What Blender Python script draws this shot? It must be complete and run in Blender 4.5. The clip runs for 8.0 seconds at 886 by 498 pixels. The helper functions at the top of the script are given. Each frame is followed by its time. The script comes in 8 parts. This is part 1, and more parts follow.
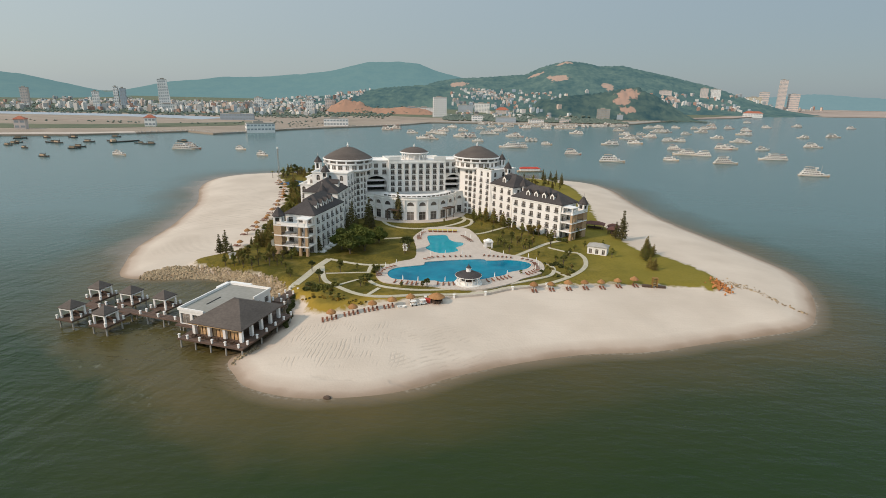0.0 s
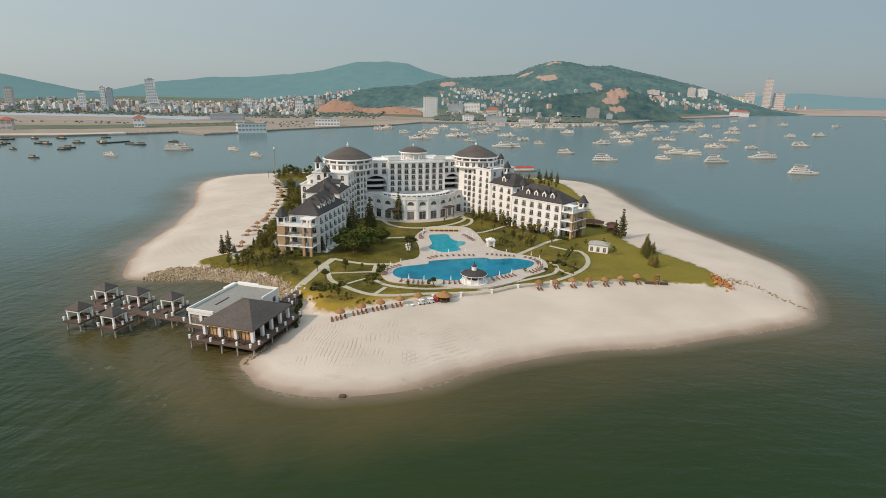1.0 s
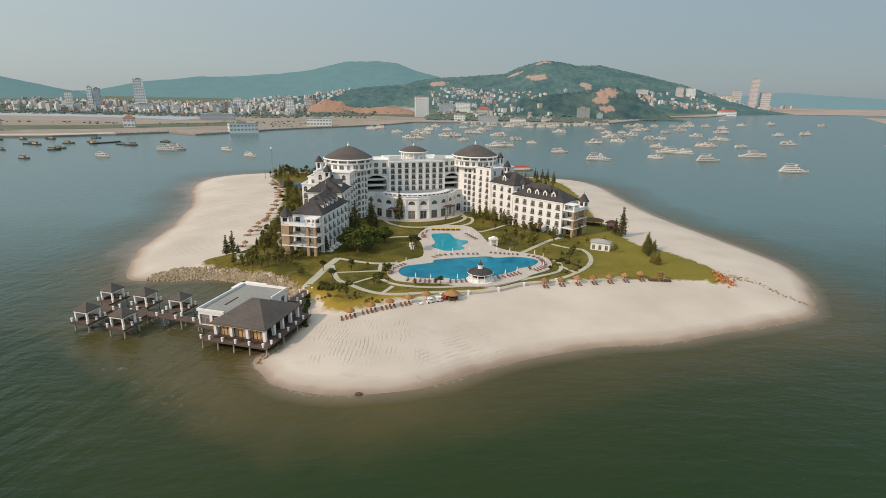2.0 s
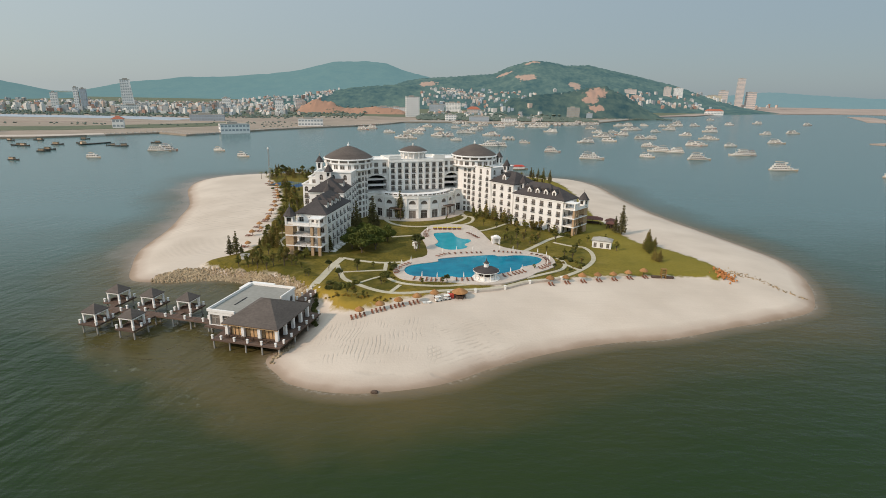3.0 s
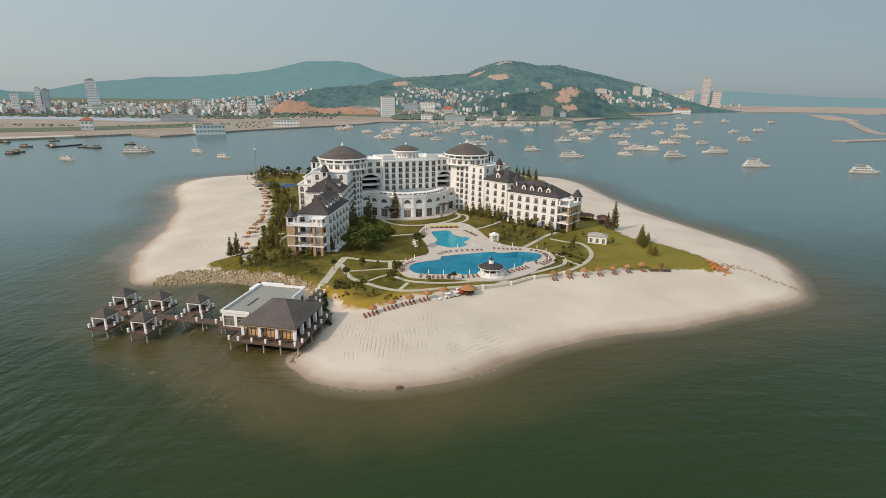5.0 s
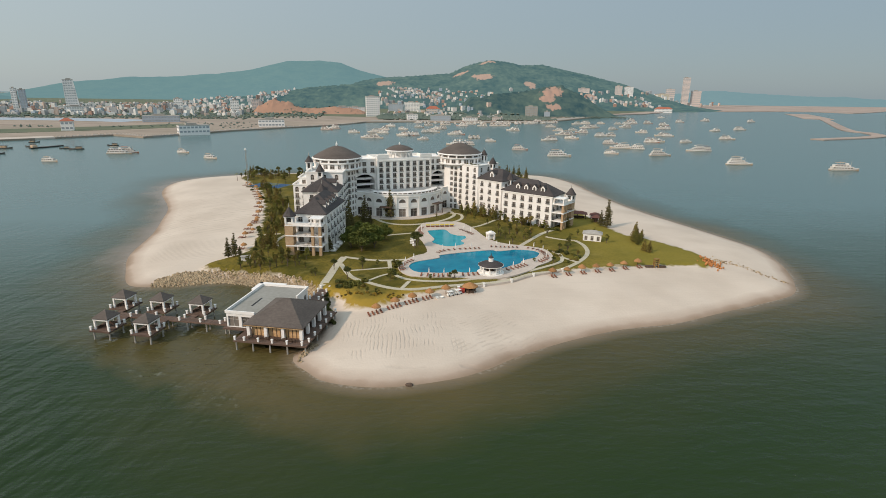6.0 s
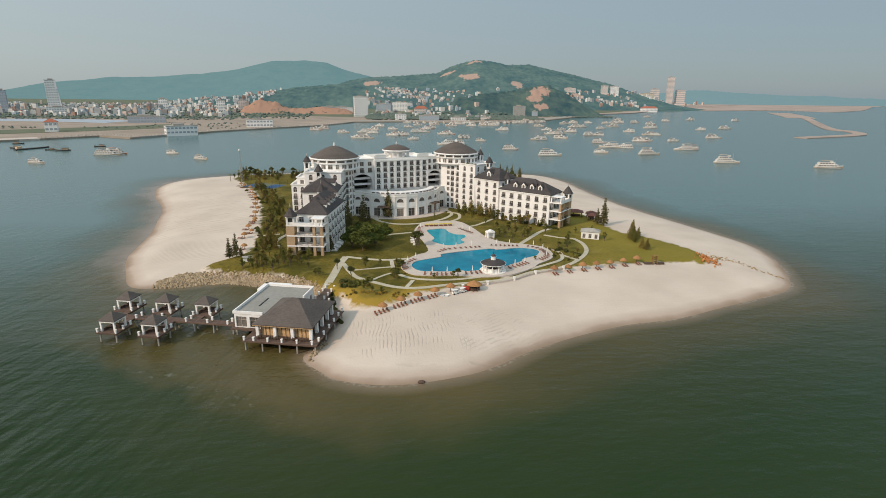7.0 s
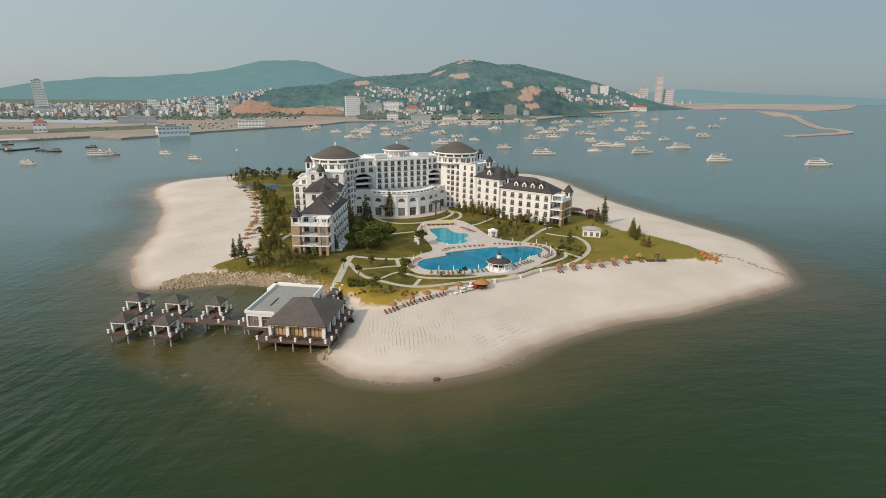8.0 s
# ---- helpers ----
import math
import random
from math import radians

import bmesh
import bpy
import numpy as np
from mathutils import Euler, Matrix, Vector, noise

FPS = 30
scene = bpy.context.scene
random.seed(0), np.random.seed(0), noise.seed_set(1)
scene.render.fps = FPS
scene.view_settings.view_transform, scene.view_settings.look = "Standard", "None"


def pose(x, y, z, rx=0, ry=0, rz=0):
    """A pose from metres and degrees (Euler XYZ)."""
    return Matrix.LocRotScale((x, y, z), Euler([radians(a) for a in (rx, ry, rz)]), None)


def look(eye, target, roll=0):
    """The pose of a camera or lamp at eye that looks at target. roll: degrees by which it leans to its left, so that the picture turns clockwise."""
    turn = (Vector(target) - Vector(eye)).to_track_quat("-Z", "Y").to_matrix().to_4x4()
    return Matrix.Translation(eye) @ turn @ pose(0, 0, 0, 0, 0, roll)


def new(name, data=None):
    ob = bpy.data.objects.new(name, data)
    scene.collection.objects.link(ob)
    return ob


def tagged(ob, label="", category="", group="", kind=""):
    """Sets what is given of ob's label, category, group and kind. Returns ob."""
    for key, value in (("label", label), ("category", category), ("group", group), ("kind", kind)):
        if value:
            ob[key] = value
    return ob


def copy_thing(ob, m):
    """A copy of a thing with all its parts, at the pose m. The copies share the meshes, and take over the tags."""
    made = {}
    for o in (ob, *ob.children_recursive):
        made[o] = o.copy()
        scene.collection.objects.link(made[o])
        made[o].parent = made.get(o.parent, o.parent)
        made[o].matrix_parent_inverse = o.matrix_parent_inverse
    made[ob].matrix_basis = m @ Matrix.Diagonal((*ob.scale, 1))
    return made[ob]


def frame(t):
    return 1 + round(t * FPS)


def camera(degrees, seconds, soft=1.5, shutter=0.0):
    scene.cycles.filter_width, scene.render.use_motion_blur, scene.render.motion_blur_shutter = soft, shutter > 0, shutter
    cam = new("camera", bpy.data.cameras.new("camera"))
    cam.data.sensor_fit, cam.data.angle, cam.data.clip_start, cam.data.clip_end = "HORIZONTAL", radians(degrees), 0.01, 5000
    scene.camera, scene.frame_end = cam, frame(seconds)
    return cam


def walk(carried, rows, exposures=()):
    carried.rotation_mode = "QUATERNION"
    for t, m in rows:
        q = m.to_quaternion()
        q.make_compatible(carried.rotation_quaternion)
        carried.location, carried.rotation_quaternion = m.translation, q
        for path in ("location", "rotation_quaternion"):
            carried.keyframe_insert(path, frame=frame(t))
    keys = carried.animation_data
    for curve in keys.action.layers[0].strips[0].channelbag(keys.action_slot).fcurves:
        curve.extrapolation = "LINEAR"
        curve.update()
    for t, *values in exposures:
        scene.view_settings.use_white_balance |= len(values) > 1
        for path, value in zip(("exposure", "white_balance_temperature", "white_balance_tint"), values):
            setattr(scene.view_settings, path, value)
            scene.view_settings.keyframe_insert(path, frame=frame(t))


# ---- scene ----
cam = camera(79.0, 8.0, 0.5)
PATH = [
    (0, (-2.443, -1.47, 69.641), (-2.447, 0.448, 69.073), 1.3),
    (0.5, (-5.258, -2.087, 69.611), (-5.242, -0.169, 69.043), 1.3),
    (1, (-8.098, -2.674, 69.556), (-8.063, -0.756, 68.988), 1.2),
    (1.5, (-11.019, -3.164, 69.494), (-10.965, -1.247, 68.926), 1.2),
    (3, (-19.913, -4.481, 69.139), (-19.801, -2.567, 68.572), 1.1),
    (3.5, (-22.906, -4.905, 69.066), (-22.773, -2.991, 68.499), 1.1),
    (4, (-25.85, -5.299, 69.001), (-25.695, -3.388, 68.433), 1.1),
    (4.5, (-28.746, -5.696, 68.949), (-28.564, -3.787, 68.382), 1.0),
    (6, (-37.542, -6.766, 68.713), (-37.273, -4.867, 68.147), 0.9),
    (6.5, (-40.476, -7.076, 68.67), (-40.18, -5.181, 68.104), 0.8),
    (7, (-43.413, -7.285, 68.648), (-43.097, -5.393, 68.082), 0.8),
    (7.5, (-46.371, -7.47, 68.65), (-46.038, -5.581, 68.083), 0.7),
    (8, (-49.398, -7.643, 68.673), (-49.047, -5.758, 68.106), 0.7),
]
walk(cam, [(t, look(eye, target, roll)) for t, eye, target, roll in PATH], ((0.0, 0.0), (8.0, 0.0)))

# ---- light and exposure ----
SUN_AZ, SUN_EL = 240.0, 33.5          # degrees, clockwise from +y; height
world = bpy.data.worlds.new("sky")
scene.world = world
world.use_nodes = True
wn, wl = world.node_tree.nodes, world.node_tree.links
sky = wn.new("ShaderNodeTexSky")
sky.sky_type, sky.sun_disc = "NISHITA", False
sky.sun_elevation, sky.sun_rotation = radians(SUN_EL), radians(SUN_AZ)
sky.air_density, sky.dust_density, sky.ozone_density, sky.altitude = 1.0, 0.6, 1.5, 0
tone = wn.new("ShaderNodeMix")
tone.data_type, tone.blend_type = "RGBA", "MULTIPLY"
tone.inputs[0].default_value = 1.0
tone.inputs[7].default_value = (0.62, 0.62, 0.60, 1)
wl.new(sky.outputs[0], tone.inputs[6])
haze = wn.new("ShaderNodeMix")      # thin high haze evens out the clear sky
haze.data_type = "RGBA"
haze.inputs[0].default_value = 0.82
wl.new(tone.outputs[2], haze.inputs[6])
tint = wn.new("ShaderNodeMix")      # warmer haze on the sun's side, bluer away from it
tint.data_type = "RGBA"
tint.inputs[6].default_value, tint.inputs[7].default_value = (2.62, 2.95, 3.04, 1), (2.30, 2.92, 3.32, 1)
wl.new(tint.outputs[2], haze.inputs[7])
way = wn.new("ShaderNodeTexCoord")
axes = wn.new("ShaderNodeSeparateXYZ")
wl.new(way.outputs["Generated"], axes.inputs[0])
rise = wn.new("ShaderNodeMapRange")  # the haze grows lighter overhead
rise.inputs["From Min"].default_value, rise.inputs["From Max"].default_value = 0.0, 1.0
rise.inputs["To Min"].default_value, rise.inputs["To Max"].default_value = 1.0, 2.0
wl.new(axes.outputs["Z"], rise.inputs["Value"])
lift = wn.new("ShaderNodeVectorMath")
lift.operation = "SCALE"
wl.new(haze.outputs[2], lift.inputs[0])
sunward = wn.new("ShaderNodeVectorMath")
sunward.operation = "DOT_PRODUCT"
sunward.inputs[1].default_value = (math.sin(radians(SUN_AZ)), math.cos(radians(SUN_AZ)), 0)
wl.new(way.outputs["Generated"], sunward.inputs[0])
side = wn.new("ShaderNodeMapRange")  # and lighter towards the sun
side.inputs["From Min"].default_value, side.inputs["From Max"].default_value = -1.0, 1.0
side.inputs["To Min"].default_value, side.inputs["To Max"].default_value = 0.82, 1.55
wl.new(sunward.outputs["Value"], side.inputs["Value"])
warm = wn.new("ShaderNodeMapRange")
warm.inputs["From Min"].default_value, warm.inputs["From Max"].default_value = -0.7, 0.7
wl.new(axes.outputs["X"], warm.inputs["Value"])
wl.new(warm.outputs[0], tint.inputs[0])
both_ways = wn.new("ShaderNodeMath")
both_ways.operation = "MULTIPLY"
wl.new(rise.outputs[0], both_ways.inputs[0])
wl.new(side.outputs[0], both_ways.inputs[1])
wl.new(both_ways.outputs[0], lift.inputs["Scale"])
wl.new(lift.outputs[0], wn["Background"].inputs[0])
wn["Background"].inputs[1].default_value = 0.134

sun = new("sun", bpy.data.lights.new("sun", "SUN"))
sun.data.energy, sun.data.angle, sun.data.color = 2.58, radians(3.5), (1.0, 0.80, 0.63)
az, el = radians(SUN_AZ), radians(SUN_EL)
sun_way = Vector((math.sin(az) * math.cos(el), math.cos(az) * math.cos(el), math.sin(el)))
sun.matrix_world = Matrix.Translation((-200, -100, 300)) @ sun_way.to_track_quat("Z", "Y").to_matrix().to_4x4()
tagged(sun, kind="structure")


# ---- materials ----
def material(name, a, b, rough=0.7, fine=2.0, broad=0.1, bump=0.0, metal=0.0, vary=0.0, spec=0.3, stretch=(1, 1, 1)):
    """Two base colours mixed by noise at two scales (cycles a metre), relief, and a difference from piece to piece."""
    m = bpy.data.materials.new(name)
    m.use_nodes = True
    n, l = m.node_tree.nodes, m.node_tree.links
    bsdf = n["Principled BSDF"]
    where = n.new("ShaderNodeNewGeometry")
    scale = n.new("ShaderNodeMapping")
    scale.inputs["Scale"].default_value = stretch
    l.new(where.outputs["Position"], scale.inputs["Vector"])
    noises = []
    for k, detail in ((fine, 4), (broad, 3)):
        t = n.new("ShaderNodeTexNoise")
        t.inputs["Scale"].default_value, t.inputs["Detail"].default_value = k, detail
        l.new(scale.outputs[0], t.inputs["Vector"])
        noises.append(t)
    add = n.new("ShaderNodeMath")
    add.operation = "ADD"
    l.new(noises[0].outputs[0], add.inputs[0])
    l.new(noises[1].outputs[0], add.inputs[1])
    ramp = n.new("ShaderNodeMapRange")
    ramp.inputs["From Min"].default_value, ramp.inputs["From Max"].default_value = 0.72, 1.28
    l.new(add.outputs[0], ramp.inputs["Value"])
    mix = n.new("ShaderNodeMix")
    mix.data_type = "RGBA"
    mix.inputs[6].default_value, mix.inputs[7].default_value = (*a, 1), (*b, 1)
    l.new(ramp.outputs[0], mix.inputs[0])
    out = mix.outputs[2]
    if vary:
        info = n.new("ShaderNodeObjectInfo")
        shift = n.new("ShaderNodeMapRange")
        shift.inputs["To Min"].default_value, shift.inputs["To Max"].default_value = 1 - vary, 1 + vary
        l.new(info.outputs["Random"], shift.inputs["Value"])
        hsv = n.new("ShaderNodeHueSaturation")
        l.new(shift.outputs[0], hsv.inputs["Value"])
        l.new(out, hsv.inputs["Color"])
        out = hsv.outputs[0]
    l.new(out, bsdf.inputs["Base Color"])
    bsdf.inputs["Roughness"].default_value, bsdf.inputs["Metallic"].default_value = rough, metal
    bsdf.inputs["Specular IOR Level"].default_value = spec
    if bump:
        relief = n.new("ShaderNodeBump")
        relief.inputs["Strength"].default_value, relief.inputs["Distance"].default_value = 1.0, bump
        l.new(noises[0].outputs[0], relief.inputs["Height"])
        l.new(relief.outputs[0], bsdf.inputs["Normal"])
    return m


WHITE = material("white_render", (0.86, 0.84, 0.81), (0.80, 0.775, 0.74), 0.75, 0.6, 0.06)
WHITE_TRIM = material("white_trim", (0.85, 0.83, 0.79), (0.78, 0.76, 0.71), 0.6, 1.5, 0.1)
SLATE = material("dark_shingle", (0.050, 0.043, 0.042), (0.080, 0.068, 0.064), 0.75, 1.2, 0.15, 0.05, stretch=(1, 1, 3))
SLATE_WARM = material("brown_shingle", (0.090, 0.074, 0.064), (0.130, 0.107, 0.092), 0.8, 1.2, 0.15, 0.05, stretch=(1, 1, 3))
BRICK = material("tan_stone_cladding", (0.36, 0.24, 0.14), (0.48, 0.35, 0.22), 0.85, 1.6, 0.3, 0.03)
# near-black colour for the shade inside openings and arches
DARK = material("recess_shade", (0.035, 0.032, 0.03), (0.06, 0.055, 0.05), 0.8, 1, 0.2)
IRON = material("dark_iron", (0.03, 0.03, 0.03), (0.05, 0.045, 0.04), 0.5, 3, 0.3, metal=0.3)
GLASS = material("window_glass", (0.075, 0.070, 0.066), (0.185, 0.155, 0.130), 0.12, 0.7, 0.2, vary=0.6, spec=0.5)
PAVING = material("pale_paving", (0.49, 0.415, 0.355), (0.58, 0.505, 0.435), 0.85, 1.0, 0.1)
PATH_STONE = material("path_paving", (0.42, 0.38, 0.28), (0.54, 0.49, 0.38), 0.85, 1.0, 0.1)
POOL = material("pool_water", (0.0, 0.12, 0.205), (0.004, 0.25, 0.36), 0.10, 0.16, 0.07, 0.03, spec=0.06)
POOL_LIGHT = material("shallow_pool_water", (0.01, 0.25, 0.33), (0.02, 0.33, 0.40), 0.10, 0.25, 0.06, 0.03, spec=0.05)
DECK_WOOD = material("brown_deck_timber", (0.10, 0.066, 0.050), (0.155, 0.10, 0.075), 0.75, 2.5, 0.3, 0.02, vary=0.2, stretch=(1, 4, 1))
DARK_WOOD = material("dark_timber", (0.075, 0.048, 0.035), (0.12, 0.08, 0.055), 0.7, 2.5, 0.3)
CONCRETE = material("concrete", (0.30, 0.28, 0.25), (0.40, 0.38, 0.34), 0.85, 1.0, 0.1)
FLAT_ROOF = material("flat_roof_sheet", (0.26, 0.25, 0.22), (0.32, 0.31, 0.28), 0.8, 0.8, 0.12)
THATCH = material("straw_thatch", (0.27, 0.13, 0.048), (0.38, 0.20, 0.085), 0.9, 4.0, 0.5, 0.04, vary=0.15)
LOUNGER = material("red_brown_fabric", (0.17, 0.062, 0.036), (0.26, 0.105, 0.06), 0.85, 3.0, 0.5, vary=0.2)
YELLOW = material("yellow_canvas", (0.55, 0.42, 0.04), (0.65, 0.50, 0.07), 0.8, 2.0, 0.4)
RED = material("red_canvas", (0.42, 0.05, 0.035), (0.52, 0.08, 0.05), 0.7, 2.0, 0.4)
ROCK = material("tan_boulder", (0.23, 0.170, 0.105), (0.42, 0.325, 0.21), 0.9, 1.2, 0.2, 0.08, vary=0.35)
BARK = material("bark", (0.10, 0.075, 0.05), (0.16, 0.12, 0.085), 0.9, 3.0, 0.5)
LEAF_DARK = material("dark_foliage", (0.060, 0.068, 0.016), (0.105, 0.106, 0.027), 0.7, 0.6, 0.15, vary=0.2)
LEAF_MID = material("olive_foliage", (0.105, 0.107, 0.020), (0.180, 0.166, 0.034), 0.7, 0.6, 0.15, vary=0.3)
LEAF_DRY = material("dry_foliage", (0.15, 0.118, 0.026), (0.235, 0.178, 0.045), 0.75, 0.6, 0.15, vary=0.3)
LEAF_LUSH = material("yellow_green_foliage", (0.072, 0.094, 0.014), (0.125, 0.140, 0.026), 0.7, 0.6, 0.15, vary=0.2)
LEAF_PINE = material("brownish_pine_needles", (0.088, 0.080, 0.026), (0.150, 0.125, 0.042), 0.75, 0.6, 0.15, vary=0.25)
LEAF_GOLD = material("golden_foliage", (0.30, 0.20, 0.030), (0.42, 0.27, 0.045), 0.75, 0.8, 0.2, vary=0.3)
COURT = material("blue_court", (0.03, 0.075, 0.16), (0.04, 0.095, 0.19), 0.8, 0.4, 0.08)


# ---- mesh helpers ----
def part(name, bm, mat, parent=None, label="", smooth=False, m=None):
    """Links a bmesh as one mesh object, under parent where it is given."""
    bmesh.ops.recalc_face_normals(bm, faces=bm.faces)
    me = bpy.data.meshes.new(name)
    bm.to_mesh(me)
    bm.free()
    me.materials.append(mat)
    if smooth:
        me.shade_smooth()
    return put(name, me, parent, label, m)


def put(name, me, parent=None, label="", m=None):
    ob = new(name, me)
    ob.parent = parent
    if m is not None:
        ob.matrix_basis = m
    if label:
        ob["label"] = label
    return ob


def thing(name, m, label, category, group="", kind=""):
    ob = new(name)
    ob.empty_display_size = 0.5
    ob.matrix_basis = m
    return tagged(ob, label, category, group, kind)


def quad(bm, *pts):
    return bm.faces.new([bm.verts.new(p) for p in pts])


def box(bm, x0, x1, y0, y1, z0, z1, f=None):
    pts = [(x, y, z) for z in (z0, z1) for x, y in ((x0, y0), (x1, y0), (x1, y1), (x0, y1))]
    vs = [bm.verts.new(f(*p) if f else p) for p in pts]
    for i in ((3, 2, 1, 0), (4, 5, 6, 7), (0, 1, 5, 4), (1, 2, 6, 5), (2, 3, 7, 6), (3, 0, 4, 7)):
        bm.faces.new([vs[k] for k in i])


def prism(bm, pts, z0, z1):
    """A solid of the plan pts between two heights (numbers, or functions of x, y)."""
    h0 = z0 if callable(z0) else (lambda x, y: z0)
    h1 = z1 if callable(z1) else (lambda x, y: z1)
    lo = [bm.verts.new((x, y, h0(x, y))) for x, y in pts]
    hi = [bm.verts.new((x, y, h1(x, y))) for x, y in pts]
    bm.faces.new(lo[::-1])
    bm.faces.new(hi)
    for i in range(len(pts)):
        j = (i + 1) % len(pts)
        bm.faces.new((lo[i], lo[j], hi[j], hi[i]))


def lathe(bm, cx, cy, profile, n=24, a0=0.0, a1=360.0):
    """Turns (radius, height) pairs about an upright axis."""
    closed = abs(a1 - a0 - 360) < 1e-6
    rings = []
    for r, z in profile:
        if r < 1e-4:
            rings.append([bm.verts.new((cx, cy, z))])
        else:
            rings.append([bm.verts.new((cx + r * math.cos(radians(a0 + (a1 - a0) * k / n)), cy + r * math.sin(radians(a0 + (a1 - a0) * k / n)), z))
                          for k in range(n if closed else n + 1)])
    for p, q in zip(rings, rings[1:]):
        for k in range(n):
            j = (k + 1) % n if closed else k + 1
            if len(p) == 1 and len(q) > 1:
                bm.faces.new((p[0], q[k], q[j]))
            elif len(q) == 1 and len(p) > 1:
                bm.faces.new((p[k], p[j], q[0]))
            elif len(p) > 1:
                bm.faces.new((p[k], p[j], q[j], q[k]))


def hip(bm, corners, eave, ridge_z, inset, thick=0.35, over=0.7):
    """A hipped roof over four plan corners a, b, c, d, with its ridge along a-b, set in by inset from each end."""
    a, b, c, d = (Vector((*p, 0)) for p in corners)
    mid = (a + b + c + d) / 4
    out = []
    for p in (a, b, c, d):
        out.append(p + (p - mid).normalized() * over * 1.3)
    along = (b - a).normalized()
    r0 = (a + d) / 2 + along * inset
    r1 = (b + c) / 2 - along * inset
    e = [bm.verts.new((p.x, p.y, eave)) for p in out]
    low = [bm.verts.new((p.x, p.y, eave - thick)) for p in out]
    v0, v1 = bm.verts.new((r0.x, r0.y, ridge_z)), bm.verts.new((r1.x, r1.y, ridge_z))
    bm.faces.new((e[0], e[1], v1, v0))
    bm.faces.new((e[2], e[3], v0, v1))
    bm.faces.new((e[1], e[2], v1))
    bm.faces.new((e[3], e[0], v0))
    for i in range(4):
        j = (i + 1) % 4
        bm.faces.new((low[i], low[j], e[j], e[i]))
    bm.faces.new(low[::-1])


def curve_through(pts, steps=5, closed=True):
    """A smooth line through plan points."""
    n, out = len(pts), []
    for i in range(n if closed else n - 1):
        p = [Vector(pts[(i + k) % n] if closed else pts[min(max(i + k, 0), n - 1)]) for k in (-1, 0, 1, 2)]
        for s in range(steps):
            t = s / steps
            out.append(tuple(0.5 * (2 * p[1] + (p[2] - p[0]) * t + (2 * p[0] - 5 * p[1] + 4 * p[2] - p[3]) * t * t + (3 * p[1] - p[0] - 3 * p[2] + p[3]) * t ** 3)))
    if not closed:
        out.append(tuple(pts[-1]))
    return out


# ---- the island's plan ----
SHORE = curve_through([
    (-58.6, 125.6), (-54, 117.9), (-48.5, 112.3), (-35.3, 108.4), (-19.1, 110.2), (-9, 113.9), (2.4, 120.7), (20, 128.4), (38.4, 133.8), (56.9, 136.2),
    (79.3, 143.5), (103.8, 151.2), (114.3, 156.2), (121.9, 165), (129.1, 176.4), (135.5, 189.4), (140, 204.2), (140.1, 219.5), (133.3, 255), (124.2, 300.3),
    (121.3, 349.6), (121.4, 399.8), (106.3, 432.4), (51.7, 448.8), (-40.5, 451.9), (-107.9, 454.4), (-159.2, 437.4), (-179.1, 413.2), (-175.8, 374.7), (-154.9, 323),
    (-147.6, 292.1), (-141.4, 260.4), (-138.2, 226.4), (-131, 204.1), (-123.2, 187.5), (-111.2, 185.2), (-100.5, 187.2), (-90.5, 188.5), (-78.1, 184.7), (-63.6, 174.4),
    (-54.4, 162.1), (-52.3, 147.9), (-54.4, 133.6)], 4)
LAWN = curve_through([
    (-54.4, 166.5), (-48.2, 162.3), (-45.5, 155.6), (-40.8, 152), (-34.7, 152.4), (-29.5, 155.9), (-24, 159.6), (-14.6, 161.2), (1.2, 165.7), (20.9, 174.4),
    (34.3, 177.7), (57, 180.4), (85.8, 180.3), (95.9, 177.9), (100.4, 189.8), (97.9, 203), (89.9, 219.2), (81.8, 229.5), (81.5, 255.6), (79.9, 280.9),
    (88.1, 341), (86.2, 401.4), (51.7, 427.1), (-40.6, 430.4), (-102.9, 428.9), (-132.1, 417.6), (-115.3, 373.7), (-104.5, 342.9), (-97.8, 311.3), (-92.6, 280.2),
    (-89.5, 252.6), (-87.4, 229), (-88.5, 214.8), (-94.7, 207.4), (-101, 197.3), (-83.3, 189.5), (-72.5, 187.1), (-63.2, 180.4)], 4)


def inside_depth(px, py, outline):
    """How deep points lie inside an outline in metres, negative outside."""
    px, py = np.asarray(px, float), np.asarray(py, float)
    best, inner = np.full(px.shape, 1e9), np.zeros(px.shape, bool)
    for (ax, ay), (bx, by) in zip(outline, outline[1:] + outline[:1]):
        ex, ey = bx - ax, by - ay
        t = np.clip(((px - ax) * ex + (py - ay) * ey) / (ex * ex + ey * ey + 1e-9), 0, 1)
        best = np.minimum(best, np.hypot(px - ax - t * ex, py - ay - t * ey))
        cross = (ay > py) != (by > py)
        inner ^= cross & (px < ex * (py - ay) / (ey if abs(ey) > 1e-9 else 1e-9) + ax)
    return np.where(inner, best, -best)


GROUND = 4.3


def height(px, py):
    d, g = inside_depth(px, py, SHORE), inside_depth(px, py, LAWN)
    z = np.where(d > 0, 4.1 * (1 - np.exp(-np.maximum(d, 0) / 17)), 0.24 * d)
    s = np.clip(g / 5 + 0.3, 0, 1)
    s = s * s * (3 - 2 * s)
    return np.maximum(z * (1 - s) + GROUND * s, -3.0)


def level(x, y):
    return float(height(x, y))


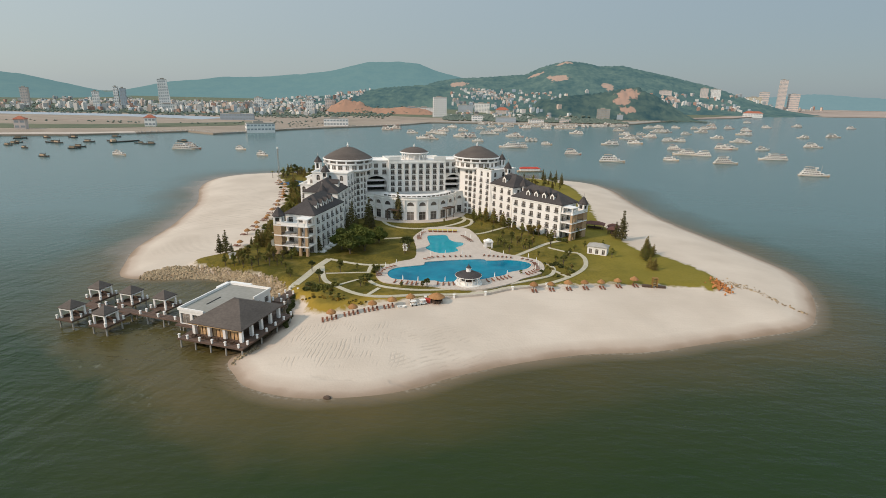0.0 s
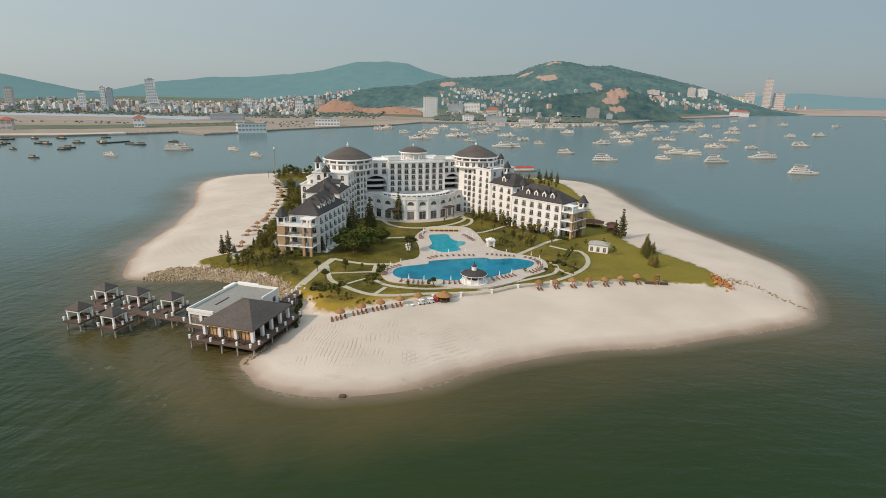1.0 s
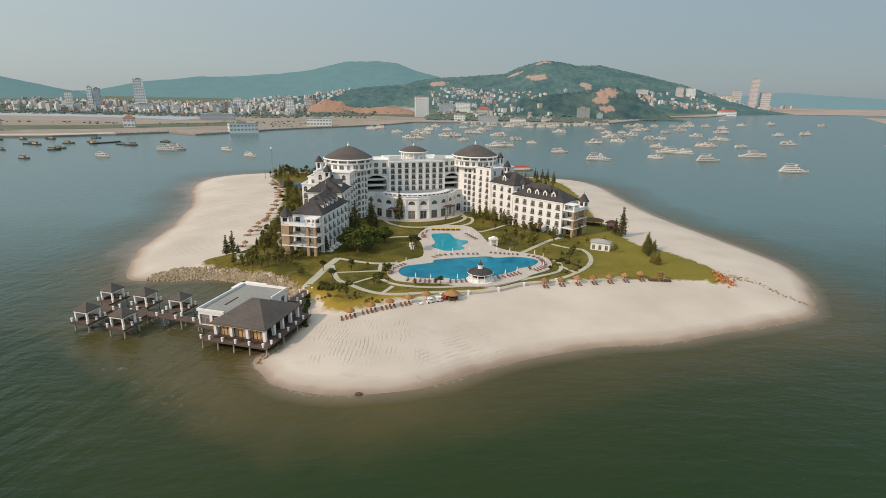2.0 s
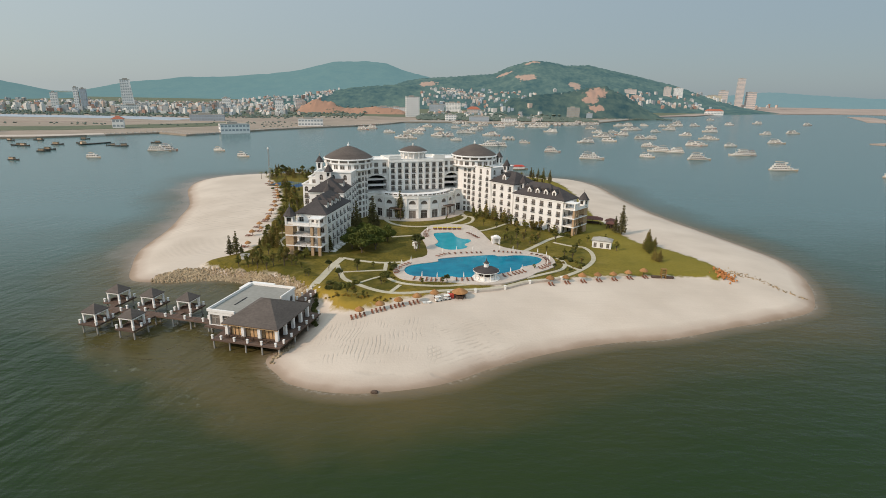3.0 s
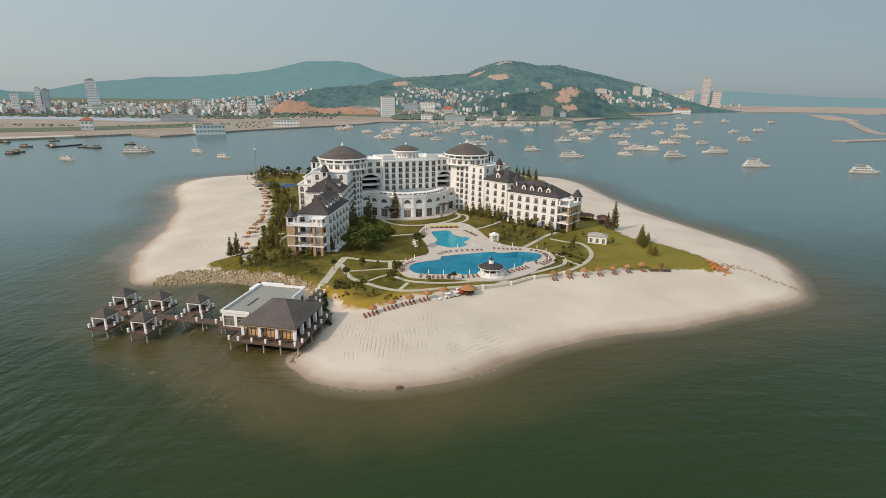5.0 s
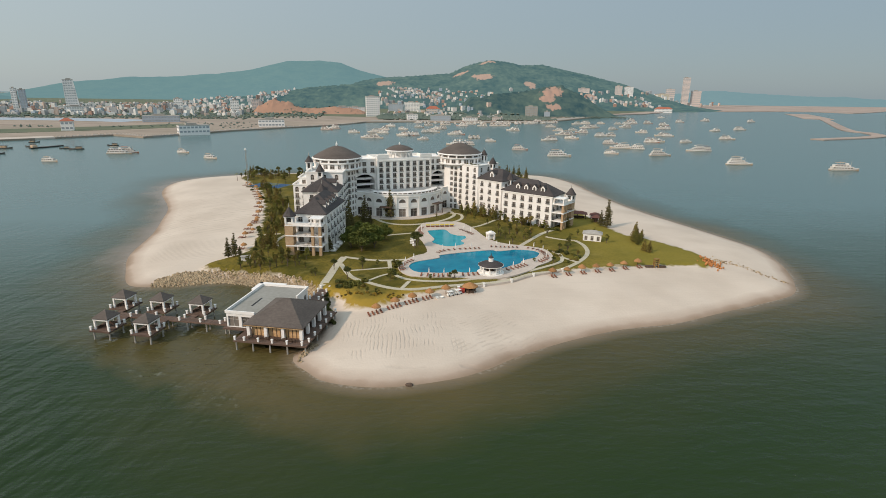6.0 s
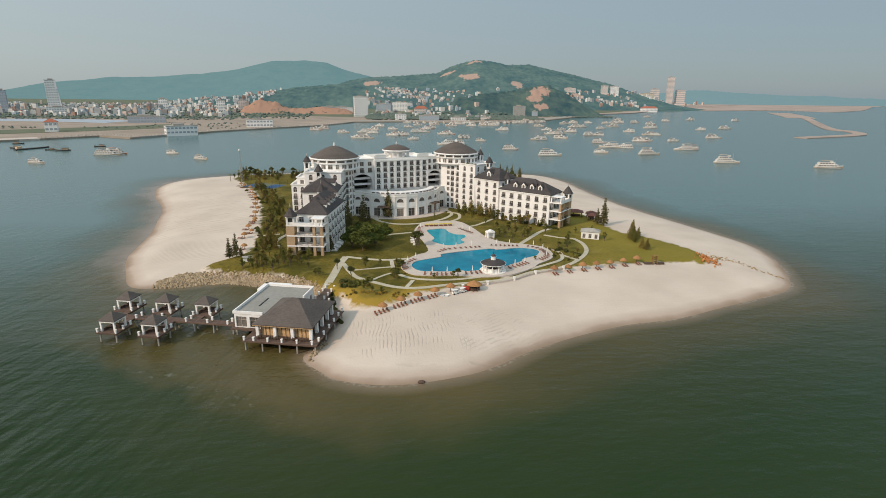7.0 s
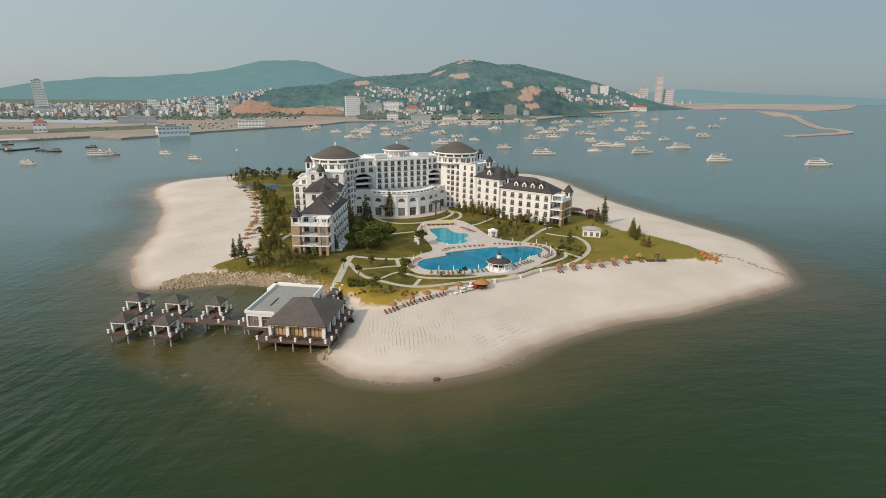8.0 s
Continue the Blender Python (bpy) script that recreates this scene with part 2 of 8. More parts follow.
# island ground: sand, with grass where the lawn lies
STEP = 1.3
gx, gy = np.arange(-185, 152, STEP), np.arange(96, 462, STEP)
GX, GY = np.meshgrid(gx, gy)
GZ = height(GX, GY)
lawn_depth = inside_depth(GX, GY, LAWN)
rough = np.array([noise.noise(Vector((x * 0.16, y * 0.16, 0))) * 0.10 + noise.noise(Vector((x * 0.6, y * 0.6, 5))) * 0.05 for x, y in zip(GX.ravel(), GY.ravel())]).reshape(GX.shape)
GZ = GZ + np.where((lawn_depth < 1) & (GZ > 0.3), rough, 0)
me = bpy.data.meshes.new("ground")
ny, nx = GX.shape
index = np.arange(nx * ny).reshape(ny, nx)
faces = np.stack([index[:-1, :-1], index[:-1, 1:], index[1:, 1:], index[1:, :-1]], -1).reshape(-1, 4)
me.from_pydata(np.stack([GX, GY, GZ], -1).reshape(-1, 3).tolist(), [], faces.tolist())
me.shade_smooth()
cover = me.attributes.new("cover", "FLOAT", "POINT")
cover.data.foreach_set("value", lawn_depth.ravel().astype(np.float32))
wet = me.attributes.new("wet", "FLOAT", "POINT")
wet.data.foreach_set("value", inside_depth(GX, GY, SHORE).ravel().astype(np.float32))


def ground_material():
    m = bpy.data.materials.new("sand_and_grass")
    m.use_nodes = True
    n, l = m.node_tree.nodes, m.node_tree.links
    bsdf = n["Principled BSDF"]
    where = n.new("ShaderNodeNewGeometry")

    def noise_at(scale, detail=4, stretch=None):
        t = n.new("ShaderNodeTexNoise")
        t.inputs["Scale"].default_value, t.inputs["Detail"].default_value = scale, detail
        if stretch:
            mp = n.new("ShaderNodeMapping")
            mp.inputs["Scale"].default_value = stretch
            mp.inputs["Rotation"].default_value = (0, 0, radians(35))
            l.new(where.outputs["Position"], mp.inputs[0])
            l.new(mp.outputs[0], t.inputs["Vector"])
        else:
            l.new(where.outputs["Position"], t.inputs["Vector"])
        return t.outputs[0]

    def mix(fac, a, b):
        x = n.new("ShaderNodeMix")
        x.data_type = "RGBA"
        if isinstance(fac, float):
            x.inputs[0].default_value = fac
        else:
            l.new(fac, x.inputs[0])
        for s, c in ((6, a), (7, b)):
            if isinstance(c, tuple):
                x.inputs[s].default_value = (*c, 1)
            else:
                l.new(c, x.inputs[s])
        return x.outputs[2]

    def ranged(v, lo, hi):
        r = n.new("ShaderNodeMapRange")
        r.inputs["From Min"].default_value, r.inputs["From Max"].default_value = lo, hi
        l.new(v, r.inputs["Value"])
        return r.outputs[0]

    def math2(op, a, b):
        x = n.new("ShaderNodeMath")
        x.operation = op
        for i, v in enumerate((a, b)):
            if isinstance(v, float):
                x.inputs[i].default_value = v
            else:
                l.new(v, x.inputs[i])
        return x.outputs[0]

    att = n.new("ShaderNodeAttribute")
    att.attribute_name = "cover"
    shore = n.new("ShaderNodeAttribute")
    shore.attribute_name = "wet"
    broad, fine, tracks = noise_at(0.045), noise_at(1.4), noise_at(0.35, 3, (0.25, 2.2, 1))
    sand = mix(ranged(broad, 0.35, 0.65), (0.632, 0.542, 0.452), (0.550, 0.465, 0.382))
    sand = mix(math2("MULTIPLY", ranged(tracks, 0.55, 0.72), 0.22), sand, (0.53, 0.45, 0.37))
    sand = mix(math2("MULTIPLY", ranged(fine, 0.5, 0.75), 0.18), sand, (0.57, 0.49, 0.405))
    place = n.new("ShaderNodeSeparateXYZ")
    l.new(where.outputs["Position"], place.inputs[0])
    px, py = place.outputs["X"], place.outputs["Y"]

    def raked(turn, period, wander):
        """Lines drawn over the sand by rakes and tyres, period metres apart."""
        mp = n.new("ShaderNodeMapping")
        mp.inputs["Rotation"].default_value = (0, 0, radians(turn))
        l.new(where.outputs["Position"], mp.inputs[0])
        w = n.new("ShaderNodeTexWave")
        for k, v in (("Scale", 0.314 / period), ("Distortion", wander), ("Detail", 3.0), ("Detail Scale", 0.35)):
            w.inputs[k].default_value = v
        l.new(mp.outputs[0], w.inputs["Vector"])
        return ranged(w.outputs["Fac"], 0.55, 0.95)

    def within(*limits):
        """A soft-edged field: each limit is a value that fades in from lo to hi."""
        out = None
        for v, lo, hi in limits:
            r = ranged(v, lo, hi)
            out = r if out is None else math2("MULTIPLY", out, r)
        return out

    broken = ranged(noise_at(0.22, 4), 0.44, 0.62)
    front = math2("MULTIPLY", raked(4, 1.15, 9.0), math2("MULTIPLY", broken, within((px, -47, -43), (px, -10, -18), (py, 119, 122), (py, 147, 142))))
    arcs = math2("MULTIPLY", raked(58, 1.5, 9.0), math2("MULTIPLY", broken, within((px, -22, -14), (px, 14, 2), (py, 119, 124), (py, 146, 140))))
    west = math2("MULTIPLY", raked(70, 1.9, 3.0), within((px, -128, -122), (px, -98, -106), (py, 206, 212), (py, 240, 232)))
    north = math2("MULTIPLY", raked(63, 4.2, 6.0), math2("MULTIPLY", broken, within((px, -150, -138), (px, -94, -102), (py, 240, 255), (py, 372, 340))))
    berm = math2("MULTIPLY", raked(96, 5.0, 8.0), math2("MULTIPLY", ranged(noise_at(0.12, 3), 0.5, 0.62), within((px, -60, -45), (px, 60, 20), (py, 112, 114), (py, 124, 119))))
    lines = math2("MAXIMUM", math2("MAXIMUM", front, arcs), math2("MAXIMUM", west, math2("MAXIMUM", north, berm)))
    sand = mix(math2("MULTIPLY", lines, 0.42), sand, (0.42, 0.35, 0.285))
    edge = math2("ADD", shore.outputs["Fac"], math2("MULTIPLY", math2("SUBTRACT", noise_at(0.07), 0.5), 5.0))
    sand = mix(ranged(edge, 6.5, 1.5), sand, (0.43, 0.335, 0.265))
    sand = mix(ranged(edge, 2.6, 0.0), sand, (0.28, 0.205, 0.145))
    grass = mix(ranged(noise_at(0.07), 0.36, 0.64), (0.078, 0.070, 0.010), (0.190, 0.142, 0.024))
    grass = mix(math2("MULTIPLY", ranged(noise_at(0.9), 0.45, 0.7), 0.6), grass, (0.042, 0.046, 0.010))
    grass = mix(math2("MULTIPLY", ranged(noise_at(0.16), 0.56, 0.72), 0.6), grass, (0.24, 0.185, 0.055))
    bank = math2("ADD", att.outputs["Fac"], math2("MULTIPLY", math2("SUBTRACT", noise_at(0.25), 0.5), 8.0))
    dry = math2("MULTIPLY", math2("MULTIPLY", ranged(bank, 8.0, 2.5), ranged(place.outputs["X"], -8.0, -24.0)), ranged(place.outputs["Y"], 178.0, 166.0))
    grass = mix(math2("MULTIPLY", dry, 0.85), grass, (0.34, 0.225, 0.035))      # trampled golden grass by the beach umbrellas
    grass = mix(math2("MULTIPLY", ranged(math2("ADD", px, math2("MULTIPLY", noise_at(0.05), 40.0)), 52.0, 92.0), 0.6), grass, (0.25, 0.205, 0.034))   # lighter golden-green towards the east lawn
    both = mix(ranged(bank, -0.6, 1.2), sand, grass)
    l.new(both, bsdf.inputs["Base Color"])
    bsdf.inputs["Roughness"].default_value = 0.9
    bsdf.inputs["Specular IOR Level"].default_value = 0.15
    bump = n.new("ShaderNodeBump")
    bump.inputs["Distance"].default_value = 0.12
    bump.inputs["Strength"].default_value = 0.5
    l.new(math2("SUBTRACT", math2("ADD", fine, tracks), math2("MULTIPLY", lines, 1.6)), bump.inputs["Height"])
    l.new(bump.outputs[0], bsdf.inputs["Normal"])
    return m


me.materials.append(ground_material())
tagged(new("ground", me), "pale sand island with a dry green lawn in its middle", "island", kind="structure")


def spaced(lo, hi, step):
    """Grid lines: even steps between lo and hi, and ever wider ones out to the horizon."""
    far = [80, 220, 500, 1000, 2000, 4500, 13000]
    return np.array([lo - f for f in far[::-1]] + list(np.arange(lo, hi, step)) + [hi + f for f in far], float)


SX, SY = np.meshgrid(spaced(-230, 210, 4.0), spaced(40, 500, 4.0))
me = bpy.data.meshes.new("water")
ny, nx = SX.shape
index = np.arange(nx * ny).reshape(ny, nx)
faces = np.stack([index[:-1, :-1], index[:-1, 1:], index[1:, 1:], index[1:, :-1]], -1).reshape(-1, 4)
me.from_pydata(np.stack([SX, SY, np.zeros_like(SX)], -1).reshape(-1, 3).tolist(), [], faces.tolist())
off = me.attributes.new("off_shore", "FLOAT", "POINT")
off.data.foreach_set("value", np.minimum(-inside_depth(SX, SY, SHORE), 400).ravel().astype(np.float32))


def sea_material():
    """Silty brown by the sand, green further out, with wind ripples, swell and a broken line of foam."""
    m = bpy.data.materials.new("sea_water")
    m.use_nodes = True
    n, l = m.node_tree.nodes, m.node_tree.links
    bsdf = n["Principled BSDF"]
    where = n.new("ShaderNodeNewGeometry")
    shore = n.new("ShaderNodeAttribute")
    shore.attribute_name = "off_shore"

    def noise_at(scale, detail=4, stretch=(1, 1, 1), turn=0, crest=False):
        mp = n.new("ShaderNodeMapping")
        mp.vector_type = "TEXTURE" if crest else "POINT"
        mp.inputs["Scale"].default_value, mp.inputs["Rotation"].default_value = stretch, (0, 0, radians(turn))
        l.new(where.outputs["Position"], mp.inputs[0])
        t = n.new("ShaderNodeTexNoise")
        t.inputs["Scale"].default_value, t.inputs["Detail"].default_value = scale, detail
        l.new(mp.outputs[0], t.inputs["Vector"])
        return t.outputs[0]

    def calc(op, a, b, clamp=False):
        x = n.new("ShaderNodeMath")
        x.operation, x.use_clamp = op, clamp
        for i, v in enumerate((a, b)):
            if isinstance(v, (float, int)):
                x.inputs[i].default_value = v
            else:
                l.new(v, x.inputs[i])
        return x.outputs[0]

    def ranged(v, lo, hi, a=0.0, b=1.0):
        r = n.new("ShaderNodeMapRange")
        for k, q in (("From Min", lo), ("From Max", hi), ("To Min", a), ("To Max", b)):
            r.inputs[k].default_value = q
        l.new(v, r.inputs["Value"])
        return r.outputs[0]

    def mix(fac, a, b):
        x = n.new("ShaderNodeMix")
        x.data_type = "RGBA"
        l.new(fac, x.inputs[0])
        for s, c in ((6, a), (7, b)):
            if isinstance(c, tuple):
                x.inputs[s].default_value = (*c, 1)
            else:
                l.new(c, x.inputs[s])
        return x.outputs[2]

    away = shore.outputs["Fac"]
    patch = noise_at(0.022, 4)
    drift = calc("ADD", away, calc("MULTIPLY", calc("SUBTRACT", patch, 0.5), 36.0))
    water = mix(ranged(drift, 1, 27), (0.098, 0.074, 0.024), (0.019, 0.037, 0.008))
    water = mix(ranged(noise_at(0.006, 3), 0.38, 0.62), water, mix(ranged(drift, 12, 50), (0.054, 0.048, 0.014), (0.013, 0.031, 0.006)))
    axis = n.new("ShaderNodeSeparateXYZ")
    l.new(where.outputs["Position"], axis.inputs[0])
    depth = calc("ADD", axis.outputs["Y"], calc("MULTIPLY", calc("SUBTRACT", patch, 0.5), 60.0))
    water = mix(calc("MULTIPLY", ranged(drift, 1, 34), ranged(depth, 135, 300)), water, (0.086, 0.152, 0.152))   # paler with distance: reflected hazy sky put into the water's colour
    rim = calc("ADD", calc("ADD", calc("MULTIPLY", axis.outputs["X"], 0.55), calc("MULTIPLY", axis.outputs["Y"], 0.83)), calc("MULTIPLY", calc("SUBTRACT", noise_at(0.10, 4), 0.5), 14.0))
    silt = calc("MULTIPLY", ranged(rim, 44.0, 53.0), calc("MULTIPLY", calc("MULTIPLY", ranged(axis.outputs["X"], -135, -105), ranged(axis.outputs["X"], -35, -60)), ranged(depth, 195, 160)))
    water = mix(calc("MULTIPLY", silt, 0.7), water, (0.105, 0.080, 0.030))
    line = calc("MULTIPLY", calc("MULTIPLY", ranged(rim, 46.0, 49.5), ranged(rim, 52.0, 49.5)), calc("MULTIPLY", ranged(axis.outputs["X"], -112, -98), ranged(axis.outputs["X"], -56, -70)))
    water = mix(calc("MULTIPLY", line, ranged(noise_at(0.45, 6), 0.56, 0.74, 0.0, 0.40)), water, (0.30, 0.32, 0.27))   # thin scum where brown and green water meet
    edge = calc("ADD", away, calc("MULTIPLY", calc("SUBTRACT", noise_at(0.05, 3), 0.5), 3.0))
    foam = calc("MULTIPLY", calc("MULTIPLY", ranged(edge, -0.5, 0.1), ranged(edge, 1.1, 0.4)), ranged(noise_at(0.8, 5), 0.46, 0.62))
    water = mix(ranged(edge, 5.0, -1.5), water, (0.22, 0.165, 0.11))
    water = mix(calc("MULTIPLY", foam, ranged(noise_at(0.03, 2), 0.42, 0.58)), water, (0.30, 0.25, 0.19))
    shoal = calc("MULTIPLY", ranged(calc("ADD", away, calc("MULTIPLY", calc("SUBTRACT", noise_at(0.05, 4), 0.5), 26.0)), 13, -3, 0.0, 0.8), calc("MULTIPLY", ranged(axis.outputs["X"], -118, -132), ranged(axis.outputs["Y"], 195, 225)))
    water = mix(shoal, water, (0.26, 0.205, 0.165))      # sand showing through the shallows off the west beach
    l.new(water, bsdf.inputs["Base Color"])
    bsdf.inputs["Roughness"].default_value = 0.22
    bsdf.inputs["IOR"].default_value = 1.33
    bsdf.inputs["Specular IOR Level"].default_value = 0.31
    last = None
    open_water = ranged(depth, 300, 130, 0.12, 1.0)      # calmer in the bay behind the island
    gusts = calc("MULTIPLY", calc("MULTIPLY", ranged(axis.outputs["X"], -20, -95), open_water), ranged(noise_at(0.018, 3), 0.36, 0.60))
    for scale, stretch, turn, high, strength, where_ in ((0.13, (0.40, 1.6, 1), 52, 0.7, 0.7, open_water), (0.42, (0.6, 1.3, 1), 52, 0.34, 0.8, open_water), (0.03, (0.6, 1.4, 1), 52, 1.6, 0.6, open_water),
                                                        (0.22, (1.0, 3.2, 1), -21, 1.3, 1.0, gusts)):
        b = n.new("ShaderNodeBump")
        b.inputs["Distance"].default_value = high
        l.new(calc("MULTIPLY", where_, strength), b.inputs["Strength"])
        l.new(noise_at(scale, 4 if turn > 0 else 2, stretch, turn, turn < 0), b.inputs["Height"])
        if last:
            l.new(last, b.inputs["Normal"])
        last = b.outputs[0]
    l.new(last, bsdf.inputs["Normal"])
    return m


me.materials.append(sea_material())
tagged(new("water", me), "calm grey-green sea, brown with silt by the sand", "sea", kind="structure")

# ---- far shore: flat land, hills ----
LAND = material("coastal_land", (0.27, 0.225, 0.175), (0.38, 0.305, 0.245), 0.95, 0.03, 0.006)
LAND_GREEN = material("scrub_land", (0.095, 0.12, 0.075), (0.165, 0.17, 0.105), 0.95, 0.05, 0.01)
RED_SAND = material("reclaimed_sand", (0.31, 0.245, 0.205), (0.44, 0.345, 0.29), 0.95, 0.02, 0.004)

MAINLAND = [(-978, 605), (-688, 652), (-578, 702), (-505, 724), (-445, 772), (-393, 823), (-341, 790), (-315, 823), (-257, 914), (-195, 981), (-102, 1068),
            (-40, 1185), (83, 1213), (190, 1189), (318, 1211), (414, 1277), (584, 1476), (712, 1675), (915, 1782), (1259, 2179), (1472, 2437), (1725, 2684),
            (2231, 3098), (2798, 3557), (3642, 3962), (5246, 4243), (5251, 4643), (-4825, 4674), (-4800, 605)]
bm = bmesh.new()
prism(bm, MAINLAND, -2, 2.0)
tagged(part("mainland", bm, LAND), "flat sandy shore across the bay", "shore", kind="structure")
bm = bmesh.new()
prism(bm, [(-4700, 1269), (-1407, 1262), (-404, 1299), (-151, 1420), (154, 1339), (337, 1338), (570, 1556), (875, 1843), (1199, 2190), (1321, 2409), (1523, 2626), (1827, 2883), (1930, 3383), (1530, 4670), (-4725, 4654)], 0, 2.12)
tagged(part("scrubland", bm, LAND_GREEN), "green scrub between the town and the hills", "land", kind="structure")


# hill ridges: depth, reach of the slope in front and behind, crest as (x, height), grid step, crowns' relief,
# sunlit leaf colours, and the distance haze, put into this backdrop as emission
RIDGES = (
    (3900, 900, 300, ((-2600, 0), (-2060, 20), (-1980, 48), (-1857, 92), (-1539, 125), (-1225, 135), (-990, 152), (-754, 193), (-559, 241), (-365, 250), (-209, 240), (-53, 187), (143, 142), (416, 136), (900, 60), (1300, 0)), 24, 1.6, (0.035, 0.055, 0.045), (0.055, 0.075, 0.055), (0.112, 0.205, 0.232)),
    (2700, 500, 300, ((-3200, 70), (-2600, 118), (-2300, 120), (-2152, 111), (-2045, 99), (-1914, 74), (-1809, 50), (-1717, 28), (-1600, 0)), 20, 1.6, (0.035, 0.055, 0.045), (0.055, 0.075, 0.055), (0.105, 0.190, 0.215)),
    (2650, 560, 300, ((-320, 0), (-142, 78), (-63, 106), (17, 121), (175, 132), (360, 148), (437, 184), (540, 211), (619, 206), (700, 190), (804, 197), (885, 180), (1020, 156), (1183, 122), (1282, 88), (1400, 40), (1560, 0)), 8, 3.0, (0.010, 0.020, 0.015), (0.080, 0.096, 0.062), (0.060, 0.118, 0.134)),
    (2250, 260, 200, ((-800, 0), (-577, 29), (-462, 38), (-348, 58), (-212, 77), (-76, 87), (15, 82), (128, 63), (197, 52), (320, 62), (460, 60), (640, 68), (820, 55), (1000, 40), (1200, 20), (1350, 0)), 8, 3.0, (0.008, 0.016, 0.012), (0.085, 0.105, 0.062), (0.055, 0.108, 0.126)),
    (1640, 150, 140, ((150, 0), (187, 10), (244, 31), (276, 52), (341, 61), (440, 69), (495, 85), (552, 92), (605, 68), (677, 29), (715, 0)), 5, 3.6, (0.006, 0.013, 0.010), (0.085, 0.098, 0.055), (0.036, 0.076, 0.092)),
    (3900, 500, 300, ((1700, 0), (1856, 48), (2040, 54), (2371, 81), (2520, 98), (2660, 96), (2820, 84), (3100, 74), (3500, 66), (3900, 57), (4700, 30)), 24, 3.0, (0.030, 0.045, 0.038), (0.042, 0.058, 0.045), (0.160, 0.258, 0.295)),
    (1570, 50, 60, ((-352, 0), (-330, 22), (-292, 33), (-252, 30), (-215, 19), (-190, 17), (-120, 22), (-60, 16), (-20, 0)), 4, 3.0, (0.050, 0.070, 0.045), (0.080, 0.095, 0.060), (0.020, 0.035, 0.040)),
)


# bare earth on the slopes: middle and half-widths in plan
SCARS = ((514, 1604, 38, 30), (492, 1580, 18, 30), (494, 1534, 26, 14), (474, 1566, 12, 22), (662, 2330, 30, 44), (474, 2406, 44, 38), (390, 2530, 40, 26), (528, 2600, 44, 26), (46, 2466, 50, 56), (900, 2230, 26, 36), (440, 2436, 30, 16),
         (-285, 1552, 70, 60), (-130, 1560, 120, 60))


def crest_height(line, x):
    for (xa, za), (xb, zb) in zip(line, line[1:]):
        if xa <= x <= xb:
            k = (x - xa) / (xb - xa)
            return za + (zb - za) * k
    return 0.0


def ridge_height(ridge, x, y):
    depth, front, back, line = ridge[:4]
    u = abs(y - depth) / (front if y < depth else back)
    return crest_height(line, x) * (1 - u ** 1.5) ** 1.2 if u < 1 else 0.0


def far_height(x, y):
    """The land across the bay: flat shore, and ridges that run together."""
    return max(ridge_height(r, x, y) for r in RIDGES)


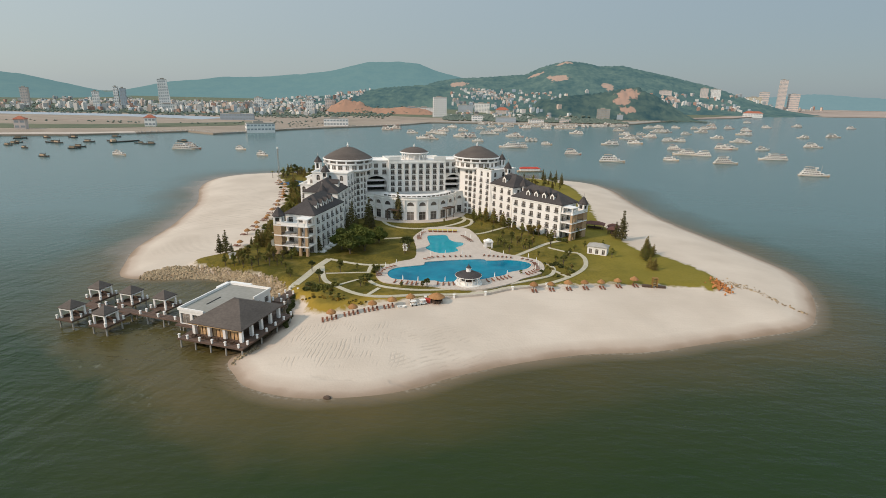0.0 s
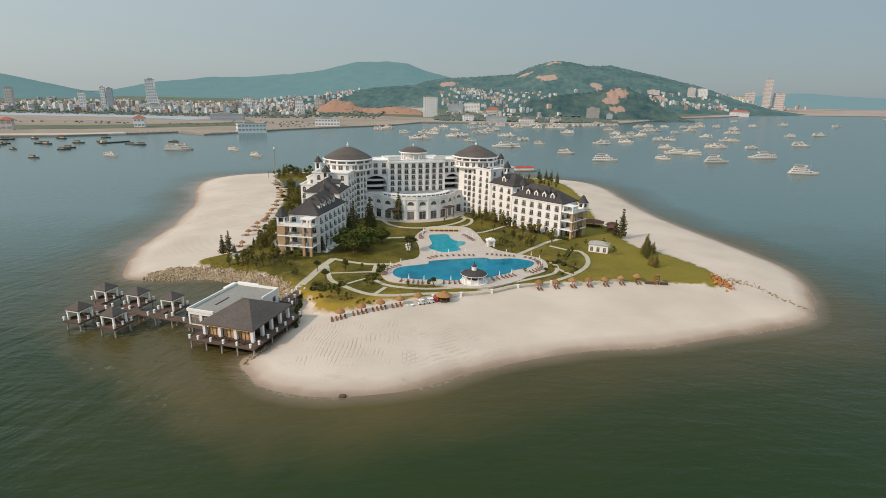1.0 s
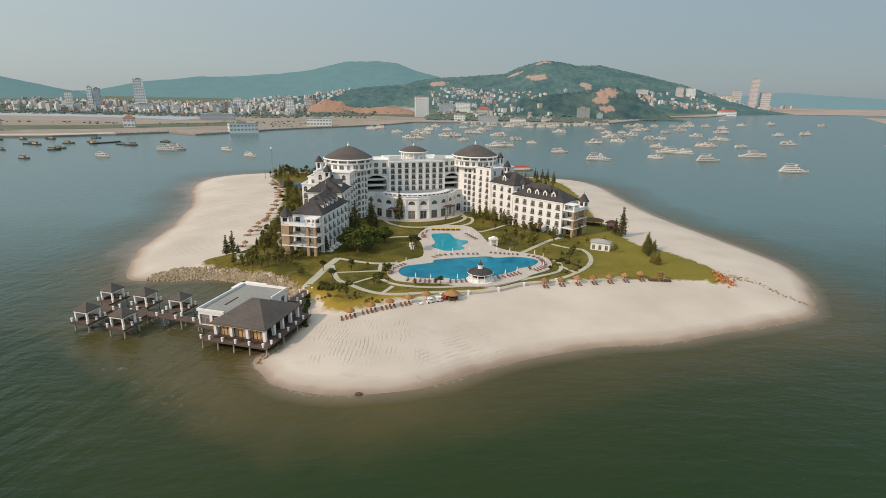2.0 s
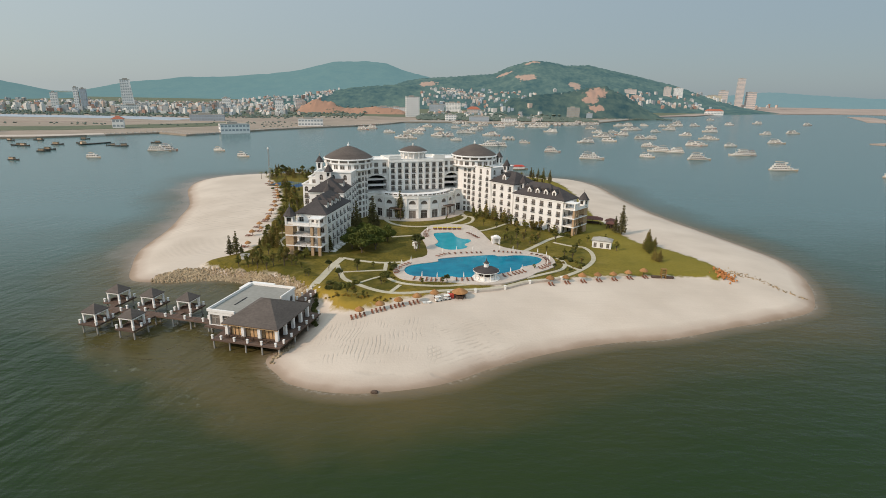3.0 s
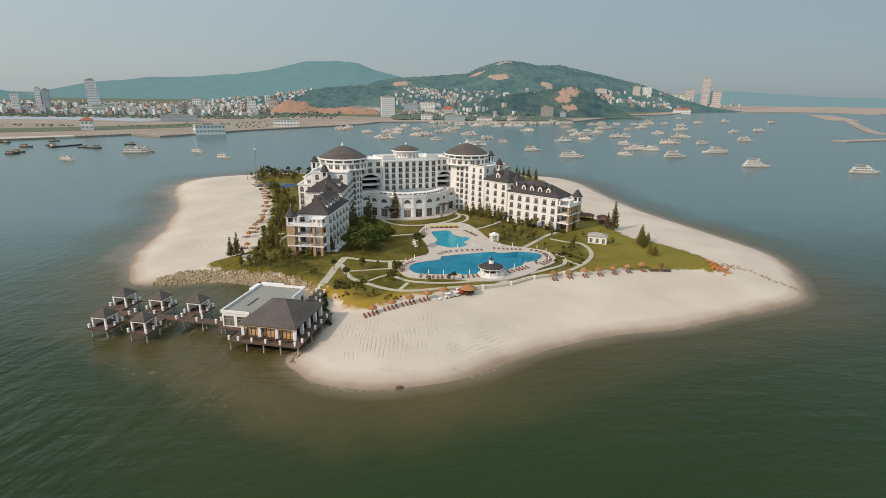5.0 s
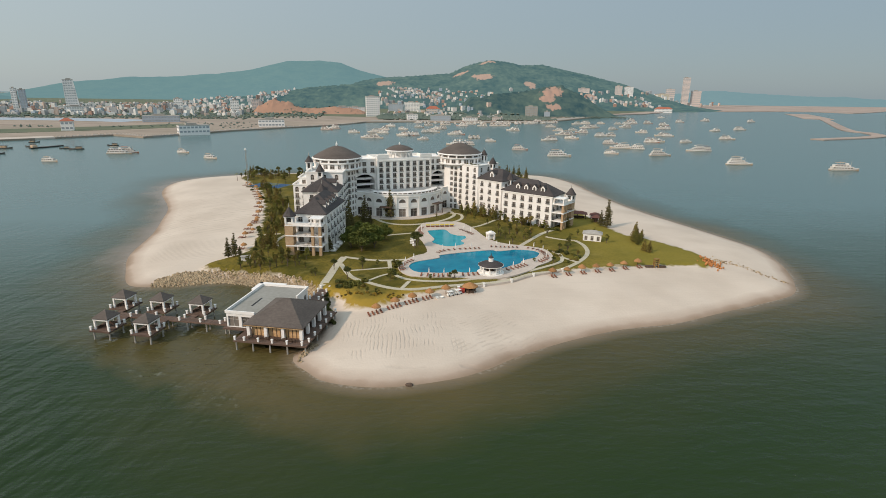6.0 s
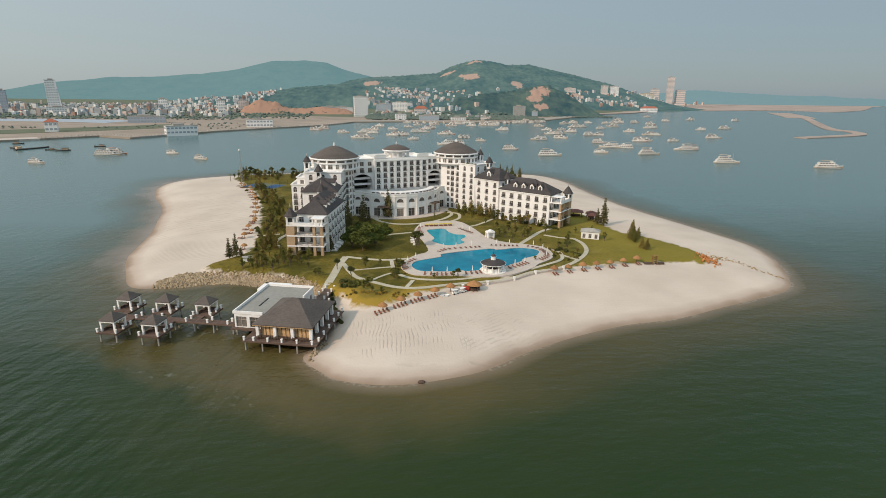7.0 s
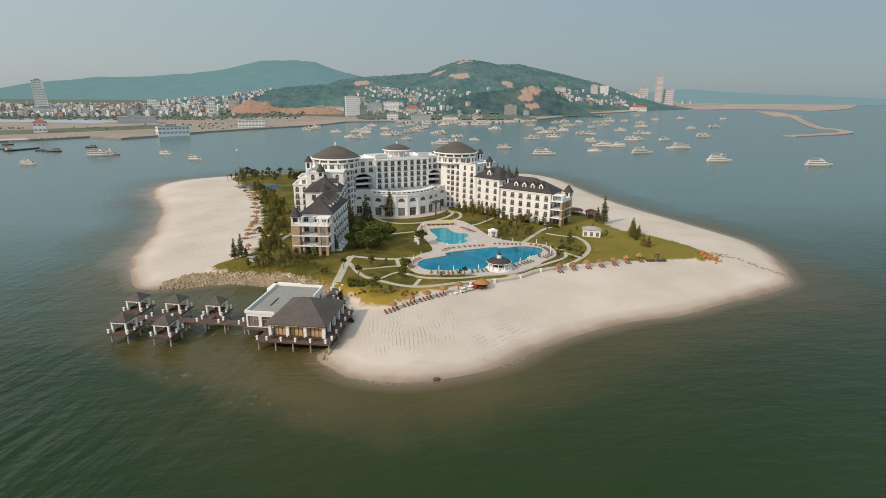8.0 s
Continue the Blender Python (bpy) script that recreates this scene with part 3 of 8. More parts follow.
for ridge in RIDGES:
    depth, front, back, line, cell, relief, leaf_a, leaf_b, haze_glow = ridge
    xs = np.arange(line[0][0], line[-1][0] + cell, cell)
    ys = np.concatenate([np.arange(depth - front, depth, cell * 1.5), np.linspace(depth, depth + back, 8)])
    vs = []
    for y in ys:
        for x in xs:
            z = ridge_height(ridge, x, y)
            k = min(z / 25.0, 1.0)
            folds = noise.fractal(Vector((x * 0.004, y * 0.003, depth)), 1.0, 2.0, 3)
            crowns = noise.cell(Vector((x * 0.13, y * 0.13, 1))) - 0.5 + 0.8 * noise.noise(Vector((x * 0.05, y * 0.05, 2)))
            vs.append((x, y, z + k * (5.0 * folds + relief * crowns) - 3.0 * (1 - k)))
    nx = len(xs)
    fs = [(j * nx + i, j * nx + i + 1, (j + 1) * nx + i + 1, (j + 1) * nx + i) for j in range(len(ys) - 1) for i in range(nx - 1)]
    me = bpy.data.meshes.new("backdrop")
    me.from_pydata(vs, [], fs)
    bare = [max(1 - ((x - cx) / rx) ** 2 - ((y - cy) / ry) ** 2 for cx, cy, rx, ry in SCARS) for x, y, z in vs]
    me.attributes.new("bare", "FLOAT", "POINT").data.foreach_set("value", np.maximum(bare, -2.0).astype(np.float32))
    me.shade_smooth()
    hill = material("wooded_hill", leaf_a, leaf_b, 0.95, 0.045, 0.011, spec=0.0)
    n, l = hill.node_tree.nodes, hill.node_tree.links
    worn = n.new("ShaderNodeAttribute")
    worn.attribute_name = "bare"
    ragged = n.new("ShaderNodeTexNoise")
    ragged.inputs["Scale"].default_value, ragged.inputs["Detail"].default_value = 0.06, 5
    l.new(n["Geometry"].outputs["Position"], ragged.inputs["Vector"])
    edge = n.new("ShaderNodeMath")
    edge.operation = "MULTIPLY_ADD"
    edge.inputs[1].default_value, edge.inputs[2].default_value = 3.0, -1.5
    l.new(ragged.outputs[0], edge.inputs[0])
    both = n.new("ShaderNodeMath")
    l.new(worn.outputs["Fac"], both.inputs[0])
    l.new(edge.outputs[0], both.inputs[1])
    shown = n.new("ShaderNodeMapRange")
    shown.inputs["From Min"].default_value, shown.inputs["From Max"].default_value = 0.15, 0.45
    l.new(both.outputs[0], shown.inputs["Value"])
    soil = n.new("ShaderNodeMix")
    soil.data_type = "RGBA"
    soil.inputs[7].default_value = (0.36, 0.200, 0.130, 1)
    l.new(shown.outputs[0], soil.inputs[0])
    l.new(n["Principled BSDF"].inputs["Base Color"].links[0].from_socket, soil.inputs[6])
    l.new(soil.outputs[2], n["Principled BSDF"].inputs["Base Color"])
    # distance haze put into the slope as emission
    hill.node_tree.nodes["Principled BSDF"].inputs["Emission Color"].default_value = (*haze_glow, 1)
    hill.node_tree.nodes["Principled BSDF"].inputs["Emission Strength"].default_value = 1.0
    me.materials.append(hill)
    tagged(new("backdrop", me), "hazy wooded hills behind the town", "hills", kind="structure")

# ---- hotel ----
BASE = GROUND
HOTEL_M = pose(-19.41, 288.63, BASE, 0, 0, 16.5) @ Matrix.Diagonal((1, 1, 1.025, 1))
hotel = thing("hotel", HOTEL_M, "large white seaside hotel with dark hipped roofs and three domed towers", "hotel")
window_meshes = {}
FRAME = material("grey_brown_window_frame", (0.36, 0.33, 0.30), (0.44, 0.41, 0.37), 0.6, 1.0, 0.1)


def window_mesh(w, h, arch, rail):
    """Meshes shared by all windows of one size: frame, pane and railing. Origin at the sill's middle, y outwards."""
    key = (round(w, 2), round(h, 2), arch, rail)
    if key in window_meshes:
        return window_meshes[key]
    r = w / 2 if arch else 0
    top = h - r
    bm = bmesh.new()
    for x0, x1, z0, z1 in ((-w / 2, -w / 2 + 0.12, 0, top), (w / 2 - 0.12, w / 2, 0, top), (-w / 2 + 0.12, w / 2 - 0.12, 0, 0.12), (-w / 2 + 0.12, w / 2 - 0.12, top - 0.12, top), (-0.06, 0.06, 0.12, top - 0.12),
                           (-w / 2 + 0.12, -0.06, top * 0.68, top * 0.68 + 0.1), (0.06, w / 2 - 0.12, top * 0.68, top * 0.68 + 0.1)):
        box(bm, x0, x1, -0.36, -0.24, z0, z1)
    me_frame = bpy.data.meshes.new("window")
    bmesh.ops.recalc_face_normals(bm, faces=bm.faces)
    bm.to_mesh(me_frame)
    bm.free()
    me_frame.materials.append(FRAME)
    bm = bmesh.new()
    pts = [(-w / 2, 0), (w / 2, 0), (w / 2, top)]
    if arch:
        pts += [(r * math.cos(math.pi * k / 8), top + r * math.sin(math.pi * k / 8)) for k in range(1, 8)]
    pts += [(-w / 2, top)]
    a, b = [bm.verts.new((x, -0.33, z)) for x, z in pts], [bm.verts.new((x, -0.37, z)) for x, z in pts]
    bm.faces.new(a)
    bm.faces.new(b[::-1])
    for k in range(len(a)):
        bm.faces.new((a[k], b[k], b[(k + 1) % len(a)], a[(k + 1) % len(a)]))
    bmesh.ops.recalc_face_normals(bm, faces=bm.faces)
    me_pane = bpy.data.meshes.new("pane")
    bm.to_mesh(me_pane)
    bm.free()
    me_pane.materials.append(GLASS)
    me_rail = None
    if rail:
        bm = bmesh.new()
        box(bm, -w / 2 - 0.15, w / 2 + 0.15, 0.02, 0.5, -0.16, 0.0)
        for x0, x1, y0, y1, z0, z1 in ((-w / 2 - 0.1, w / 2 + 0.1, 0.42, 0.47, 0.95, 1.02), (-w / 2 - 0.1, -w / 2 - 0.05, 0.02, 0.42, 0.95, 1.02), (w / 2 + 0.05, w / 2 + 0.1, 0.02, 0.42, 0.95, 1.02)):
            box(bm, x0, x1, y0, y1, z0, z1)
        for k in range(7):
            x = -w / 2 - 0.05 + (w + 0.1) * k / 6
            box(bm, x - 0.035, x + 0.035, 0.43, 0.46, 0.0, 0.95)
        bmesh.ops.recalc_face_normals(bm, faces=bm.faces)
        me_rail = bpy.data.meshes.new("railing")
        bm.to_mesh(me_rail)
        bm.free()
        me_rail.materials.append(IRON)
    window_meshes[key] = (me_frame, me_pane, me_rail)
    return window_meshes[key]


def add_window(parent, m, w, h, arch=False, rail=False):
    f, p, r = window_mesh(w, h, arch, rail)
    win = put("window", f, parent, m=m)
    put("pane", p, win)
    if r:
        put("railing", r, win, "dark iron railing")
    return win


def facade(bm, parent, p0, p1, floors, cols, w, h, sill=0.35, arch_floors=(), rail_floors=(), z0=0.0, top=0.0, blank=(), depth=0.45, lunettes=()):
    """A wall skin from p0 to p1 (outside on its right), with an opening and a window in each bay of each floor."""
    a, b = Vector((*p0, 0)), Vector((*p1, 0))
    run = (b - a).length
    along = (b - a) / run
    out = Vector((along.y, -along.x, 0))
    turn = Matrix((( along.x, out.x, 0, 0), (along.y, out.y, 0, 0), (0, 0, 1, 0), (0, 0, 0, 1)))
    if turn.determinant() < 0:
        turn = Matrix(((-along.x, out.x, 0, 0), (-along.y, out.y, 0, 0), (0, 0, 1, 0), (0, 0, 0, 1)))

    def at(s, z, y=0.0):
        return a + along * s + out * y + Vector((0, 0, z))

    z = z0
    if cols == 0:
        quad(bm, at(0, z0), at(run, z0), at(run, z0 + sum(floors)), at(0, z0 + sum(floors)))
        z = z0 + sum(floors)
    for i, fh in enumerate(floors if cols else ()):
        for j in range(cols):
            x0, x1 = run * j / cols, run * (j + 1) / cols
            if (i, j) in blank:
                quad(bm, at(x0, z), at(x1, z), at(x1, z + fh), at(x0, z + fh))
                continue
            arch = i in arch_floors
            ww = min(w, (x1 - x0) * 0.8)
            c, h0 = (x0 + x1) / 2, z + (sill if not arch else 0.1)
            hh = min(h, fh - sill - 0.25) if not arch else fh - 0.5
            l, r, t = c - ww / 2, c + ww / 2, h0 + hh
            if i in lunettes:
                arch, t = True, z + fh - 0.45
                h0 = t - ww / 2 - 0.25
                hh = t - h0
            rad = ww / 2 if arch else 0
            spring = t - rad
            quad(bm, at(x0, z), at(l, z), at(l, z + fh), at(x0, z + fh))
            quad(bm, at(r, z), at(x1, z), at(x1, z + fh), at(r, z + fh))
            quad(bm, at(l, z), at(r, z), at(r, h0), at(l, h0))
            rim = [(l, spring)]
            if arch:
                rim += [(c - rad * math.cos(math.pi * k / 8), spring + rad * math.sin(math.pi * k / 8)) for k in range(1, 8)]
            rim += [(r, spring)]
            for (xa, za), (xb, zb) in zip(rim, rim[1:]):
                quad(bm, at(xa, za), at(xb, zb), at(xb, z + fh), at(xa, z + fh))
            loop = [(l, h0)] + rim + [(r, h0)]
            for (xa, za), (xb, zb) in zip(loop, loop[1:] + loop[:1]):
                quad(bm, at(xa, za), at(xb, zb), at(xb, zb, -depth), at(xa, za, -depth))
            add_window(parent, Matrix.Translation(at(c, h0)) @ turn, ww, hh, arch, i in rail_floors)
        z += fh
    if top:
        quad(bm, at(0, z), at(run, z), at(run, z + top), at(0, z + top))


def band(bm, pts, z0, z1, proud=0.25, closed=True):
    """A moulding round a plan outline (outside on its right), mitred at the corners into one piece."""
    n = len(pts)
    rings = []
    for i in range(n):
        p = Vector(pts[i])
        a = (p - Vector(pts[i - 1])).normalized() if closed or i else (Vector(pts[1]) - p).normalized()
        b = (Vector(pts[(i + 1) % n]) - p).normalized() if closed or i < n - 1 else a
        oa, ob = Vector((a.y, -a.x)), Vector((b.y, -b.x))
        o = (oa + ob) / max(1 + oa.dot(ob), 0.3)
        rings.append([bm.verts.new((*(p + o * k), z)) for k, z in ((proud, z0), (proud, z1), (-0.6 * proud, z1), (-0.6 * proud, z0))])
    for r, t in zip(rings, rings[1:] + rings[:1] if closed else rings[1:]):
        for k in range(4):
            bm.faces.new((r[k], r[(k + 1) % 4], t[(k + 1) % 4], t[k]))
    if not closed:
        bm.faces.new(rings[0])
        bm.faces.new(rings[-1][::-1])


def moulding(pts, z0, z1, proud=0.25, closed=True):
    b = bmesh.new()
    band(b, pts, z0, z1, proud, closed)
    part("cornice", b, WHITE_TRIM, hotel)


def turret(parent, x, y, side, z0, z1, tip, rot):
    """A small square tower with arched openings and a pointed roof."""
    c, s = math.cos(rot), math.sin(rot)
    f = lambda a, b, z: (x + a * c - b * s, y + a * s + b * c, z)
    h = side / 2
    bm = bmesh.new()
    box(bm, -h * 0.8, h * 0.8, -h * 0.8, h * 0.8, z0, z0 + (z1 - z0) * 0.35, f)
    t = part("turret", bm, WHITE, parent)
    for sx in (-1, 1):
        for sy in (-1, 1):
            bm = bmesh.new()
            box(bm, sx * h - 0.35 * (1 + sx), sx * h + 0.35 * (1 - sx), sy * h - 0.35 * (1 + sy), sy * h + 0.35 * (1 - sy), z0, z1, f)
            part("corner_post", bm, WHITE, t)
    bm = bmesh.new()
    box(bm, -h - 0.2, h + 0.2, -h - 0.2, h + 0.2, z1, z1 + 0.4, f)
    part("eave", bm, WHITE, t)
    # solid dark block that paints the shade inside the turret's openings
    bm = bmesh.new()
    box(bm, -h * 0.7, h * 0.7, -h * 0.7, h * 0.7, z0 + (z1 - z0) * 0.35, z1, f)
    part("opening", bm, DARK, t)
    bm = bmesh.new()
    prof = [(h * 1.62, z1 + 0.40), (h * 1.62, z1 + 0.55), (h * 0.95, z1 + 0.55 + (tip - z1) * 0.38), (h * 0.42, z1 + 0.55 + (tip - z1) * 0.70), (0, tip)]
    lathe(bm, x, y, [(0, z1 + 0.40)] + prof, 8, 22.5 + math.degrees(rot), 382.5 + math.degrees(rot))
    part("turret_roof", bm, SLATE, t, "dark pointed shingle roof")
    bm = bmesh.new()
    lathe(bm, x, y, [(0.16, tip - 0.5), (0.10, tip + 0.2), (0.22, tip + 0.45), (0.12, tip + 0.7), (0.04, tip + 1.5), (0, tip + 1.6)], 6)
    part("finial", bm, CONCRETE, t)
    return t


def dormer(parent, m, big=1.0):
    """A small white gable with an arched window; y outwards, origin at the foot of its front."""
    f = lambda x, y, z: m @ Vector((x * big, y * big, z * big))
    bm = bmesh.new()
    front = [(-0.95, 0), (0.95, 0), (0.95, 1.9), (0, 2.9), (-0.95, 1.9)]
    a = [bm.verts.new(f(x, 0, z)) for x, z in front]
    b = [bm.verts.new(f(x, -3.6, z)) for x, z in front]
    bm.faces.new(a)
    bm.faces.new(b[::-1])
    for k in range(5):
        bm.faces.new((a[k], b[k], b[(k + 1) % 5], a[(k + 1) % 5]))
    d = part("dormer", bm, WHITE_TRIM, parent, "white gabled dormer")
    bm = bmesh.new()
    for s in (-1, 1):
        pts = [(s * 1.2, 1.75), (0, 3.0), (0, 3.2), (s * 1.2, 1.95)]
        a = [bm.verts.new(f(x, 0.12, z)) for x, z in pts]
        b = [bm.verts.new(f(x, -3.7, z)) for x, z in pts]
        bm.faces.new(a)
        bm.faces.new(b[::-1])
        for k in range(4):
            bm.faces.new((a[k], b[k], b[(k + 1) % 4], a[(k + 1) % 4]))
    part("dormer_roof", bm, SLATE, d)
    bm = bmesh.new()
    pts = [(-0.5, 0.35), (0.5, 0.35), (0.5, 1.5)] + [(0.5 * math.cos(math.pi * k / 6), 1.5 + 0.5 * math.sin(math.pi * k / 6)) for k in range(1, 6)] + [(-0.5, 1.5)]
    a = [bm.verts.new(f(x, 0.03, z)) for x, z in pts]
    b = [bm.verts.new(f(x, -0.05, z)) for x, z in pts]
    bm.faces.new(a)
    bm.faces.new(b[::-1])
    for k in range(len(a)):
        bm.faces.new((a[k], b[k], b[(k + 1) % len(a)], a[(k + 1) % len(a)]))
    part("pane", bm, GLASS, d)


def wing_at(s):
    """Plan of a wing: d metres back from its end, n metres out from its courtyard front; s is 1 or -1."""
    base = 53.6 if s > 0 else 56.4

    def at(d, n):
        if d <= 30:
            return s * (base - 0.485 * d + 0.875 * n), -66 + 0.875 * d + 0.485 * n
        return s * (base - 0.375 * d + 0.927 * n), -66 + 0.927 * d + 0.375 * n
    return at


def block(name, q, s, d0, d1, n0, n1, floors, inner, end, outer, back, w=1.7, h=2.2, arch=(), rail=(), parapet=0.0, sides="ieob"):
    """Four walls of a wing's block, each with its bays, and mouldings."""
    bm = bmesh.new()
    def go(a, b, cols):
        p0, p1 = (a, b) if s > 0 else (b, a)
        facade(bm, hotel, p0, p1, floors, cols, w, h, arch_floors=arch, rail_floors=rail, top=parapet)
    go(q(d1, n0), q(d0, n0), inner)
    go(q(d0, n0), q(d0, n1), end)
    go(q(d0, n1), q(d1, n1), outer)
    go(q(d1, n1), q(d1, n0), back)
    z = sum(floors)
    quad(bm, *[(*q(d, n), z) for d, n in ((d0, n0), (d1, n0), (d1, n1), (d0, n1))])
    part("wall", bm, WHITE, hotel)
    ring = [q(d0, n0), q(d0, n1), q(d1, n1), q(d1, n0)]
    ring = ring if s > 0 else ring[::-1]
    moulding(ring, floors[0] - 0.2, floors[0] + 0.15, 0.22)
    moulding(ring, z + parapet - 0.45, z + parapet, 0.4)


def pilasters(q, n, ds, z0, z1, s):
    for d in ds:
        bm = bmesh.new()
        prism(bm, [q(d - 0.3, n), q(d + 0.3, n), q(d + 0.3, n - 0.28), q(d - 0.3, n - 0.28)], z0, z1)
        part("pilaster", bm, WHITE_TRIM, hotel)


FL = 3.05
WW = 13.0          # width of the near wings
for s in (1, -1):
    q = wing_at(s)
    ang = math.atan2(0.927, -0.375 * s)
    # near wing
    block("near", q, s, 0, 28, 0, WW, [3.81] * 4, 6, 3, 6 if s < 0 else 0, 0, 1.95, 2.2, arch=(0,), rail=(1, 2, 3))
    if s < 0:
        pilasters(q, 0, [28 * k / 6 for k in range(7)], 0.0, 11.3, s)
    bm = bmesh.new()
    hip(bm, [q(0, 0), q(28, 0), q(28, WW), q(0, WW)], 15.6, 20.4, 7.0)
    part("roof", bm, SLATE, hotel, "dark grey-brown hipped shingle roof")
    bm = bmesh.new()
    hip(bm, [q(9, 3.4), q(24, 3.4), q(24, WW - 3.4), q(9, WW - 3.4)], 19.4, 21.4, 2.5, 1.2, 0.2)
    part("roof", bm, SLATE, hotel)
    for k in range(4):
        d, n = 6.2 + 4.6 * k, 1.6
        p = q(d, n)
        o = Vector((-0.875 * s, -0.485, 0))
        al = Vector((0.485 * s, -0.875, 0)) * s
        m = Matrix(((al.x, o.x, 0, p[0]), (al.y, o.y, 0, p[1]), (0, 0, 1, 16.2), (0, 0, 0, 1)))
        dormer(hotel, m, 1.15)
    # balcony bay at the end, wider on the west wing
    ext = 0.0 if s > 0 else 1.9
    bm = bmesh.new()
    prism(bm, [q(-6, WW - 3.0 + ext), q(-2.8, WW - 3.0 + ext), q(-2.8, WW + 0.4 + ext), q(-6, WW + 0.4 + ext)], 0, 12.2)
    part("pillar", bm, BRICK, hotel, "tan stone-clad corner pillar")
    for n in (0.6, 3.6):
        bm = bmesh.new()
        prism(bm, [q(-6, n), q(-4.9, n), q(-4.9, n + 1.1), q(-6, n + 1.1)], 0, 11.4)
        part("pillar", bm, BRICK, hotel)
    for lift in (4.07, 8.13, 12.2):
        bm = bmesh.new()
        top = lift > 12
        prism(bm, [q(-6.2, 0.2), q(-0.02, 0.2), q(-0.02, WW + 0.2 + ext), q(-6.2, WW + 0.2 + ext)], lift - 0.55, lift - 0.1)
        slab = part("balcony", bm, WHITE, hotel)
        for n0, n1, open_bars in ((4.8, WW - 3.1 + ext, not top), (1.8, 3.5, not top)):
            bm = bmesh.new()
            if top:
                prism(bm, [q(-6.1, n0), q(-5.85, n0), q(-5.85, n1), q(-6.1, n1)], lift - 0.1, lift + 0.9)
                part("parapet", bm, WHITE, slab)
                continue
            prism(bm, [q(-6.1, n0), q(-6.0, n0), q(-6.0, n1), q(-6.1, n1)], lift + 0.85, lift + 0.95)
            for j in range(int((n1 - n0) / 0.5) + 1):
                n = n0 + 0.1 + j * 0.5
                prism(bm, [q(-6.08, n), q(-6.02, n), q(-6.02, n + 0.06), q(-6.08, n + 0.06)], lift - 0.1, lift + 0.85)
            part("railing", bm, IRON, slab)
    bm = bmesh.new()
    for d, n in ((-5.9, 0.6), (-5.9, 4.2), (-0.9, 0.6), (-0.9, 4.2)):
        prism(bm, [q(d, n), q(d + 0.6, n), q(d + 0.6, n + 0.6), q(d, n + 0.6)], 12.1, 14.6)
    prism(bm, [q(-6.2, 0.2), q(-0.05, 0.2), q(-0.05, 5.2), q(-6.2, 5.2)], 14.6, 14.95)
    prism(bm, [q(-5.8, 0.5), q(-5.5, 0.5), q(-5.5, 5.0), q(-5.8, 5.0)], 12.1, 13.2)
    part("pergola", bm, WHITE, hotel, "white terrace pergola")
    turret(hotel, *q(-4.4, WW - 1.3 + ext), 3.3, 12.2, 14.9, 18.9, ang)
    # white garden steps under the courtyard windows
    for k in range(6):
        if s < 0:
            d = 28 * (k + 0.2) / 6
            bm = bmesh.new()
            prism(bm, [q(d, -0.35), q(d + 2.8, -0.35), q(d + 2.8, -2.0), q(d, -2.0)], -0.2, 0.9)
            prism(bm, [q(d, -2.0), q(d + 2.8, -2.0), q(d + 2.8, -3.0), q(d, -3.0)], -0.2, 0.45)
            part("terrace_step", bm, WHITE, hotel)
    # link
    block("link", q, s, 28.02, 34, 3, 11, [FL] * 5, 1, 0, 1, 0, parapet=0.9)
    # middle block
    block("middle", q, s, 31.02, 46.98, 0, 15.5, [3.72] * 5, 3, 2, 4 if s < 0 else 0, 0, 1.75, 2.15, arch=(0,), rail=(1, 2, 3, 4))
    pilasters(q, 0, [31.4, 46.6], 0.0, 18.4, s)
    bm = bmesh.new()
    hip(bm, [q(31, 0), q(47, 0), q(47, 15.5), q(31, 15.5)], 18.95, 24.0, 5.5)
    part("roof", bm, SLATE, hotel)
    p = q(39, 1.4)
    o, al = Vector((-0.927 * s, -0.375, 0)), Vector((0.375 * s, -0.927, 0)) * s
    dormer(hotel, Matrix(((al.x, o.x, 0, p[0]), (al.y, o.y, 0, p[1]), (0, 0, 1, 19.4), (0, 0, 0, 1))), 1.3)
    turret(hotel, *q(29.6, 10.5), 3.0, 15.5, 18.7, 22.6, ang)
    turret(hotel, *q(45.5, 10.0), 2.8, 22.6, 25.4, 29.2, ang)
    # tall block beside the tower
    block("tall", q, s, 47, 62, -0.4, 17, [FL] * 8, 3, 3, 0, 0, 1.7, 2.0, arch=(0, 7), rail=(1, 2, 3, 4, 5, 6), parapet=1.0)
    block("outer", q, s, 49, 66, 17.02, 24, [FL] * 6, 0, 2, 4 if s < 0 else 0, 0, 1.8, 2.2, arch=(0, 5), rail=(1, 2, 3, 4), parapet=0.9)
    block("outer", q, s, 53, 66, 17.04, 22, [FL] * 7, 0, 1, 2 if s < 0 else 0, 0, 1.8, 2.0, parapet=0.7)
    turret(hotel, *q(58, 17.5), 2.7, 24.4, 28.2, 31.6, ang)
    # domed tower
    tx, ty = 35.3 * s, 0.0
    bm = bmesh.new()
    n_seg = 24
    ring = [(tx + 9.6 * math.cos(2 * math.pi * k / n_seg), ty + 9.6 * math.sin(2 * math.pi * k / n_seg)) for k in range(n_seg)]
    for k in range(n_seg):
        mid_a = math.degrees(2 * math.pi * (k + 0.5) / n_seg)
        open_side = (210 < mid_a < 285) if s > 0 else (255 < mid_a < 330)
        p0, p1 = ring[k], ring[(k + 1) % n_seg]
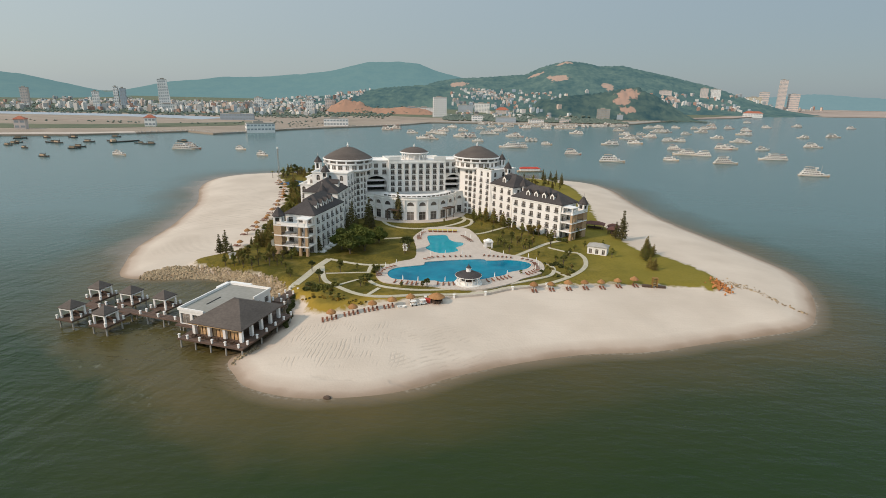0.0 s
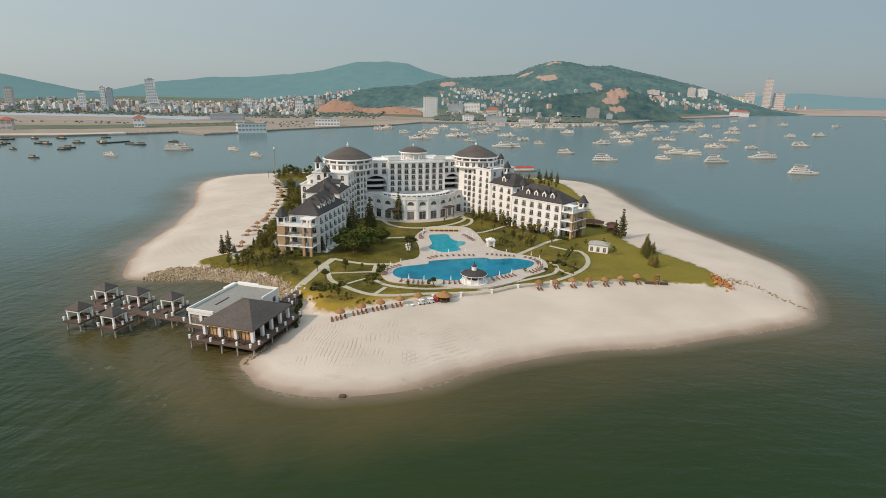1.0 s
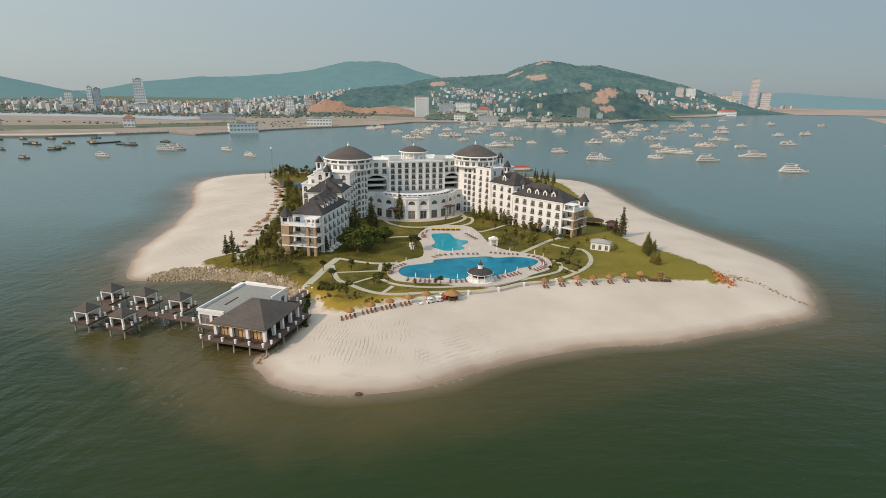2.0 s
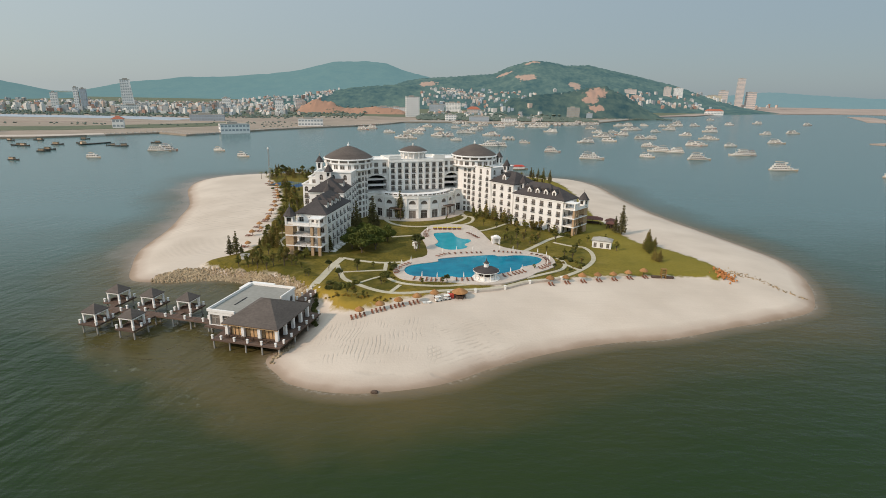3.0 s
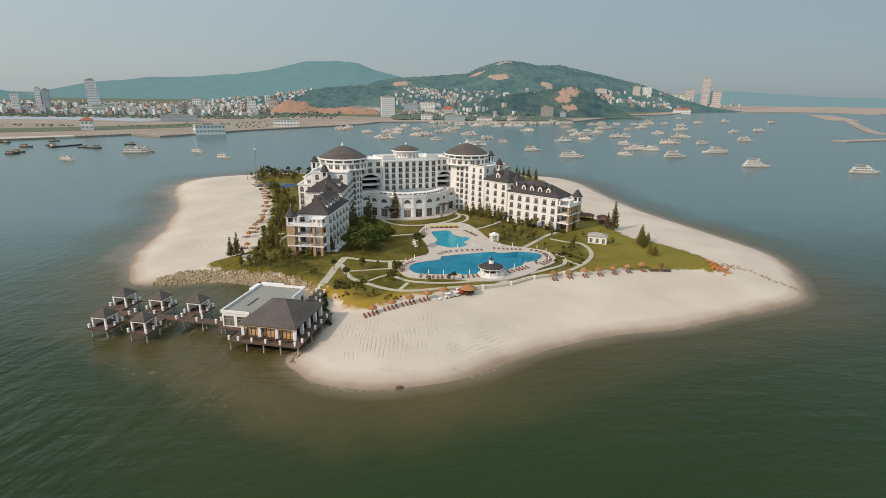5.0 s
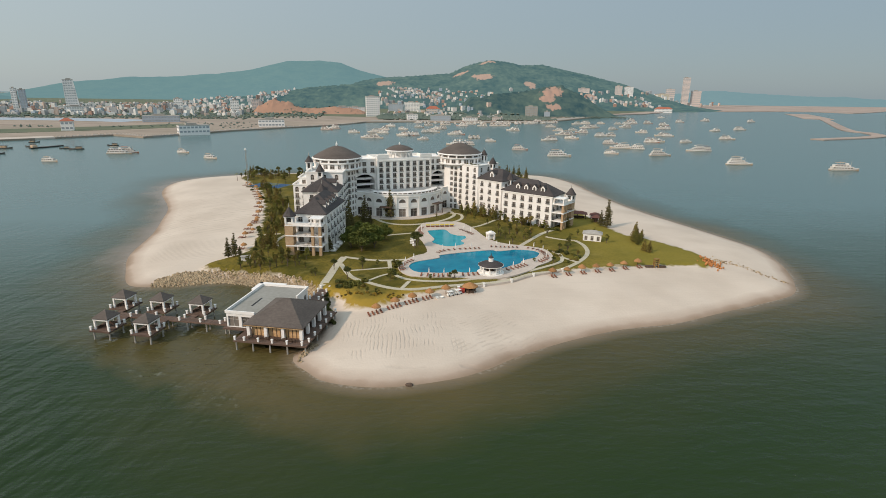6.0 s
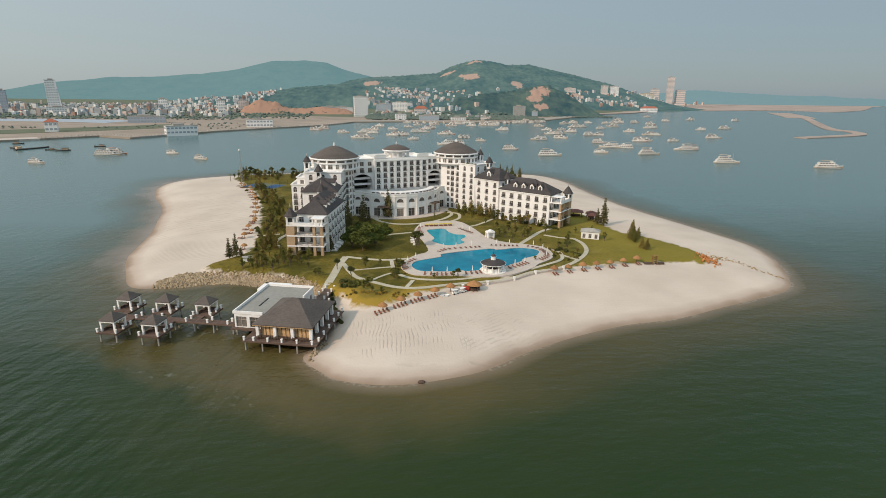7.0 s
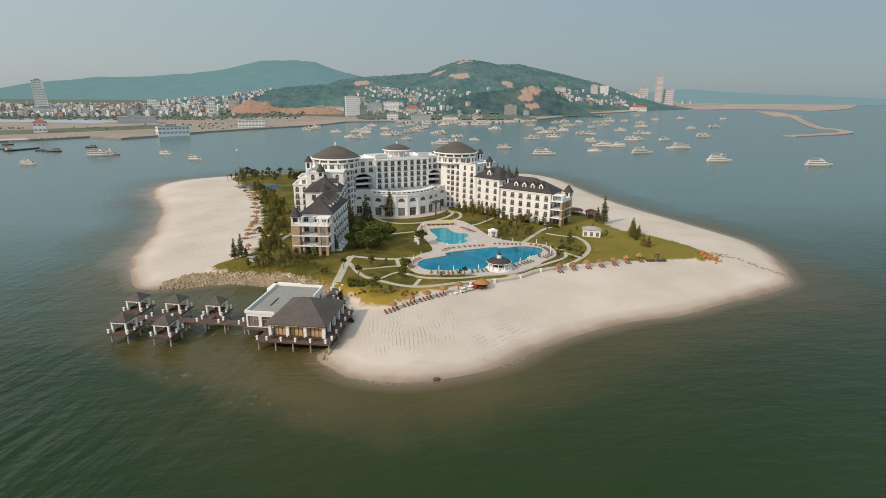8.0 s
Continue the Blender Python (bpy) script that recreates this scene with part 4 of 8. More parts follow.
        if open_side:
            facade(bm, hotel, p0, p1, [FL] * 8, 1, 1.6, 1.95, arch_floors=(0, 7), rail_floors=(3, 4, 5, 6) if k % 2 else (), blank=() if k % 2 == 0 else ())
        else:
            quad(bm, (*p0, 0), (*p1, 0), (*p1, FL * 8), (*p0, FL * 8))
    part("wall", bm, WHITE, hotel)
    bm = bmesh.new()
    lathe(bm, tx, ty, [(9.5, 23.2), (12.4, 24.35), (12.9, 24.45), (12.9, 24.9), (11.9, 25.0), (11.9, 27.6), (12.7, 27.7), (12.7, 28.1), (0, 28.15)], 48)
    lathe(bm, tx, ty, [(0, 29.30), (12.7, 29.32), (12.9, 29.6), (12.7, 30.0), (12.0, 30.05)], 48)
    for k in range(16):
        a = 2 * math.pi * (k + 0.5) / 16
        f = lambda x, y, z, a=a: (tx + x * math.cos(a) - y * math.sin(a), ty + x * math.sin(a) + y * math.cos(a), z)
        box(bm, 11.7, 12.4, -0.4, 0.4, 28.1, 29.3, f)
    part("drum", bm, WHITE, hotel)
    for k in range(9):
        a = radians(270 + (k - 4) * 17.0 - 8 * s)
        o, al = Vector((math.cos(a), math.sin(a), 0)), Vector((math.sin(a), -math.cos(a), 0))
        p = Vector((tx, ty, 25.15)) + o * 12.22
        add_window(hotel, Matrix(((al.x, o.x, 0, p.x), (al.y, o.y, 0, p.y), (0, 0, 1, p.z), (0, 0, 0, 1))), 2.3 if k % 3 else 1.5, 2.0)
    bm = bmesh.new()
    lathe(bm, tx, ty, [(11.55, 28.1), (11.55, 29.3)], 48)
    part("clerestory", bm, GLASS, hotel)
    bm = bmesh.new()
    lathe(bm, tx, ty, [(12.5, 30.0), (12.2, 30.2), (9.2, 32.0), (6.1, 33.5), (3.1, 34.8), (0.9, 35.35), (0, 35.4)], 48)
    cap = part("dome", bm, SLATE_WARM, hotel, "brown shingled conical dome", smooth=False)
    bm = bmesh.new()
    lathe(bm, tx, ty, [(0.5, 35.2), (0.45, 35.9), (0.7, 36.1), (0.3, 36.5), (0.08, 37.4), (0, 37.5)], 8)
    part("finial", bm, WHITE_TRIM, cap)
    # arched link between tower and centre
    bm = bmesh.new()
    U0 = 16.6 if s > 0 else 14.2
    x0, x1, zs, zt = U0 + 0.9, 26.6, 16.3, 20.2
    seg = [(x0, zs)] + [((x0 + x1) / 2 - (x1 - x0) / 2 * math.cos(math.pi * k / 14), zs + (zt - zs) * math.sin(math.pi * k / 14)) for k in range(1, 14)] + [(x1, zs)]
    F = lambda u, z, v=0.0: (s * u, v, z)
    quad(bm, F(U0, 0), F(27.5, 0), F(27.5, 11.6), F(U0, 11.6))
    quad(bm, F(U0, 11.6), F(x0, 11.6), F(x0, 20.9), F(U0, 20.9))
    quad(bm, F(x1, 11.6), F(27.5, 11.6), F(27.5, 20.9), F(x1, 20.9))
    for (xa, za), (xb, zb) in zip(seg, seg[1:]):
        quad(bm, F(xa, za), F(xb, zb), F(xb, 20.9), F(xa, 20.9))
        quad(bm, F(xa, za), F(xb, zb), F(xb, zb, 9), F(xa, za, 9))
    quad(bm, F(x0, 11.6), F(x0, zs), F(x0, zs, 9), F(x0, 11.6, 9))
    quad(bm, F(x1, 11.6), F(x1, zs), F(x1, zs, 9), F(x1, 11.6, 9))
    quad(bm, F(x0, 11.6), F(x1, 11.6), F(x1, 11.6, 9), F(x0, 11.6, 9))
    p0, p1 = ((U0, 0), (27.5, 0)) if s > 0 else ((-27.5, 0), (-U0, 0))
    facade(bm, hotel, p0, p1, [3.2, 3.2], 3, 2.2, 2.2, rail_floors=(0,), z0=20.9, top=0.8)
    quad(bm, F(U0, 27.4), F(27.5, 27.4), F(27.5, 27.4, 16), F(U0, 27.4, 16))
    quad(bm, F(U0, 0, 16), F(27.5, 0, 16), F(27.5, 28.1, 16), F(U0, 28.1, 16))
    part("wall", bm, WHITE, hotel)
    bm = bmesh.new()
    for z in (14.2, 17.2):
        box(bm, *sorted((s * (x0 + 0.1), s * (x1 - 0.1))), 2.0, 8.9, z, z + 0.4)
        box(bm, *sorted((s * (x0 + 0.1), s * (x1 - 0.1))), 2.0, 2.2, z + 0.4, z + 1.1)
    part("gallery", bm, WHITE, hotel)
    # near-black back sheet: the arch's inner shade put into its colour
    bm = bmesh.new()
    box(bm, *sorted((s * x0, s * x1)), 9.0, 9.3, 11.6, 20.2)
    part("recess", bm, DARK, hotel)
    moulding([p0, p1], 20.7, 21.1, 0.3, False)
    moulding([p0, p1], 27.9, 28.3, 0.4, False)

# centre block
bm = bmesh.new()
facade(bm, hotel, (-14.2, -2), (16.6, -2), [3.0] * 5, 8, 1.95, 2.15, arch_floors=(), rail_floors=(0, 1, 2, 3, 4), z0=12.0, top=0.6)
quad(bm, (-14.2, -2, 0), (16.6, -2, 0), (16.6, -2, 12), (-14.2, -2, 12))
for u in (-14.2, 16.6):
    quad(bm, (u, -2, 0), (u, 18, 0), (u, 18, 27.6), (u, -2, 27.6))
quad(bm, (-14.2, 18, 0), (16.6, 18, 0), (16.6, 18, 27.6), (-14.2, 18, 27.6))
quad(bm, (-14.2, -2, 27.0), (16.6, -2, 27.0), (16.6, 18, 27.0), (-14.2, 18, 27.0))
part("wall", bm, WHITE, hotel)
centre = [(-14.2, -2), (16.6, -2), (16.6, 18), (-14.2, 18)]
moulding(centre, 26.9, 27.5, 0.45)
moulding(centre, 23.7, 24.0, 0.2)
moulding([(-14.1, -1.9), (16.5, -1.9), (16.5, 17.8), (-14.1, 17.8)], 27.5, 28.5, 0.15)
for u0, u1 in ((-14.6, -7.8), (10.2, 17.0)):
    bm = bmesh.new()
    box(bm, u0, u1, -2.3, -1.6, 28.5, 29.9)
    box(bm, u0 + 0.6, u1 - 0.6, -2.4, -1.5, 29.9, 30.3)
    part("parapet", bm, WHITE_TRIM, hotel)
for k in range(9):
    u = -14.2 + 30.8 * k / 8
    bm = bmesh.new()
    box(bm, u - 0.32, u + 0.32, -2.3, -2.0, 11.9, 26.9)
    part("pilaster", bm, WHITE_TRIM, hotel)
# rotunda on the centre roof
bm = bmesh.new()
lathe(bm, 1.2, 6, [(0, 27.3), (7.8, 27.3), (7.8, 28.2), (7.4, 28.2), (7.4, 27.9), (0, 27.9)], 40)
for k in range(14):
    a = 2 * math.pi * k / 14
    lathe(bm, 1.2 + 6.6 * math.cos(a), 6 + 6.6 * math.sin(a), [(0.38, 28.0), (0.34, 31.0), (0.45, 31.2)], 8)
lathe(bm, 1.2, 6, [(0, 31.2), (7.6, 31.2), (8.0, 31.6), (7.7, 31.95), (0, 31.95)], 40)
part("rotunda", bm, WHITE, hotel)
bm = bmesh.new()
lathe(bm, 1.2, 6, [(4.4, 27.9), (4.4, 31.2)], 24)
part("wall", bm, WHITE, hotel)
bm = bmesh.new()
lathe(bm, 1.2, 6, [(7.7, 31.95), (5.8, 33.0), (4.0, 33.75), (1.8, 34.3), (0.5, 34.5), (0, 34.55)], 40)
cap = part("dome", bm, SLATE_WARM, hotel, "brown shingled conical dome")
bm = bmesh.new()
lathe(bm, 1.2, 6, [(0.4, 34.4), (0.35, 34.9), (0.55, 35.1), (0.1, 35.9), (0, 36)], 8)
part("finial", bm, WHITE_TRIM, cap)

# bowed podium with tall arched windows
PR, PC = 25.0, 6.0
bm = bmesh.new()
bays = 9
arc = [math.radians(270 - 65 + 130 * k / bays) for k in range(bays + 1)]
rim = [(PR * math.cos(a), PC + PR * math.sin(a)) for a in arc]
for k in range(bays):
    facade(bm, hotel, rim[k], rim[k + 1], [5.4, 4.4], 1, 3.6, 4.2, 0.2, lunettes=(1,), top=1.9)
top = [bm.verts.new((*p, 10.9)) for p in rim]
bm.faces.new(top)
for sgn, end in ((-1, rim[0]), (1, rim[-1])):
    p0, p1 = ((-31, -2.5), end) if sgn < 0 else (end, (31, -2.5))
    facade(bm, hotel, p0, p1, [5.4, 4.4], 2, 2.8, 4.0, 0.2, lunettes=(1,), top=1.9)
    quad(bm, (*p0, 10.9), (*p1, 10.9), (p1[0], 4, 10.9), (p0[0], 4, 10.9))
part("podium", bm, WHITE, hotel)
line = [(-31, -2.5)] + rim + [(31, -2.5)]
moulding(line, 10.3, 10.8, 0.4, False)
moulding(line, 11.6, 11.9, 0.35, False)
moulding(line, 5.1, 5.4, 0.2, False)
for k in range(bays + 1):
    a = arc[k]
    f = lambda x, y, z, a=a: ((PR + x) * math.cos(a) - y * math.sin(a), PC + (PR + x) * math.sin(a) + y * math.cos(a), z)
    bm = bmesh.new()
    box(bm, 0.0, 0.35, -0.45, 0.45, 0, 10.3, f)
    part("pilaster", bm, WHITE_TRIM, hotel)
# low white parapet ring on the podium terrace, with small panes
bm = bmesh.new()
lathe(bm, 0, PC, [(22.6, 11.0), (22.6, 12.3), (22.2, 12.4), (19.5, 12.4), (19.5, 11.0)], 40, 212, 328)
part("terrace_parapet", bm, WHITE, hotel, "white curved terrace parapet")
for k in range(16):
    a = math.radians(216 + 108 * (k + 0.5) / 16)
    f = lambda x, y, z, a=a: (x * math.cos(a) - y * math.sin(a), PC + x * math.sin(a) + y * math.cos(a), z)
    bm = bmesh.new()
    box(bm, 22.55, 22.7, -0.9, 0.9, 11.15, 12.1, f)
    part("pane", bm, GLASS, hotel)
for sgn in (-1, 1):
    a = math.radians(270 + 33 * sgn)
    f = lambda x, y, z, a=a: ((PR + x) * math.cos(a) - y * math.sin(a), PC + (PR + x) * math.sin(a) + y * math.cos(a), z)
    bm = bmesh.new()
    box(bm, 0.4, 3.6, -3.2, 3.2, 5.7, 5.95, f)
    box(bm, 3.3, 3.6, -3.2, 3.2, 5.5, 5.7, f)
    for y in (-2.9, 2.9):
        box(bm, 3.1, 3.35, y - 0.12, y + 0.12, 0, 5.7, f)
    part("canopy", bm, DARK_WOOD, hotel, "brown entrance canopy on thin posts")
bm = bmesh.new()
lathe(bm, 0, PC, [(PR + 0.1, -0.6), (PR + 0.1, 0.25), (PR + 5.5, 0.2), (PR + 5.5, -0.6)], 40, 205, 335)
part("terrace", bm, PAVING, hotel)

# ---- gardens: paths, pool terrace, pools ----
def ribbon(bm, pts, width, lift=0.10, thick=0.5, smooth=4, ground=level):
    """A paved strip along plan points, lying on the ground."""
    line = [Vector(p) for p in (curve_through(pts, smooth, False) if len(pts) > 2 else pts)]
    rows = []
    for i, p in enumerate(line):
        d = (line[min(i + 1, len(line) - 1)] - line[max(i - 1, 0)]).normalized()
        o = Vector((-d.y, d.x)) * width / 2
        a, b = p + o, p - o
        z = ground(p.x, p.y) + lift
        rows.append([bm.verts.new((q.x, q.y, zz)) for q, zz in ((a, z - thick), (a, z), (b, z), (b, z - thick))])
    for r, s in zip(rows, rows[1:]):
        for k in range(4):
            bm.faces.new((r[k], r[(k + 1) % 4], s[(k + 1) % 4], s[k]))
    bm.faces.new(rows[0])
    bm.faces.new(rows[-1][::-1])


PATHS = (
    ([(-54.1, 168.3), (-52.1, 179.3), (-50.1, 192.2), (-47.8, 201.5)], 2.8),
    ([(-47.8, 201.5), (-40.2, 197.7), (-32.5, 195.3), (-23.6, 196)], 1.7),
    ([(-48.8, 192.7), (-44.6, 177.8), (-39.5, 171.8), (-31.6, 165), (-24, 162.8), (-10.6, 164.9), (1.3, 166.8), (11.8, 170), (21, 175.1), (34.8, 179.1), (45.1, 187.6), (52.7, 198.4), (55.5, 209.7), (54.6, 217.5)], 1.8),
    ([(-30.2, 194.7), (-30, 183.7), (-27.9, 176.3), (-21.9, 171.4), (-10.2, 169.4), (1.9, 171.4)], 1.5),
    ([(-45.4, 184.1), (-38.4, 185.2), (-30, 186.4)], 1.0),
    ([(-38.6, 172.4), (-33.5, 177.6), (-29.1, 180)], 1.0),
    ([(-27.2, 163.8), (-24.3, 170.4)], 1.4),
    ([(25.2, 208.4), (34, 219.5), (43.5, 230.9), (52.3, 237.9)], 1.9),
    ([(43.2, 225), (49.3, 219.4), (54.6, 217.5)], 1.3),
    ([(38.2, 202.6), (40.1, 196.4), (37.3, 187.7), (27.8, 181.2), (21.2, 177.5)], 1.5),
    ([(39.3, 194.2), (43.5, 186.2)], 1.2),
    ([(-37.2, 277.5), (-31.4, 260.8), (-23, 253.7), (-11.8, 253.8), (0.1, 260.9), (7.8, 272.4), (6.9, 283.3)], 1.8),
    ([(6.3, 277.6), (11.6, 273.7), (9.6, 262.1), (0.9, 253.7)], 1.6),
    ([(6.3, 243.6), (15.5, 246.8), (29.7, 262.1)], 1.4),
    ([(-29.6, 233.4), (-17.9, 236.3)], 1.3),
    ([(-75, 217.7), (-78.1, 225.9), (-76, 235.9), (-71.9, 244.1)], 1.6),
    ([(-78.1, 240), (-86.4, 238.3)], 1.2),
)
for i, (pts, w) in enumerate(PATHS):
    bm = bmesh.new()
    ribbon(bm, pts, w, 0.10 + 0.006 * i)
    tagged(part("path", bm, PATH_STONE), "pale paved garden path across the lawn", "path", kind="structure")

DECK = curve_through([(-27.3, 185), (-25.4, 192.4), (-20.2, 199.6), (-14.2, 205), (-14.6, 221.9), (-16.7, 236.3), (-12.7, 250.3), (-8.7, 256.1), (7, 256.3), (12.3, 243.6),
                      (14.9, 226.3), (19.5, 216.2), (29.2, 210.1), (35.4, 205.7), (36.8, 197.9), (34, 189.2), (26, 182.6), (22.2, 178.1), (12, 171.6), (1.5, 170.2),
                      (-7.8, 173), (-19.8, 174.4), (-24.9, 177.4)], 3)
POOL_LINE = curve_through([(-23.0, 184.4), (-22.8, 188.2), (-20.6, 191.6), (-16.5, 193.7), (-11.5, 195.6), (-10.0, 196.7), (-9.7, 199.5), (-4.4, 201.6), (3.9, 203.6), (10.8, 205.1), (13.8, 205.1),
                           (14.8, 203.7), (19.0, 204.0), (22.9, 205.0), (27.4, 204.4), (30.9, 202.5), (32.0, 199.7), (30.9, 196.4), (28.5, 193.1), (25.0, 191.1), (21.9, 189.2), (20.2, 186.3),
                           (15.8, 183.4), (10.2, 180.2), (3.4, 178.2), (-3.3, 177.0), (-5.7, 178.4), (-11.3, 177.6), (-16.1, 178.5), (-19.5, 179.0), (-21.8, 181.0)], 3)
SMALL_LINE = curve_through([(-10.2, 239.1), (-5.9, 240.8), (-1.5, 241.2), (-0.1, 234.2), (2.8, 230.1), (5.9, 229.1), (5.7, 224.6), (2.8, 220.6), (3.8, 216.8), (1.0, 213.4), (-4.5, 212.1), (-8.1, 215.1), (-10.5, 219.6), (-8.8, 224.3), (-9.7, 230.9)], 3)


def sheet_with_holes(bm, outer, holes, z):
    edges = []
    for loop in (outer, *holes):
        v = [bm.verts.new((x, y, z)) for x, y in loop]
        edges += [bm.edges.new((v[i], v[(i + 1) % len(v)])) for i in range(len(v))]
    bmesh.ops.triangle_fill(bm, edges=edges, use_beauty=True)
    rim = [e for e in bm.edges if len(e.link_faces) == 1]
    made = bmesh.ops.extrude_edge_only(bm, edges=rim)
    for v in made["geom"]:
        if isinstance(v, bmesh.types.BMVert):
            v.co.z -= 0.6


def grown(loop, by):
    c = [Vector(p) for p in loop]
    out = []
    for i, p in enumerate(c):
        d = (c[(i + 1) % len(c)] - c[i - 1]).normalized()
        out.append(tuple(p + Vector((d.y, -d.x)) * by))
    return out


bm = bmesh.new()
sheet_with_holes(bm, DECK, [POOL_LINE, SMALL_LINE], GROUND + 0.30)
tagged(part("pool_terrace", bm, PAVING), "pale stone terrace round two swimming pools", "terrace", kind="structure")
for name, loop, mat, text in (("pool", POOL_LINE, POOL, "large curved swimming pool of deep blue water"), ("pool", SMALL_LINE, POOL_LIGHT, "small turquoise swimming pool beside the larger one")):
    area = sum(a[0] * b[1] - b[0] * a[1] for a, b in zip(loop, loop[1:] + loop[:1]))
    sign = 1 if area > 0 else -1
    pool = thing(name, Matrix.Identity(4), text, "swimming pool")
    bm = bmesh.new()
    bm.faces.new([bm.verts.new((x, y, GROUND + 0.16)) for x, y in loop])
    bmesh.ops.triangulate(bm, faces=bm.faces)
    part("water", bm, mat, pool)
    bm = bmesh.new()
    outer, inner = grown(loop, 0.45 * sign), grown(loop, -0.05 * sign)
    n = len(loop)
    for i in range(n):
        j = (i + 1) % n
        quad(bm, (*outer[i], GROUND + 0.36), (*outer[j], GROUND + 0.36), (*inner[j], GROUND + 0.36), (*inner[i], GROUND + 0.36))
        quad(bm, (*inner[i], GROUND + 0.36), (*inner[j], GROUND + 0.36), (*inner[j], GROUND), (*inner[i], GROUND))
        quad(bm, (*outer[i], GROUND + 0.36), (*outer[j], GROUND + 0.36), (*outer[j], GROUND + 0.2), (*outer[i], GROUND + 0.2))
    part("coping", bm, PAVING, pool, "pale stone coping")
# low wall with piers along the beach
WALL_LINE = curve_through([(-8.1, 161.8), (1.2, 164.3), (11.8, 167.6), (21.5, 172.9), (34, 176.9)], 4, False)
beach_wall = thing("garden_wall", Matrix.Identity(4), "low pale garden wall with piers above the beach", "wall", kind="structure")
bm = bmesh.new()
ribbon(bm, WALL_LINE, 0.35, 0.75, 1.6, 1)
part("wall", bm, PAVING, beach_wall)
for i in range(0, len(WALL_LINE), 4):
    x, y = WALL_LINE[i]
    bm = bmesh.new()
    box(bm, x - 0.35, x + 0.35, y - 0.35, y + 0.35, level(x, y) - 0.6, level(x, y) + 1.25)
    box(bm, x - 0.45, x + 0.45, y - 0.45, y + 0.45, level(x, y) + 1.25, level(x, y) + 1.4)
    part("pier", bm, WHITE_TRIM, beach_wall)


# ---- pool pavilion, kiosk, gate, garden house ----
gaz = thing("pavilion", pose(6.34, 176.99, GROUND + 0.3), "round white pool bar with a dark shingled roof and white cupola", "pavilion")
bm = bmesh.new()
lathe(bm, 0, 0, [(0, 0), (5.0, 0), (5.0, 0.12), (0, 0.12)], 32)
part("floor", bm, WHITE_TRIM, gaz)
for k in range(10):
    a = 2 * math.pi * k / 10
    bm = bmesh.new()
    lathe(bm, 3.9 * math.cos(a), 3.9 * math.sin(a), [(0.22, 0.1), (0.18, 0.3), (0.16, 2.6), (0.24, 2.75)], 8)
    part("column", bm, WHITE_TRIM, gaz)
bm = bmesh.new()
lathe(bm, 0, 0, [(3.3, 0.1), (3.3, 1.1), (3.5, 1.15), (3.5, 1.22), (2.6, 1.22), (2.6, 0.1)], 32)
part("counter", bm, WHITE, gaz)
bm = bmesh.new()
lathe(bm, 0, 0, [(1.4, 0.1), (1.4, 2.7)], 16)
part("bar_core", bm, DARK_WOOD, gaz)
bm = bmesh.new()
lathe(bm, 0, 0, [(0, 2.7), (4.5, 2.7), (4.75, 2.85), (4.75, 3.0), (4.4, 3.05)], 32)
part("cornice", bm, WHITE, gaz)
bm = bmesh.new()
lathe(bm, 0, 0, [(4.7, 3.0), (3.2, 3.75), (1.6, 4.2), (0, 4.3)], 32)
part("roof", bm, SLATE, gaz)
bm = bmesh.new()
lathe(bm, 0, 0, [(0.95, 4.1), (0.85, 5.3), (1.05, 5.4), (1.05, 5.55), (0, 5.6)], 12)
part("cupola", bm, WHITE, gaz)
bm = bmesh.new()
lathe(bm, 0, 0, [(1.0, 5.55), (0.6, 6.1), (0.2, 6.5), (0.05, 7.4), (0, 7.5)], 12)
part("cupola_roof", bm, SLATE, gaz)

kiosk = thing("beach_kiosk", pose(-4.46, 160.39, level(-4.46, 160.39)) @ Matrix.Scale(0.84, 4), "round thatched beach bar with red panels on the sand", "kiosk")
for k in range(8):
    a = 2 * math.pi * (k + 0.5) / 8
    bm = bmesh.new()
    lathe(bm, 2.3 * math.cos(a), 2.3 * math.sin(a), [(0.12, -0.3), (0.10, 2.5)], 6)
    part("post", bm, DARK_WOOD, kiosk)
bm = bmesh.new()
lathe(bm, 0, 0, [(3.2, 2.3), (3.1, 2.45), (2.2, 3.0), (1.2, 3.5), (0.25, 3.95), (0, 4.0)], 18)
lathe(bm, 0, 0, [(3.2, 2.3), (0.2, 3.6)], 18)
part("roof", bm, THATCH, kiosk)
bm = bmesh.new()
lathe(bm, 0, 0, [(1.9, -0.1), (1.9, 1.05), (2.2, 1.1), (2.2, 1.18), (1.3, 1.18), (1.3, -0.1)], 16)
part("counter", bm, DARK_WOOD, kiosk)
bm = bmesh.new()
box(bm, -4.3, -2.4, -1.2, 0.3, -0.1, 1.5)
box(bm, -4.45, -2.25, -1.4, 0.45, 1.5, 1.62)
part("cooler", bm, RED, kiosk, "red drinks cooler")

